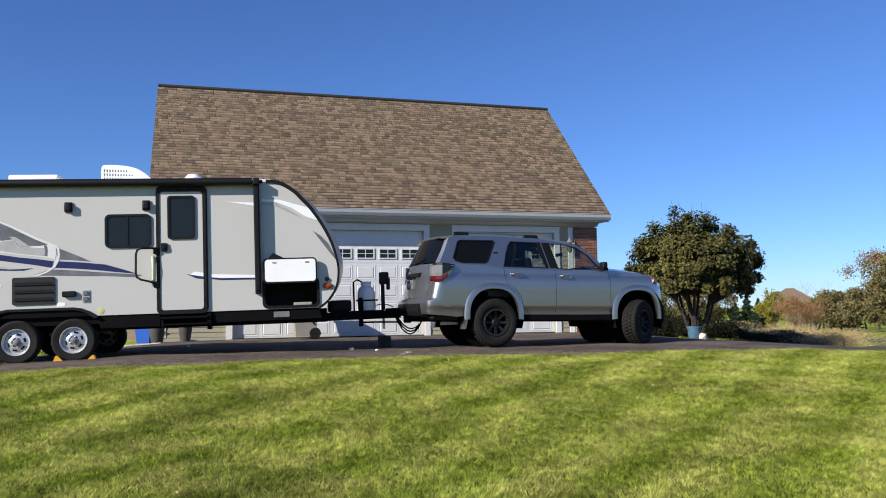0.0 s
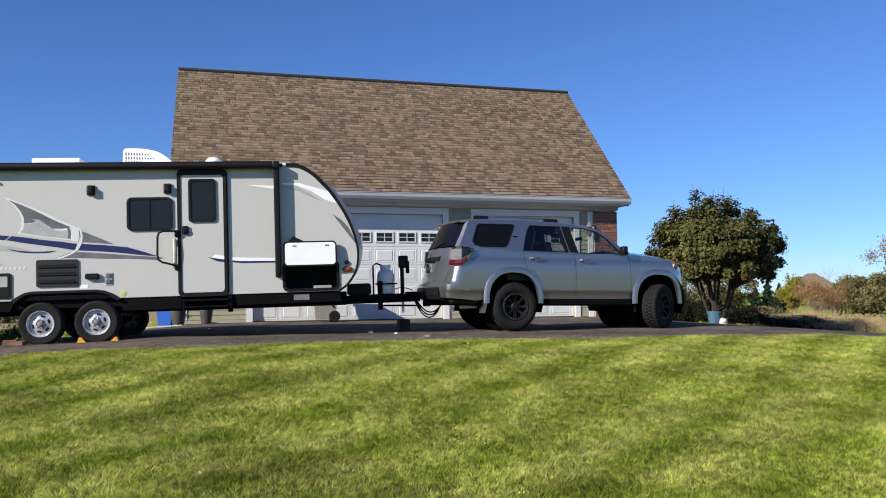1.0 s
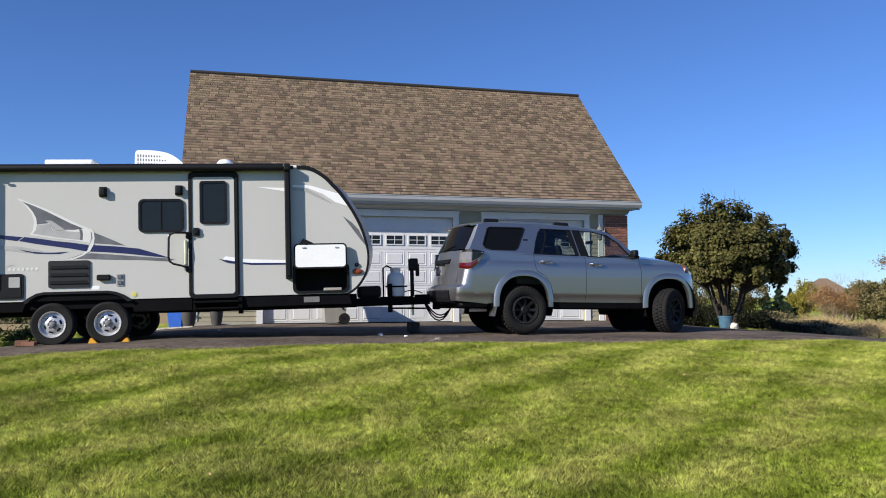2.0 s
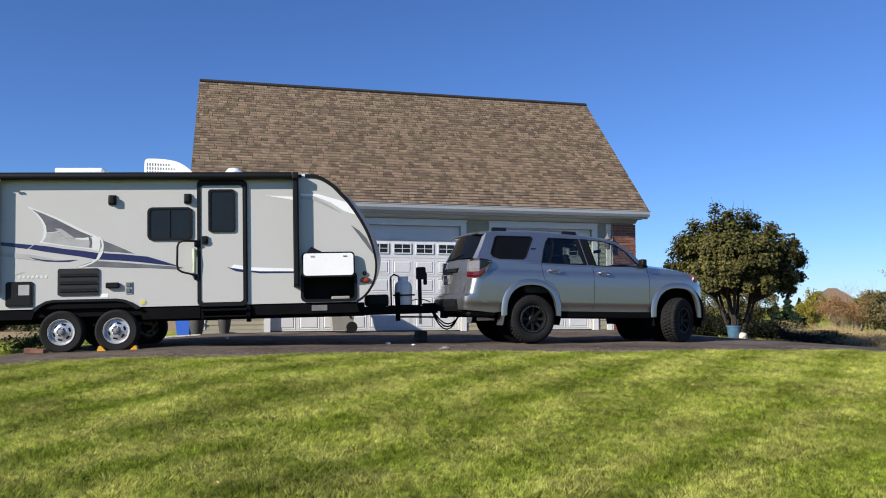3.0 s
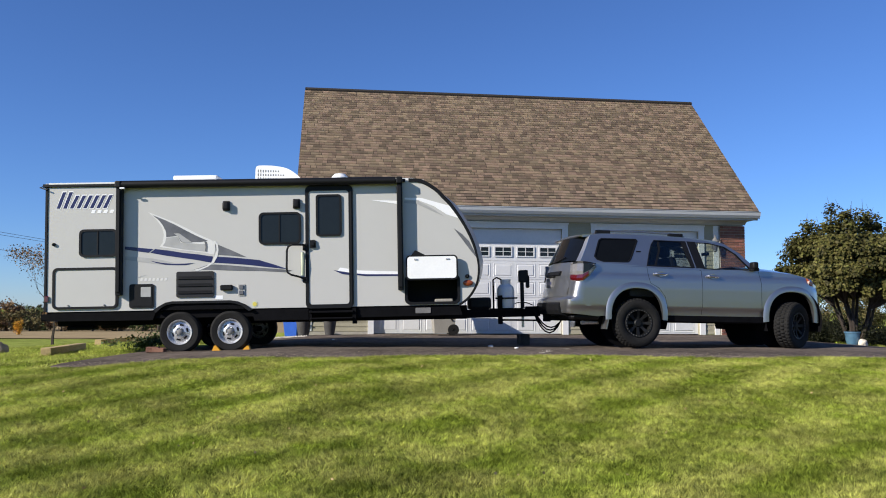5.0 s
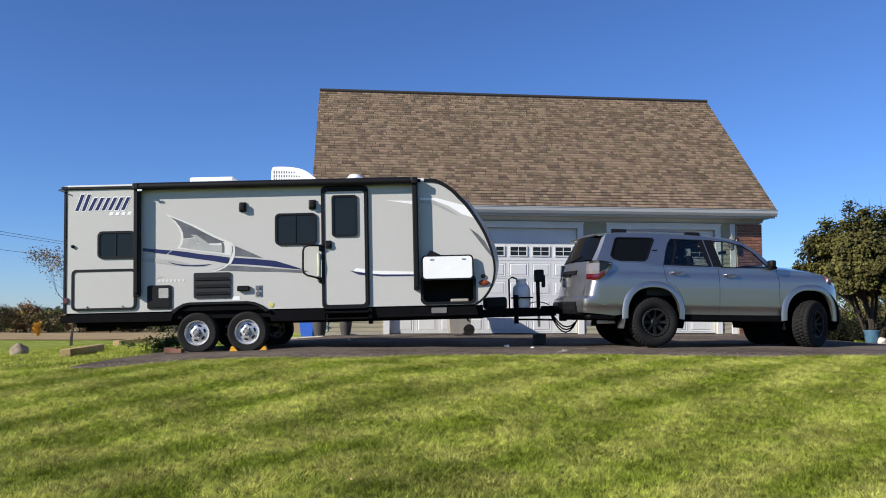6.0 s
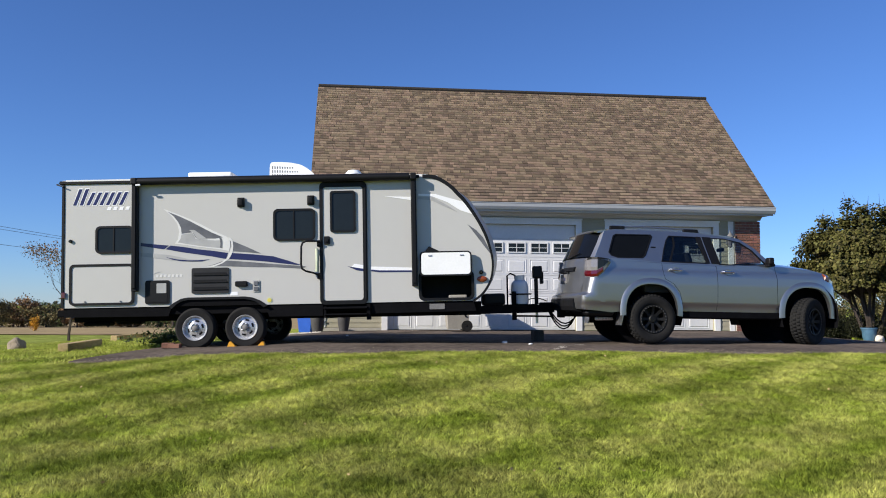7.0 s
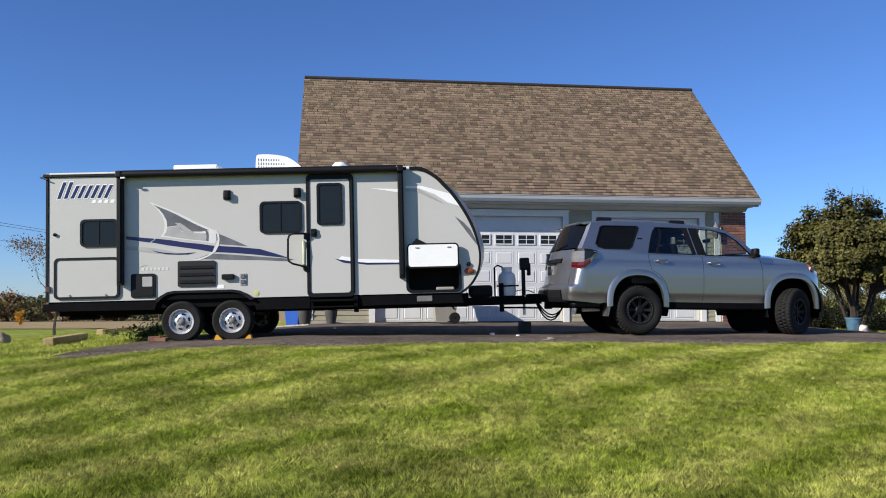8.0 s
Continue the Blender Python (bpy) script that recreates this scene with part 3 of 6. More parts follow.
# lower skirt and chassis
SK = [(REAR + 0.02, BOT), (REAR + 0.02, BOT - 0.15), (-0.85, BOT - 0.16), (-0.79, BOT)]
part("skirt", plate(BM(), SK, 0.02, 0.06), "frame", TR)
part("skirt", plate(BM(), [(0.74, BOT), (0.80, BOT - 0.2), (1.68, BOT - 0.2), (1.68, BOT)], 0.02, 0.06), "frame", TR)
part("skirt", plate(BM(), [(2.43, BOT), (2.43, BOT - 0.18), (4.2, BOT - 0.17), (4.15, BOT)], 0.02, 0.06), "frame", TR)
for y in (0.45, WID - 0.55):
    part("chassis_rail", box(BM(), REAR, 4.3, y, y + 0.09, BOT - 0.24, BOT - 0.01, 0.01), "frame", TR)
part("underbelly", box(BM(), REAR + 0.02, 4.12, 0.06, WID - 0.06, BOT - 0.13, BOT - 0.001), "frame", TR)
part("rear_bumper", box(BM(), REAR - 0.12, REAR + 0.0, 0.1, WID - 0.1, BOT - 0.14, BOT - 0.03, 0.01), "frame", TR)
for y in (0.5, WID - 0.5):
    bm = BM()
    tube(bm, [(-2.3, y, BOT - 0.14), (-2.15, y, 0.42), (-2.0, y, BOT - 0.14)], 0.03)
    box(bm, -2.4, -1.95, y - 0.12, y + 0.12, 0.40, 0.46, 0.02)
    part("stabiliser_jack", bm, "frame", TR)
# fender over both wheels
arch = [(-0.83, BOT + 0.0), (-0.74, 0.76), (-0.63, 0.82), (-0.52, 0.84), (0.42, 0.84), (0.54, 0.82), (0.66, 0.77), (0.78, 0.68)]
lower = [(0.72, 0.66), (0.60, 0.75), (0.50, 0.785), (0.40, 0.80), (-0.52, 0.80), (-0.62, 0.78), (-0.70, 0.735), (-0.78, 0.66)]
part("fender", plate(BM(), arch + lower, -0.04, 0.05), "black", TR)
part("fender_panel", plate(BM(), [(-0.80, BOT), (-0.74, 0.76), (-0.52, 0.83), (0.42, 0.83), (0.66, 0.76), (0.75, BOT)], -0.006, 0.02), "frame", TR)
part("wheel_well", plate(BM(), [(-0.85, 0.50), (-0.85, BOT), (0.80, BOT), (0.80, 0.50)], 0.30, 0.33), "frame", TR)
part("axle", tube(BM(), [(-0.41, 0.05, 0.33), (-0.41, WID - 0.05, 0.33)], 0.05, 8), "frame", TR)
part("axle", tube(BM(), [(0.41, 0.05, 0.33), (0.41, WID - 0.05, 0.33)], 0.05, 8), "frame", TR)


def trailer_wheel(x, y, face):
    """Tyre and bright slotted steel rim; face is -1 towards the near side."""
    w = empty("wheel", pose(x, y, 0.335, 0, 0, 0 if face < 0 else 180))
    w.parent = TR
    R = 0.338
    part("tyre", lathe(BM(), [(0.195, 0.09), (0.23, 0.10), (0.30, 0.105), (0.328, 0.085), (R, 0.05), (R, -0.05), (0.328, -0.085), (0.30, -0.105), (0.23, -0.10), (0.198, -0.088)], 48), "rubber", w, smooth=True)
    bm = BM()
    lathe(bm, [(0.198, -0.09), (0.205, -0.098), (0.200, -0.103), (0.19, -0.095), (0.178, -0.06), (0.165, -0.045), (0.14, -0.05), (0.10, -0.075), (0.075, -0.08), (0.06, -0.055), (0.045, -0.055), (0.045, -0.03)], 40)
    part("rim", bm, "steel", w, "bright silver steel rim", smooth=True)
    for k in range(6):
        a = 2 * math.pi * k / 6 + 0.3
        ring = [(r, a + q) for r, qs in ((0.136, (-0.27, -0.09, 0.09, 0.27)), (0.108, (0.25, 0.08, -0.08, -0.25))) for q in qs]
        bm = BM()
        slab(bm, [[(r * math.cos(q), yy - (0.018 if r < 0.12 else 0), r * math.sin(q)) for r, q in ring] for yy in (-0.0575, -0.045)])
        part("rim_slot", bm, "black", w)
    part("hub_cap", lathe(BM(), [(0.048, -0.03), (0.048, -0.10), (0.034, -0.112), (0.001, -0.114)], 16), "planter", w, smooth=True)
    for k in range(5):
        a = 2 * math.pi * k / 5
        part("lug_nut", lathe(BM(), [(0.012, -0.05), (0.012, -0.09), (0.002, -0.095)], 6, "y", (0.06 * math.cos(a), 0, 0.06 * math.sin(a))), "chrome", w)


for x in (-0.41, 0.41):
    trailer_wheel(x, 0.10, -1)
    trailer_wheel(x, WID - 0.10, 1)


def framed_window(parent, u0, v0, u1, v1, r, bars=(), sill=0.0):
    w = part("window", plate(BM(), rr(u0 + 0.02, v0 + 0.02, u1 - 0.02, v1 - 0.02, r * 0.8), -0.012, 0.0), "dark_glass", parent, "dark tinted window in a black frame")
    part("window_frame", plate(BM(), rr(u0, v0, u1, v1, r), -0.026, 0.0, [rr(u0 + 0.035, v0 + 0.035, u1 - 0.035, v1 - 0.035, r * 0.7)]), "black", w)
    for b in bars:
        part("mullion", box(BM(), b - 0.012, b + 0.012, -0.022, -0.012, v0 + 0.03, v1 - 0.03, 0.003), "black", w)
    return w


framed_window(TR, 0.88, 1.74, 1.57, 2.27, 0.08, (1.22,))
framed_window(TR, -2.04, 1.585, -1.42, 2.04, 0.08, (-1.74,))
# entrance door
DR = part("entry_door", plate(BM(), rr(1.69, 0.72, 2.37, 2.63, 0.05), -0.02, 0.0), "skin", TR, "light grey entry door, closed")
part("door_frame", plate(BM(), rr(1.645, BOT - 0.02, 2.425, 2.705, 0.08), -0.032, 0.0, [rr(1.70, 0.745, 2.355, 2.615, 0.05)]), "black", DR)
framed_window(DR, 1.82, 1.86, 2.24, 2.55, 0.05).location.y = -0.02
bm = BM()
plate(bm, rr(1.718, 1.665, 1.815, 1.80, 0.02), -0.05, -0.02)
box(bm, 1.735, 1.795, -0.075, -0.05, 1.70, 1.76, 0.008)
part("door_latch", bm, "black", DR)
part("hinge_strip", box(BM(), 2.385, 2.410, -0.045, -0.03, 0.75, 2.6, 0.004), "black", DR)
# grab handle
bm = BM()
tube(bm, [(1.66, -0.03, 1.70), (1.60, -0.10, 1.72), (1.44, -0.14, 1.72), (1.38, -0.14, 1.69), (1.36, -0.14, 1.63), (1.355, -0.14, 1.34), (1.37, -0.14, 1.27), (1.43, -0.14, 1.23), (1.55, -0.10, 1.20), (1.66, -0.03, 1.15)], 0.017, 8)
box(bm, 1.60, 1.68, -0.05, -0.002, 1.63, 1.74, 0.01)
box(bm, 1.60, 1.68, -0.05, -0.002, 1.10, 1.20, 0.01)
part("grab_handle", bm, "black", TR)
M["grip"] = mat("pale_grip", (0.50, 0.54, 0.38), 0.4, vary=0.1)
part("handle_grip", tube(BM(), [(1.60, -0.06, 1.60), (1.605, -0.07, 1.40), (1.60, -0.06, 1.22)], 0.026, 8), "grip", TR, "pale green grip sleeve")
# steps under the door
ST = part("entry_step", box(BM(), 1.70, 2.42, -0.06, 0.20, BOT - 0.10, BOT - 0.06, 0.01), "frame", TR)
part("tread", box(BM(), 1.72, 2.42, -0.10, 0.15, BOT - 0.2, BOT - 0.17, 0.01), "frame", ST)
part("bracket", box(BM(), 1.70, 1.74, -0.02, 0.2, BOT - 0.22, BOT - 0.05), "frame", ST)
part("bracket", box(BM(), 2.40, 2.46, -0.02, 0.2, BOT - 0.28, BOT - 0.02), "frame", ST)
# baggage door, hatch, heater door, refrigerator grille, sockets
BG = part("baggage_door", plate(BM(), rr(-2.42, 0.78, -1.44, 1.375, 0.05), -0.02, 0.0), "skin", TR, "pale grey baggage door, shut")
part("door_surround", plate(BM(), rr(-2.46, 0.74, -1.40, 1.415, 0.08), -0.03, 0.0, [rr(-2.42, 0.78, -1.44, 1.375, 0.05)]), "black", BG)
for u in (-2.2, -1.62):
    part("latch", lathe(BM(), [(0.013, -0.02), (0.013, -0.032), (0.007, -0.034)], 10, "y", (u, 0, 0.80)), "planter", BG)
HT = part("storage_hatch", plate(BM(), rr(3.31, 1.13, 4.11, 1.49, 0.05), -0.035, 0.0), "white_plastic", TR, "white storage hatch folded up, open")
HT.matrix_basis = Matrix.Translation((0, -0.10, 1.16)) @ Matrix.Rotation(radians(-6), 4, "X") @ Matrix.Translation((0, 0, -1.16))
part("hatch_edge", plate(BM(), rr(3.285, 1.105, 4.135, 1.515, 0.07), -0.028, 0.002, [rr(3.315, 1.135, 4.105, 1.485, 0.05)]), "black", HT)
for u in (3.45, 3.97):
    part("hatch_latch", box(BM(), u - 0.03, u + 0.03, -0.05, -0.034, 1.43, 1.455, 0.006), "steel", HT)
part("hatch_surround", plate(BM(), rr(3.26, 0.71, 4.17, 1.20, 0.09), -0.02, 0.005, [rr(3.305, 0.755, 4.125, 1.155, 0.07)]), "black", TR)
part("hatch_catch", plate(BM(), [(3.36, 1.50), (3.44, 1.60), (3.60, 1.52), (3.60, 1.49)], -0.10, -0.02), "black", TR)
bm = BM()
box(bm, 3.25, 4.2, 0.04, 0.9, 0.72, 1.2)
bm.faces.ensure_lookup_table()
bmesh.ops.delete(bm, geom=[f for f in bm.faces if f.normal.y < -0.9], context="FACES")
part("storage_bay", bm, "black", TR)
part("bay_clutter", box(BM(), 3.75, 4.05, 0.12, 0.5, 0.735, 0.80, 0.02, 2), "bin", TR)
WH = part("heater_door", plate(BM(), rr(-1.22, 0.74, -0.82, 1.13, 0.04), -0.02, 0.0), "black", TR)
part("heater_cover", plate(BM(), rr(-1.19, 0.77, -0.85, 1.10, 0.03), -0.026, -0.02), "black", WH)
part("heater_label", plate(BM(), rr(-1.03, 0.92, -0.87, 1.08, 0.01), -0.030, -0.026), "silver_vinyl", WH)
FG = part("vent_grille", plate(BM(), rr(-0.46, 0.90, 0.15, 1.32, 0.03), -0.022, 0.0), "grille_plastic", TR)
for k in range(3):
    z = 0.975 + k * 0.118
    bm = BM()
    slab(bm, [[(x, -0.0225, z - 0.018), (x, -0.040, z - 0.014), (x, -0.043, z - 0.004), (x, -0.0225, z + 0.002)] for x in (-0.43, 0.12)])
    part("slat", bm, "grille_plastic", FG)
    part("slot", plate(BM(), rr(-0.425, z + 0.004, 0.115, z + 0.032, 0.008), -0.0245, -0.021), "black", FG)
part("furnace_vent", box(BM(), 0.26, 0.46, -0.07, 0.0, 1.00, 1.09, 0.015), "black", TR)
SO = part("socket_plate", plate(BM(), rr(0.54, 0.91, 0.65, 1.10, 0.01), -0.015, 0.0), "silver_vinyl", TR)
for z0 in (0.925, 1.015):
    part("socket_flap", box(BM(), 0.56, 0.63, -0.03, -0.015, z0, z0 + 0.07, 0.006), "grey_vinyl", SO)
BD = part("round_badge", lathe(BM(), [(0.05, 0.0), (0.05, -0.004), (0.001, -0.005)], 20, "y", (0.81, 0, 0.77)), "grip", TR)
part("badge_centre", lathe(BM(), [(0.034, -0.003), (0.034, -0.008), (0.001, -0.009)], 16, "y", (0.81, 0, 0.77)), "badge_yellow", BD)
part("wheel_sticker", plate(BM(), rr(0.17, 0.86, 0.29, 0.92, 0.004), -0.003, 0.0), "white_vinyl", TR)
for u, v in ((0.35, 2.39), (1.50, 2.405)):
    L = part("porch_speaker", box(BM(), u - 0.06, u + 0.06, -0.03, 0.0, v - 0.08, v + 0.08, 0.015, 2), "black", TR)
    part("speaker_body", box(BM(), u - 0.052, u + 0.052, -0.085, -0.03, v - 0.07, v + 0.06, 0.026, 3), "black", L, smooth=True)
part("cable_inlet", lathe(BM(), [(0.028, 0), (0.028, -0.03), (0.015, -0.035)], 12, "y", (-2.45, 0, 1.80)), "black", TR)
part("marker_light", box(BM(), REAR - 0.005, REAR + 0.06, -0.03, 0.0, 0.86, 0.96, 0.01), "red_lens", TR)
ML = part("marker_light", lathe(BM(), [(0.085, 0), (0.08, -0.025), (0.05, -0.04), (0.001, -0.042)], 20, "y", (4.30, 0, 1.05)), "orange_lens", TR, smooth=True)
ML.scale = (1, 1, 0.6)
ML.location.z = 0.42
part("city_inlet", lathe(BM(), [(0.035, 0), (0.035, -0.03), (0.01, -0.04)], 12, "y", (4.29, 0, 1.16)), "black", TR)
part("number_plate", plate(BM(), rr(3.43, 0.57, 3.68, 0.66, 0.01), 0.010, 0.02), "planter", TR)


def decal(pts, material, lift=0.004, name="decal"):
    part(name, plate(BM(), pts, -lift, -0.0005), material, TR)


# graphics, each a thin vinyl film on the wall
decal([(-0.93, 2.31), (-0.73, 2.23), (-0.51, 2.14), (-0.31, 2.04), (-0.11, 1.93), (0.11, 1.83), (0.16, 1.78), (0.17, 1.69), (0.15, 1.59), (0.01, 1.62), (-0.36, 1.67), (-0.74, 1.73), (-0.69, 1.80), (-0.67, 1.93), (-0.70, 2.05), (-0.79, 2.18)], "pale_vinyl", 0.003)
decal([(-0.86, 2.26), (-0.67, 2.18), (-0.48, 2.09), (-0.30, 1.99), (-0.13, 1.90), (0.05, 1.82), (-0.08, 1.80), (-0.39, 1.81), (-0.45, 1.91), (-0.63, 1.89), (-0.64, 1.99), (-0.69, 2.09), (-0.76, 2.18)], "grey_vinyl", 0.0045)
decal([(-0.63, 1.88), (-0.45, 1.90), (-0.40, 1.80), (-0.08, 1.77), (0.04, 1.77), (0.04, 1.64), (-0.36, 1.69), (-0.69, 1.75), (-0.65, 1.80)], "silver_vinyl", 0.006)
decal([(-0.01, 1.82), (0.03, 1.80), (0.04, 1.72), (0.03, 1.64), (0.00, 1.65), (0.01, 1.72)], "grey_vinyl", 0.0075)
decal([(-0.51, 1.95), (-0.42, 1.95), (-0.20, 1.79), (-0.37, 1.80), (-0.44, 1.90)], "silver_vinyl", 0.0075)
decal([(-1.30, 1.75), (-0.84, 1.70), (-0.92, 1.64), (-1.30, 1.70)], "navy", 0.0045)
decal([(-0.81, 1.70), (-0.58, 1.67), (-0.36, 1.63), (-0.11, 1.60), (0.13, 1.56), (0.10, 1.46), (-0.14, 1.51), (-0.39, 1.55), (-0.64, 1.59), (-0.89, 1.64)], "navy", 0.0045)
decal([(0.17, 1.56), (0.54, 1.53), (0.88, 1.49), (1.13, 1.41), (1.36, 1.33), (1.03, 1.37), (0.73, 1.41), (0.42, 1.44), (0.13, 1.46)], "navy", 0.0045)
decal([(0.17, 1.77), (0.29, 1.72), (0.45, 1.65), (0.68, 1.54), (0.42, 1.57), (0.18, 1.59)], "grey_vinyl", 0.0045)
decal([(-0.19, 1.35), (-0.08, 1.38), (0.03, 1.42), (0.17, 1.43), (0.42, 1.41), (0.72, 1.38), (1.36, 1.32), (1.42, 1.31), (1.33, 1.28), (0.91, 1.31), (0.54, 1.32), (0.17, 1.34)], "grey_vinyl", 0.0045)
decal([(-1.30, 1.59), (-1.04, 1.57), (-0.82, 1.54), (-0.67, 1.51), (-0.51, 1.47), (-0.36, 1.46), (-0.17, 1.46), (-0.30, 1.44), (-0.45, 1.43), (-0.64, 1.44), (-0.82, 1.46), (-1.07, 1.50), (-1.30, 1.53)], "silver_vinyl", 0.0045)
decal([(-0.89, 1.51), (-0.70, 1.47), (-0.51, 1.45), (-0.36, 1.45), (-0.17, 1.46), (-0.30, 1.43), (-0.45, 1.43), (-0.64, 1.44), (-0.79, 1.47)], "navy", 0.006)
decal([(0.13, 1.82), (0.18, 1.75), (0.19, 1.67), (0.17, 1.58), (0.11, 1.47), (0.03, 1.41), (-0.08, 1.37), (-0.22, 1.34), (-0.11, 1.33), (0.04, 1.39), (0.15, 1.46), (0.21, 1.57), (0.22, 1.67), (0.21, 1.76), (0.17, 1.81)], "pale_vinyl", 0.006)
decal([(2.71, 2.45), (3.155, 2.43), (3.155, 2.375), (2.95, 2.41)], "white_vinyl")
decal([(3.28, 2.48), (3.56, 2.47), (3.79, 2.40), (4.03, 2.33), (4.12, 2.23), (4.18, 2.12), (3.97, 2.19), (3.76, 2.33), (3.51, 2.43), (3.28, 2.45)], "white_vinyl")
decal([(3.28, 2.43), (3.51, 2.42), (3.74, 2.29), (3.93, 2.16), (3.71, 2.26), (3.49, 2.37), (3.27, 2.39)], "silver_vinyl", 0.006)
decal([(4.08, 1.96), (4.22, 1.86), (4.33, 1.74), (4.40, 1.60), (4.46, 1.45), (4.35, 1.59), (4.22, 1.77)], "grey_vinyl")
decal([(2.21, 1.34), (2.39, 1.31), (2.39, 1.245), (2.16, 1.285)], "white_vinyl", 0.026)
decal([(2.10, 1.30), (2.39, 1.25), (2.39, 1.215), (2.24, 1.235)], "navy", 0.027)
decal([(2.48, 1.29), (2.8, 1.275), (3.15, 1.26), (3.15, 1.20), (2.62, 1.225), (2.48, 1.24)], "white_vinyl")
decal([(2.48, 1.24), (2.62, 1.225), (3.15, 1.215), (3.15, 1.19), (2.62, 1.195), (2.48, 1.215)], "navy", 0.006)


def slanted(u0, v0, u1, v1, lean, w):
    return [(u0, v0), (u0 + w, v0), (u1 + w + lean, v1), (u1 + lean, v1)]


# wordless marks in place of the maker's lettering: slim leaning strokes in navy with pale edges
for k in range(8):
    u, v0, v1, lean_u, w = -2.42 + 0.108 * k, 2.39, 2.60 + 0.06 * (k < 2), 0.10, 0.055
    decal(slanted(u - 0.008, v0 - 0.012, u - 0.008, v1 + 0.014, lean_u, w + 0.022), "white_vinyl", 0.003, "emblem_edge")
    decal(slanted(u, v0, u, v1, lean_u, w), "navy", 0.005, "emblem")
for k in range(4):
    decal(slanted(-1.86 + k * 0.10, 2.305, -1.86 + k * 0.10, 2.36, 0.02, 0.06), "white_vinyl", 0.003, "emblem_bar")
for k in range(7):
    decal(slanted(-1.05 + k * 0.065, 1.18, -1.05 + k * 0.065, 1.225, 0.01, 0.038), "pale_vinyl", 0.003, "emblem_bar")
decal([(-1.12, 1.22), (-1.03, 1.27), (-0.95, 1.275), (-1.02, 1.255)], "silver_vinyl", 0.003, "emblem_bar")
# roof equipment
AC = part("air_conditioner", plate(BM(), [(0.64, TOP + 0.05), *curve_through([(0.65, 3.10), (0.66, 3.17), (0.70, 3.205), (0.88, 3.205), (1.06, 3.185), (1.22, 3.14), (1.37, 3.04), (1.46, 2.94), (1.50, TOP + 0.05)])], 0.85, 1.55), "white_plastic", TR, "white air conditioner shroud on the roof")
bmx = BM()
for r in range(3):
    for k in range(11 - 2 * (r == 2)):
        box(bmx, 0.69 + k * 0.044, 0.706 + k * 0.044, 0.846, 0.851, 2.95 + r * 0.068, 3.000 + r * 0.068 - 0.003 * k)
tagged(part("louvre", bmx, "planter", AC), kind="stuff")
FN = part("roof_vent", box(BM(), -0.75, 0.0, 0.85, 1.5, TOP + 0.05, 2.98, 0.02, 2), "white_plastic", TR)
part("vent_lid", box(BM(), -0.78, -0.01, 0.82, 1.5, 2.96, 3.05, 0.035, 3), "white_plastic", FN, smooth=True)
part("plumbing_vent", lathe(BM(), [(0.07, TOP + 0.05), (0.07, 2.97), (0.14, 2.97), (0.15, 3.01), (0.10, 3.07), (0.001, 3.09)], 20, "z", (2.10, 1.1, 0)), "white_plastic", TR, smooth=True)
# tongue
HX, HY, HZ = 5.62, WID / 2, 0.55
for y in (0.35, WID - 0.35):
    bm = BM()
    d = Vector((HX - 3.9, HY - y, 0)).normalized()
    n2 = Vector((-d.y, d.x, 0)) * 0.045
    ring = lambda p: [p + n2 + Vector((0, 0, 0.06)), p - n2 + Vector((0, 0, 0.06)), p - n2 - Vector((0, 0, 0.08)), p + n2 - Vector((0, 0, 0.08))]
    slab(bm, [ring(Vector((3.9, y, HZ))), ring(Vector((HX, HY, HZ)))])
    part("tongue_beam", bm, "frame", TR)
bm = BM()
box(bm, HX - 0.25, HX + 0.12, HY - 0.06, HY + 0.06, HZ - 0.02, HZ + 0.10, 0.02)
box(bm, HX + 0.02, HX + 0.2, HY - 0.07, HY + 0.07, HZ + 0.02, HZ + 0.13, 0.03)
part("coupler", bm, "frame", TR)
part("front_box", box(BM(), 4.35, 4.75, HY - 0.3, HY + 0.2, HZ + 0.06, HZ + 0.27, 0.05, 2), "black", TR)
TK = part("gas_tank", lathe(BM(), [(0.10, 0.62), (0.15, 0.63), (0.155, 0.66), (0.155, 0.93), (0.14, 1.0), (0.10, 1.04), (0.05, 1.06), (0.001, 1.06)], 24, "z", (5.02, HY - 0.14, 0)), "white_tank", TR, "white propane tank", smooth=True)
bm = BM()
lathe(bm, [(0.075, 1.02), (0.085, 1.02), (0.095, 1.13), (0.088, 1.13)], 20, "z", (5.02, HY - 0.14, 0))
part("tank_collar", bm, "white_tank", TK, smooth=True)
part("tank_valve", box(BM(), 4.98, 5.06, HY - 0.18, HY - 0.10, 1.05, 1.12, 0.015), "black", TK)
bm = BM()
tube(bm, [(4.80, HY - 0.16, 0.6), (4.80, HY - 0.16, 1.13), (4.86, HY - 0.16, 1.17), (4.95, HY - 0.16, 1.13)], 0.015)
tube(bm, [(4.82, HY - 0.32, 0.80), (5.2, HY - 0.32, 0.80), (5.22, HY, 0.80)], 0.014)
box(bm, 4.86, 4.94, HY - 0.34, HY - 0.30, 0.35, 0.85, 0.005)
box(bm, 4.76, 5.30, HY - 0.3, HY + 0.3, 0.60, 0.625)
part("tank_rack", bm, "frame", TR)
JK = part("tongue_jack", tube(BM(), [(5.33, HY, 0.62), (5.33, HY, 1.10)], 0.035, 12), "black", TR)
part("jack_head", box(BM(), 5.27, 5.44, HY - 0.08, HY + 0.08, 1.08, 1.30, 0.03, 2), "black", JK)
part("jack_cover", box(BM(), 5.40, 5.46, HY - 0.06, HY + 0.06, 0.98, 1.20, 0.015), "black", JK)
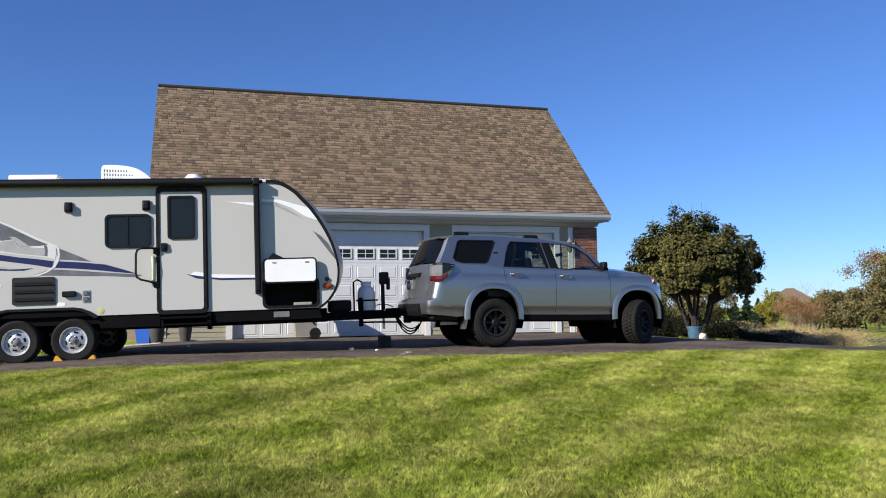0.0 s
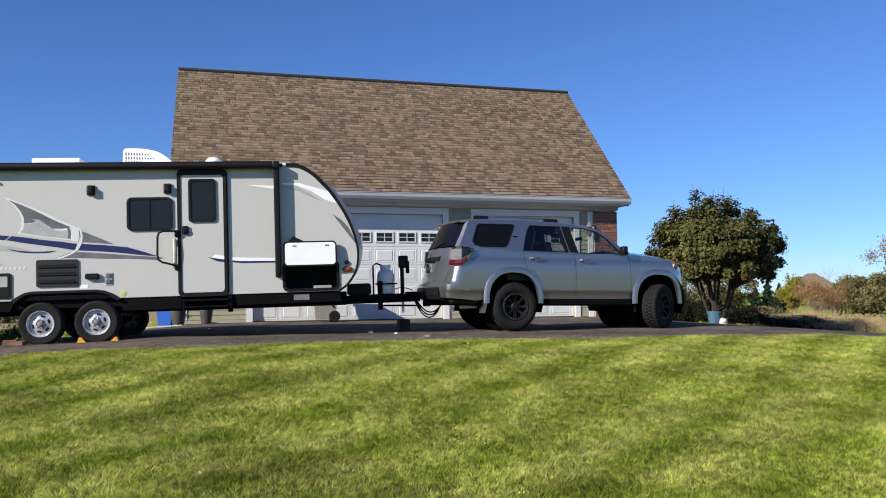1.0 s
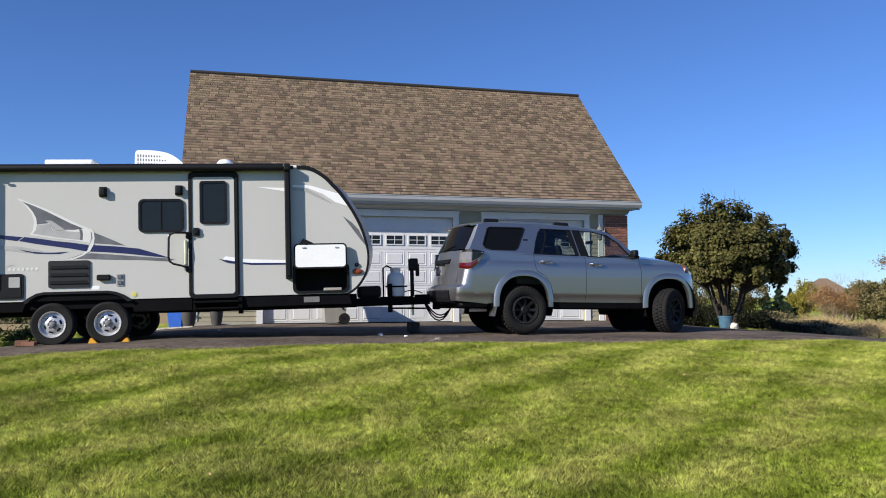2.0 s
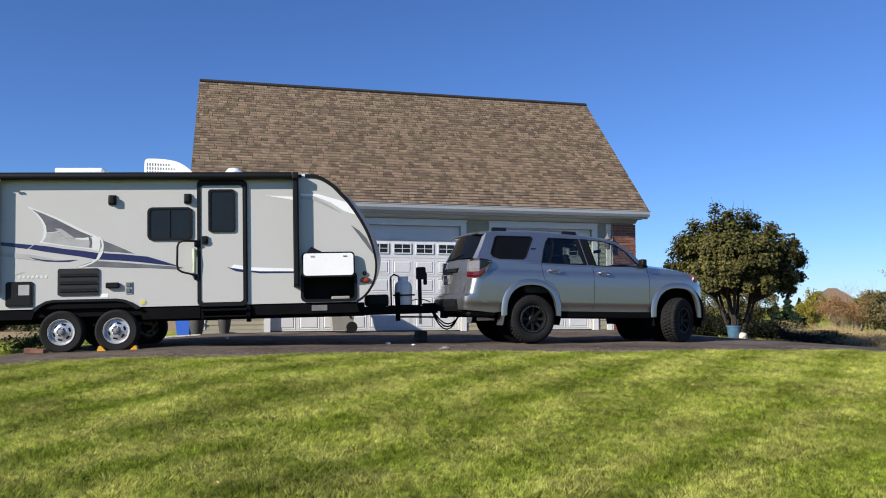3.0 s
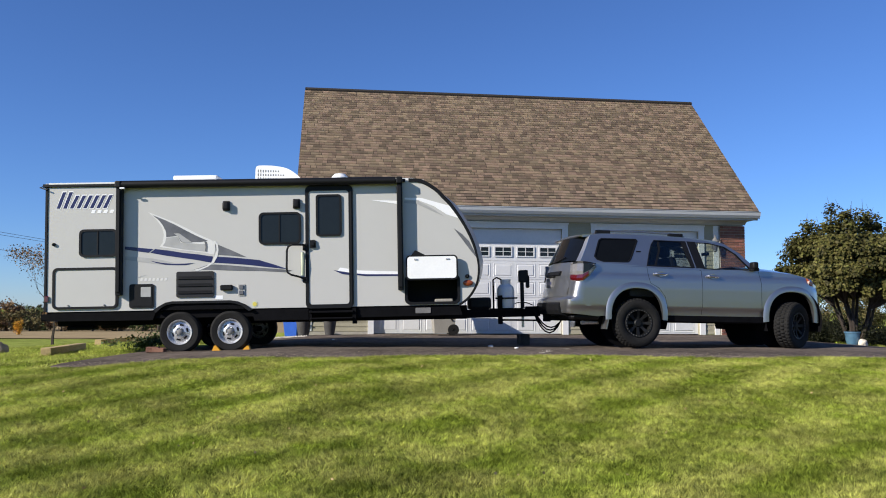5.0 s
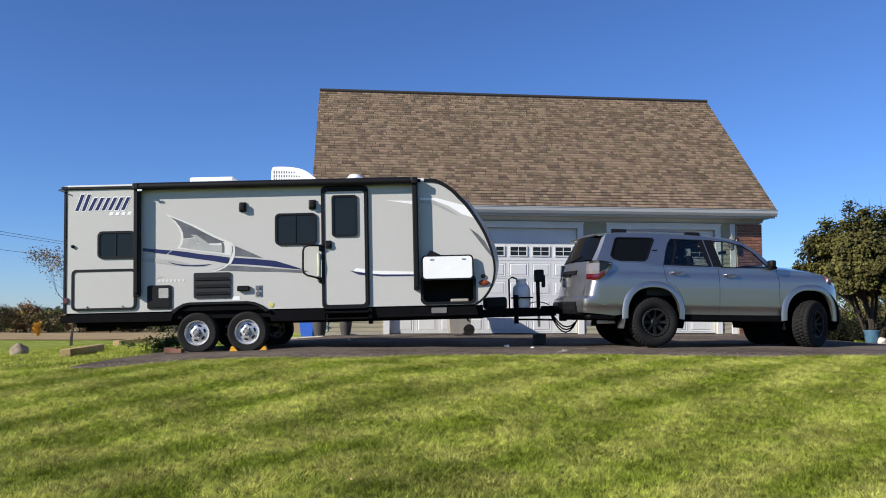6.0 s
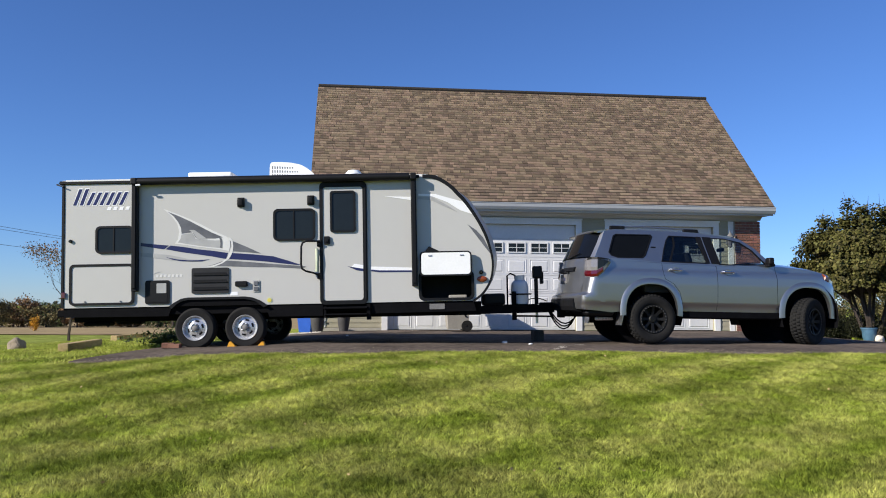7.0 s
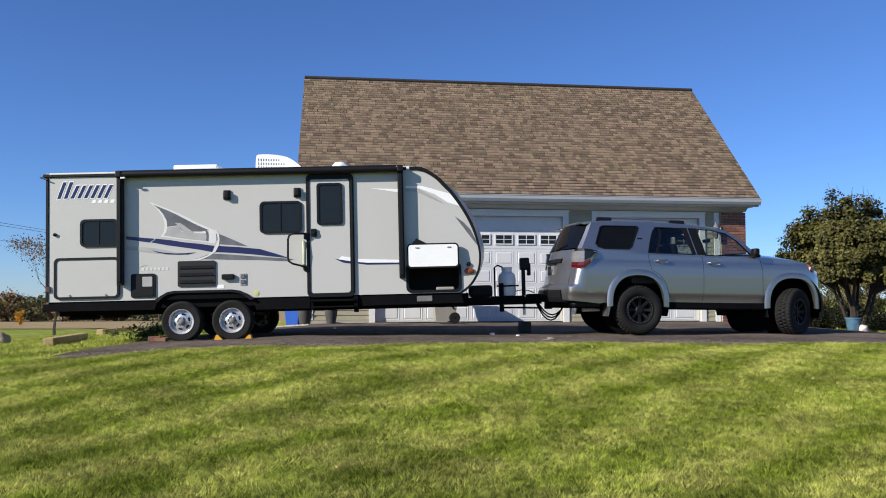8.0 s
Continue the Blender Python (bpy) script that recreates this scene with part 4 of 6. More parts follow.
part("jack_foot", tube(BM(), [(5.33, HY, 0.62), (5.33, HY, 0.28)], 0.024, 10), "steel", JK)
bm = BM()
tube(bm, [(4.9, HY - 0.30, 0.42), (5.15, HY - 0.28, 0.415), (5.55, HY - 0.2, 0.40)], 0.016)
part("sway_bar", bm, "frame", TR)
for k in range(3):
    pts = [(HX - 0.1 + 0.58 * s, HY - 0.15 + 0.1 * k, HZ + 0.02 - (0.30 + 0.05 * k) * 4 * s * (1 - s)) for s in np.linspace(0, 1, 9)]
    part("safety_chain", tube(BM(), pts, 0.013, 6), "frame", TR)
pts = [(5.1 + 0.4 * s, HY - 0.1, HZ + 0.12 + 0.22 * s * (1 - s)) for s in np.linspace(0, 1, 8)]
part("brake_cable", tube(BM(), pts, 0.009, 6), "black", TR)

# ---- sport utility vehicle hitched to the trailer ----
CAR = empty("suv", pose(3.396, 14.569, 0.03, 0, 0, 8.8) @ pose(0, 0, 0, 0, 0.8, 0), "silver four-door off-road SUV with black wheels, parked on asphalt", "car")
WB, TYRE = 2.86, 0.41


def car_outline():
    """Half the plan outline, from the middle of the tail to the middle of the nose."""
    pts = [(-1.26 + 0.14 * (y / 0.78) ** 2, y) for y in np.linspace(0, 0.78, 12)]
    for a in np.linspace(0, 90, 9)[1:]:
        pts.append((-0.94 - 0.18 * math.cos(radians(a)) ** 0.8, 0.78 + 0.15 * math.sin(radians(a)) ** 0.8))
    for x in np.arange(-0.92, 2.80, 0.025):
        pts.append((x, 0.93 - 0.02 * max(0, (x - 1.6) / 1.2) ** 2))
    for a in np.linspace(90, 0, 26):
        c, s = math.cos(radians(a)), math.sin(radians(a))
        pts.append((2.80 + 0.80 * c ** 0.72, 0.91 * s ** 0.72))
    return pts


def belt(x):
    return float(np.interp(x, (-1.2, -0.8, 0.1, 0.5, 2.05, 2.4, 2.95, 3.3, 3.6), (1.42, 1.41, 1.365, 1.355, 1.335, 1.33, 1.29, 1.225, 1.12)))


def sill(x, y):
    z = float(np.interp(x, (-1.2, -0.7, -0.5, 0.55, 2.25, 3.35, 3.7), (0.56, 0.51, 0.53, 0.545, 0.55, 0.56, 0.60)))
    for xc, r in ((-0.03, 0.47), (WB - 0.05, 0.47)):
        if abs(x - xc) < r and abs(y) > 0.6:
            z = max(z, 0.50 + (r ** 2.4 - abs(x - xc) ** 2.4) ** (1 / 2.4) * 1.04)
    return z


# how far the side stands in or out at each height: tucked sill, crisp lower crease, rounded shoulder
SIDE_Z = (0.50, 0.58, 0.645, 0.672, 0.80, 1.00, 1.13, 1.19, 1.24, 1.42)
SIDE_Y = (-0.058, -0.050, -0.034, -0.004, 0.002, 0.006, 0.000, -0.010, -0.026, -0.046)
half = car_outline()
full = half + [(x, -y) for x, y in half[-2:0:-1]]
LV = np.linspace(0, 1, 31)
rings = []
for t in LV:
    ring = []
    for x, y in full:
        z0, z1 = sill(x, y), belt(x)
        z = z0 + (z1 - z0) * t
        oy = float(np.interp(z, SIDE_Z, SIDE_Y))
        of = float(np.interp(z, (0.5, 0.62, 0.80, 1.0, 1.15, 1.3), (-0.10, -0.02, 0.02, 0.0, -0.06, -0.16)))
        ob = float(np.interp(z, (0.5, 0.56, 0.78, 0.82, 1.1, 1.25, 1.42), (0.0, -0.10, -0.11, -0.02, 0.035, 0.070, 0.115)))
        fx = max(0.0, min(1.0, (x - 2.7) / 0.8))
        bx = max(0.0, min(1.0, (-0.92 - x) / 0.14))
        ring.append((x + of * fx + ob * bx, y + oy * math.copysign(1, y) if abs(y) > 0.3 else y, z))
    rings.append(ring)
bm = BM()
slab(bm, rings, caps=False)
part("body", bm, "silver_car", CAR, "silver metallic paint", smooth=True)
# bonnet: crowned strips between the two upper edges
top = rings[-1]
nh = len(half)
bm = BM()
rows_h = []
for k in range(nh):
    a = Vector(top[k])
    if a.x < 2.02:
        continue
    b = Vector((a.x, -a.y, a.z))
    rows_h.append([a.lerp(b, s) + Vector((0, 0, (0.075 * (1 - abs(2 * s - 1) ** 3) + 0.02 * (0.25 < s < 0.75)) * min(1, (3.58 - a.x) * 2.5 + 0.05))) for s in np.linspace(0, 1, 17)])
slab(bm, rows_h, close=False)
part("bonnet", bm, "silver_car", CAR, smooth=True)


def lean(ob, side):
    """Lays a flat side panel over to the slope of the cabin; side is -1 near, +1 far."""
    for v in ob.data.vertices:
        v.co.y = side * (0.884 - (v.co.z - 1.38) * 0.36 - (0.03 * ((v.co.x - 1.2) / 0.9) if v.co.x > 1.2 else 0.0)) - side * v.co.y
    return ob


QWIN = [(-0.70, 1.455), (-0.74, 1.51), (-0.63, 1.79), (-0.58, 1.82), (0.02, 1.828), (0.05, 1.79), (-0.11, 1.47), (-0.165, 1.425), (-0.59, 1.422)]
RWIN = [(0.17, 1.375), (0.24, 1.60), (0.30, 1.745), (0.36, 1.82), (0.86, 1.815), (0.985, 1.362)]
FWIN = [(1.20, 1.352), (1.10, 1.80), (1.36, 1.80), (1.64, 1.745), (1.84, 1.615), (2.06, 1.37), (1.5, 1.345)]
CAB = [(-1.00, 1.38), (-0.97, 1.44), (-0.78, 1.87), (-0.60, 1.905), (0.2, 1.91), (0.9, 1.89), (1.45, 1.855), (1.66, 1.80), (1.90, 1.65), (2.20, 1.36), (1.5, 1.315), (0.5, 1.335)]
for sd in (-1, 1):
    lean(part("cabin_side", plate(BM(), CAB, 0.0, 0.03, [QWIN, RWIN, FWIN]), "silver_car", CAR), sd)
    lean(part("quarter_window", plate(BM(), QWIN, 0.008, 0.012), "tint_glass", CAR), sd)
    lean(part("rear_door_window", plate(BM(), RWIN, 0.010, 0.014), "rear_glass", CAR), sd)
    lean(part("front_door_window", plate(BM(), FWIN, 0.010, 0.014), "car_glass", CAR), sd)
    grow = lambda w, k: [((x - sum(p[0] for p in w) / len(w)) * k + sum(p[0] for p in w) / len(w), (z - sum(p[1] for p in w) / len(w)) * k + sum(p[1] for p in w) / len(w)) for x, z in w]
    for w, nm in ((QWIN, "window_seal"), (RWIN, "window_seal"), (FWIN, "window_seal")):
        lean(part(nm, plate(BM(), grow(w, 1.035), -0.004, 0.02, [grow(w, 0.965)]), "black", CAR), sd)
    lean(part("door_pillar", plate(BM(), [(0.975, 1.36), (0.85, 1.825), (1.11, 1.82), (1.21, 1.35)], -0.003, 0.02), "black", CAR), sd)
    lean(part("pillar_strip", plate(BM(), [(1.03, 1.36), (0.935, 1.82), (0.95, 1.82), (1.05, 1.36)], -0.007, 0.0), "silver_car", CAR), sd)
    lean(part("window_divider", plate(BM(), [(0.30, 1.37), (0.42, 1.66), (0.42, 1.80), (0.45, 1.80), (0.45, 1.66), (0.33, 1.37)], -0.001, 0.02), "black", CAR), sd)
# roof skin with crown
bm = BM()
rows_r = []
for x, z in ((-0.90, 1.865), (-0.78, 1.885), (-0.60, 1.91), (-0.2, 1.92), (0.3, 1.915), (0.9, 1.895), (1.30, 1.87), (1.50, 1.845)):
    hw = 0.884 - (z - 1.38) * 0.36 + 0.004
    rows_r.append([(x, y * hw, z - 0.005 + 0.045 * (1 - abs(y) ** 2.5)) for y in np.linspace(-1, 1, 15)])
slab(bm, rows_r, close=False)
ext = bmesh.ops.extrude_face_region(bm, geom=list(bm.faces))["geom"]
bmesh.ops.translate(bm, vec=(0, 0, -0.025), verts=[g for g in ext if isinstance(g, bmesh.types.BMVert)])
part("roof", bm, "silver_car", CAR, smooth=True)
bm = BM()
slab(bm, [[(-0.72, y, 1.90), (-0.90, y * 0.99, 1.885), (-0.955, y * 0.97, 1.86), (-0.94, y * 0.97, 1.845), (-0.72, y, 1.86)] for y in (-0.70, -0.35, 0.0, 0.35, 0.70)])
part("roof_spoiler", bm, "silver_car", CAR, smooth=True)
for nm, x0, z0, w0, x1, z1, w1, material in (("windscreen", 1.50, 1.86, 0.69, 2.17, 1.385, 0.80, "car_glass"), ("rear_window", -0.83, 1.85, 0.68, -1.035, 1.43, 0.78, "tint_glass")):
    bm = BM()
    bow = 0.07 if x0 > 0 else -0.14
    rws = [[(x + bow * (1 - y * y), y * w, z) for y in np.linspace(-1, 1, 11)] for x, z, w in [(x0 + (x1 - x0) * s, z0 + (z1 - z0) * s, w0 + (w1 - w0) * s) for s in np.linspace(0, 1, 6)]]
    slab(bm, rws, close=False)
    part(nm, bm, material, CAR, smooth=True)
# tailgate pieces
bm = BM()
slab(bm, [[(-1.267 + 0.14 * (y / 0.78) ** 2 + dx, y, z) for z, dx in ((0.83, 0.05), (0.83, -0.022), (0.95, 0.002), (1.0, 0.018), (1.16, 0.045), (1.18, 0.045), (1.26, 0.065), (1.41, 0.108), (1.41, 0.14))] for y in np.linspace(-0.70, 0.70, 15)], close=False)
part("tailgate_panel", bm, "silver_car", CAR, smooth=True)
bm = BM()
slab(bm, [[(-1.21 + 0.23 * y * y, y, 1.19), (-1.255 + 0.23 * y * y, y, 1.20), (-1.235 + 0.23 * y * y, y, 1.26), (-1.18 + 0.23 * y * y, y, 1.275)] for y in (-0.40, -0.2, 0.0, 0.2, 0.40)])
part("tailgate_garnish", bm, "black", CAR)
PL = part("licence_plate", box(BM(), -1.262, -1.22, -0.17, 0.17, 0.99, 1.15, 0.004), "planter", CAR)
part("plate_bar", box(BM(), -1.266, -1.261, -0.12, 0.12, 1.04, 1.09), "navy", PL)
part("tailgate_handle", box(BM(), -1.255, -1.19, -0.2, 0.2, 1.165, 1.19, 0.006), "black", CAR)
part("rear_wiper", tube(BM(), [(-1.185, 0.0, 1.42), (-1.165, -0.25, 1.455), (-1.115, -0.45, 1.50)], 0.010), "black", CAR)
# black step pad, carried down the bumper face to stand for its shade
bm = BM()
slab(bm, [[(-1.10, y, 0.50), (-1.36 + 0.22 * y * y, y, 0.53), (-1.385 + 0.22 * y * y, y, 0.60), (-1.385 + 0.22 * y * y, y, 0.70), (-1.37 + 0.22 * y * y, y, 0.73), (-1.10, y, 0.74)] for y in (-0.64, -0.5, -0.3, 0, 0.3, 0.5, 0.64)])
part("bumper_step_and_shade", bm, "black", CAR)
for sd in (-1, 1):
    part("rear_pillar", slab(BM(), [[(-0.83, sd * 0.68, 1.85), (-0.78, sd * 0.712, 1.872), (-0.74, sd * 0.70, 1.86), (-0.79, sd * 0.66, 1.84)], [(-0.93, sd * 0.74, 1.64), (-0.885, sd * 0.796, 1.64), (-0.84, sd * 0.78, 1.64), (-0.88, sd * 0.72, 1.64)], [(-1.045, sd * 0.78, 1.42), (-1.0, sd * 0.876, 1.42), (-0.94, sd * 0.85, 1.42), (-0.98, sd * 0.76, 1.42)]]), "silver_car", CAR, smooth=True)
    lean(part("model_badge", plate(BM(), [(0.0, 1.60), (0.09, 1.60), (0.10, 1.625), (0.01, 1.625)], -0.003, 0.0), "black", CAR), sd)
    T = part("tail_light", BM(), "tail_clear", CAR, "red and clear tail light")
    bm = BM()
    prof_t = [(-1.10, 0.69), (-1.09, 0.78), (-1.05, 0.875), (-0.97, 0.932), (-0.87, 0.942), (-0.77, 0.932)]
    zt = [(1.10, 1.39), (1.09, 1.40), (1.08, 1.41), (1.09, 1.41), (1.18, 1.40), (1.33, 1.385)]
    slab(bm, [[(x - 0.01, sd * (y + 0.022), lo), (x - 0.022, sd * (y + 0.026), (lo + hi) / 2), (x - 0.01, sd * (y + 0.012), hi), (x + 0.05, sd * (y - 0.06), hi), (x + 0.05, sd * (y - 0.05), lo)] for (x, y), (lo, hi) in zip(prof_t, zt)])
    bm.to_mesh(T.data)
    bm.free()
    bm = BM()
    slab(bm, [[(x - 0.014, sd * (y + 0.028), lo + (hi - lo) * 0.03), (x - 0.026, sd * (y + 0.031), lo + (hi - lo) * 0.15), (x - 0.02, sd * (y + 0.030), lo + (hi - lo) * 0.33), (x + 0.03, sd * (y - 0.03), lo + (hi - lo) * 0.33), (x + 0.03, sd * (y - 0.03), lo + (hi - lo) * 0.03)] for (x, y), (lo, hi) in list(zip(prof_t, zt))[:5]])
    part("red_lens", bm, "red_lens", T)
    bm = BM()
    slab(bm, [[(x - 0.01, sd * (y + 0.030), lo + (hi - lo) * 0.40), (x, sd * (y + 0.026), hi - 0.03), (x + 0.03, sd * (y - 0.03), hi - 0.03), (x + 0.03, sd * (y - 0.03), lo + (hi - lo) * 0.40)] for (x, y), (lo, hi) in list(zip(prof_t, zt))[3:]])
    part("smoked_lens", bm, "dark_glass", T)
    bm = BM()
    slab(bm, [[(x - 0.012, sd * (y + 0.022), lo + (hi - lo) * 0.90), (x - 0.008, sd * (y + 0.016), hi + 0.004), (x + 0.03, sd * (y - 0.03), hi + 0.004), (x + 0.03, sd * (y - 0.03), lo + (hi - lo) * 0.86)] for (x, y), (lo, hi) in zip(prof_t, zt)])
    part("dark_brow", bm, "black", T)
    H = part("headlight", BM(), "clear_lens", CAR)
    bm = BM()
    slab(bm, [[(x, sd * (y + 0.012), z0), (x + 0.012, sd * (y + 0.006), (z0 + z1) / 2), (x - 0.02, sd * (y - 0.02), z1), (x - 0.08, sd * (y - 0.08), z0)] for x, y, z0, z1 in ((3.16, 0.855, 1.13, 1.24), (3.28, 0.80, 1.07, 1.22), (3.40, 0.70, 1.03, 1.19), (3.50, 0.58, 1.00, 1.15))])
    bm.to_mesh(H.data)
    bm.free()
    bm = BM()
    slab(bm, [[(x, sd * (y + 0.02), z0), (x + 0.012, sd * (y + 0.014), (z0 + z1) / 2), (x - 0.03, sd * (y - 0.02), z1), (x - 0.08, sd * (y - 0.08), z0)] for x, y, z0, z1 in ((3.165, 0.86, 1.15, 1.24), (3.25, 0.825, 1.10, 1.22))])
    part("amber_marker", bm, "orange_lens", H)
    # flares, rocker, mud flap, mirror, handles
    for xc in (0.0, WB):
        xf = xc - (0.05 if xc else 0.03)
        bm = BM()
        rws = []
        for a in np.linspace(-4, 184, 33):
            c, s = math.cos(radians(a)), math.sin(radians(a))
            p = lambda r: (xf + r * math.copysign(abs(c) ** 0.84, c), 0.52 + r * 1.04 * math.copysign(abs(s) ** 0.84, s))
            yb = 0.93 - (0.02 * ((xc + 0.5 * c - 1.6) / 1.2) ** 2 if xc > 1 else 0) - (0.10 * max(0, (xc + 0.6 * c - 3.05)) if xc > 1 else 0)
            (x0, z0), (x1, z1), (x2, z2) = p(0.452), p(0.505), p(0.548)
            rws.append([(x0, sd * (yb - 0.05), z0), (x0, sd * (yb + 0.024), z0), (x1, sd * (yb + 0.028), z1), (x2, sd * (yb + 0.002), z2)])
        slab(bm, rws, close=False)
        part("wheel_flare", bm, "silver_car", CAR, smooth=True)
        bm = BM()
        rws = []
        for a in np.linspace(-20, 200, 24):
            c, s = math.cos(radians(a)), math.sin(radians(a))
            rws.append([(xc + 0.53 * c, sd * 0.90, 0.50 + 0.56 * s), (xc + 0.53 * c, sd * 0.50, 0.50 + 0.56 * s)])
        slab(bm, rws, close=False)
        lathe(bm, [(0.001, sd * 0.52), (0.56, sd * 0.52)], 28, "y", (xc, 0, 0.52))
        part("wheel_well", bm, "frame", CAR)
    part("rocker", box(BM(), 0.46, 2.32, sd * 0.78, sd * 0.885, 0.43, 0.56, 0.02), "frame", CAR)
    bm = BM()
    slab(bm, [[(-0.57, sd * 0.68, 0.30), (-0.57, sd * 0.93, 0.30), (-0.55, sd * 0.93, 0.30), (-0.55, sd * 0.68, 0.30)], [(-0.50, sd * 0.68, 0.66), (-0.50, sd * 0.95, 0.66), (-0.48, sd * 0.95, 0.66), (-0.48, sd * 0.68, 0.66)]])
    part("mud_flap", bm, "silver_car", CAR)
    MR = part("wing_mirror", box(BM(), 2.03, 2.13, sd * 0.88, sd * 1.03, 1.36, 1.485, 0.035, 3), "black", CAR, smooth=True)
    part("mirror_base", box(BM(), 2.04, 2.16, sd * 0.84, sd * 1.0, 1.33, 1.385, 0.02, 2), "black", MR)
    for x0 in (0.28, 1.22):
        HD = part("door_handle", tube(BM(), [(x0, sd * 0.918, 1.235 - 0.02 * (x0 > 1)), (x0 + 0.03, sd * 0.965, 1.24 - 0.02 * (x0 > 1)), (x0 + 0.20, sd * 0.965, 1.24 - 0.02 * (x0 > 1)), (x0 + 0.24, sd * 0.918, 1.235 - 0.02 * (x0 > 1))], 0.017, 8), "chrome", CAR)
        part("handle_cup", lathe(BM(), [(0.055, 0.0), (0.05, sd * 0.004), (0.001, sd * 0.001)], 16, "y", (x0 + 0.12, sd * 0.93, 1.235 - 0.02 * (x0 > 1))), "silver_car", HD)
    # shut lines of the doors
    for line in ([(0.16, 1.36), (0.185, 1.17), (0.21, 1.08), (0.36, 1.00), (0.47, 0.86), (0.53, 0.60)], [(1.06, 1.345), (1.14, 1.31), (1.145, 1.0), (1.145, 0.57)], [(2.20, 1.33), (2.235, 1.10), (2.235, 0.9), (2.245, 0.60)]):
        pts = []
        for (xa, za), (xb, zb) in zip(line, line[1:]):
            for s in np.linspace(0, 1, 8):
                x, z = xa + (xb - xa) * s, za + (zb - za) * s
                oy = float(np.interp(z, SIDE_Z, SIDE_Y))
                pts.append((x, sd * (0.93 - 0.02 * max(0, (x - 1.6) / 1.2) ** 2 + oy - 0.0015), z))
        part("shut_line", tube(BM(), pts, 0.0042, 4), "black", CAR)
    RL = part("roof_rail", tube(BM(), [(-0.66, sd * 0.62, 1.93), (-0.60, sd * 0.62, 1.965), (0.2, sd * 0.62, 1.965), (0.88, sd * 0.62, 1.945), (0.96, sd * 0.62, 1.90)], 0.016, 8), "silver_car", CAR)
    for x0, z0 in ((-0.66, 1.95), (0.66, 1.935)):
        part("rail_foot", box(BM(), x0, x0 + 0.27, sd * 0.60, sd * 0.66, z0 - 0.05, z0 + 0.022, 0.02, 2), "black", RL)
part("front_grille", box(BM(), 3.50, 3.60, -0.48, 0.48, 0.78, 1.04, 0.03, 2), "black", CAR)
part("front_skid", box(BM(), 3.30, 3.56, -0.6, 0.6, 0.50, 0.62, 0.03, 2), "black", CAR)
part("underbody", box(BM(), -0.95, 3.2, -0.55, 0.55, 0.42, 0.58, 0.04), "frame", CAR)
part("floor_pan", box(BM(), -0.95, 2.2, -0.84, 0.84, 0.58, 0.62), "frame", CAR)
part("rear_axle", tube(BM(), [(0, -0.7, TYRE), (0, 0.7, TYRE)], 0.06, 10), "frame", CAR)
part("rear_valance", box(BM(), -1.12, -0.62, -0.8, 0.8, 0.45, 0.56, 0.04), "black", CAR)
part("tow_receiver", box(BM(), -1.28, -0.95, -0.05, 0.05, 0.42, 0.50, 0.008), "frame", CAR)
bm = BM()
box(bm, -1.36, -1.24, -0.05, 0.05, 0.40, 0.60, 0.01)
bmesh.ops.create_icosphere(bm, subdivisions=2, radius=0.03, matrix=Matrix.Translation((-1.33, 0, 0.62)))
part("ball_mount", bm, "frame", CAR)
part("exhaust", tube(BM(), [(-0.3, -0.45, 0.42), (-0.85, -0.5, 0.40)], 0.035, 10), "steel", CAR)
# seats and dashboard seen through the glass
for x, y in ((1.25, -0.38), (1.25, 0.38)):
    S = part("front_seat", box(BM(), x - 0.42, x + 0.12, y - 0.25, y + 0.25, 0.85, 1.0, 0.05, 2), "seat", CAR)
    b = part("seat_back", box(BM(), -0.07, 0.07, y - 0.25, y + 0.25, 0.0, 0.62, 0.05, 2), "seat", S)
    b.matrix_basis = pose(x - 0.36, 0, 0.95, 0, -14, 0)
    h = part("headrest", box(BM(), -0.05, 0.05, y - 0.13, y + 0.13, 0.0, 0.2, 0.04, 2), "seat", S)
    h.matrix_basis = pose(x - 0.54, 0, 1.55, 0, -8, 0)
S = part("rear_bench", box(BM(), -0.05, 0.45, -0.68, 0.68, 0.85, 1.0, 0.05, 2), "seat", CAR)
part("bench_back", box(BM(), -0.12, 0.02, -0.68, 0.68, 0.95, 1.50, 0.05, 2), "seat", S)
for y in (-0.42, 0.42):
    part("headrest", box(BM(), -0.14, -0.04, y - 0.13, y + 0.13, 1.50, 1.68, 0.04, 2), "seat", S)
part("dashboard", box(BM(), 1.75, 2.25, -0.76, 0.76, 1.0, 1.34, 0.06, 2), "black", CAR)
part("steering_wheel", lathe(BM(), [(0.17, -0.015), (0.20, -0.015), (0.20, 0.015), (0.17, 0.015)], 24, "x", (1.66, 0.38, 1.28)), "black", CAR)
part("cabin_lining", box(BM(), -0.75, 1.35, -0.62, 0.62, 1.84, 1.86), "seat", CAR)
part("rear_mirror", box(BM(), 1.66, 1.70, -0.12, 0.12, 1.64, 1.70, 0.015, 2), "black", CAR)


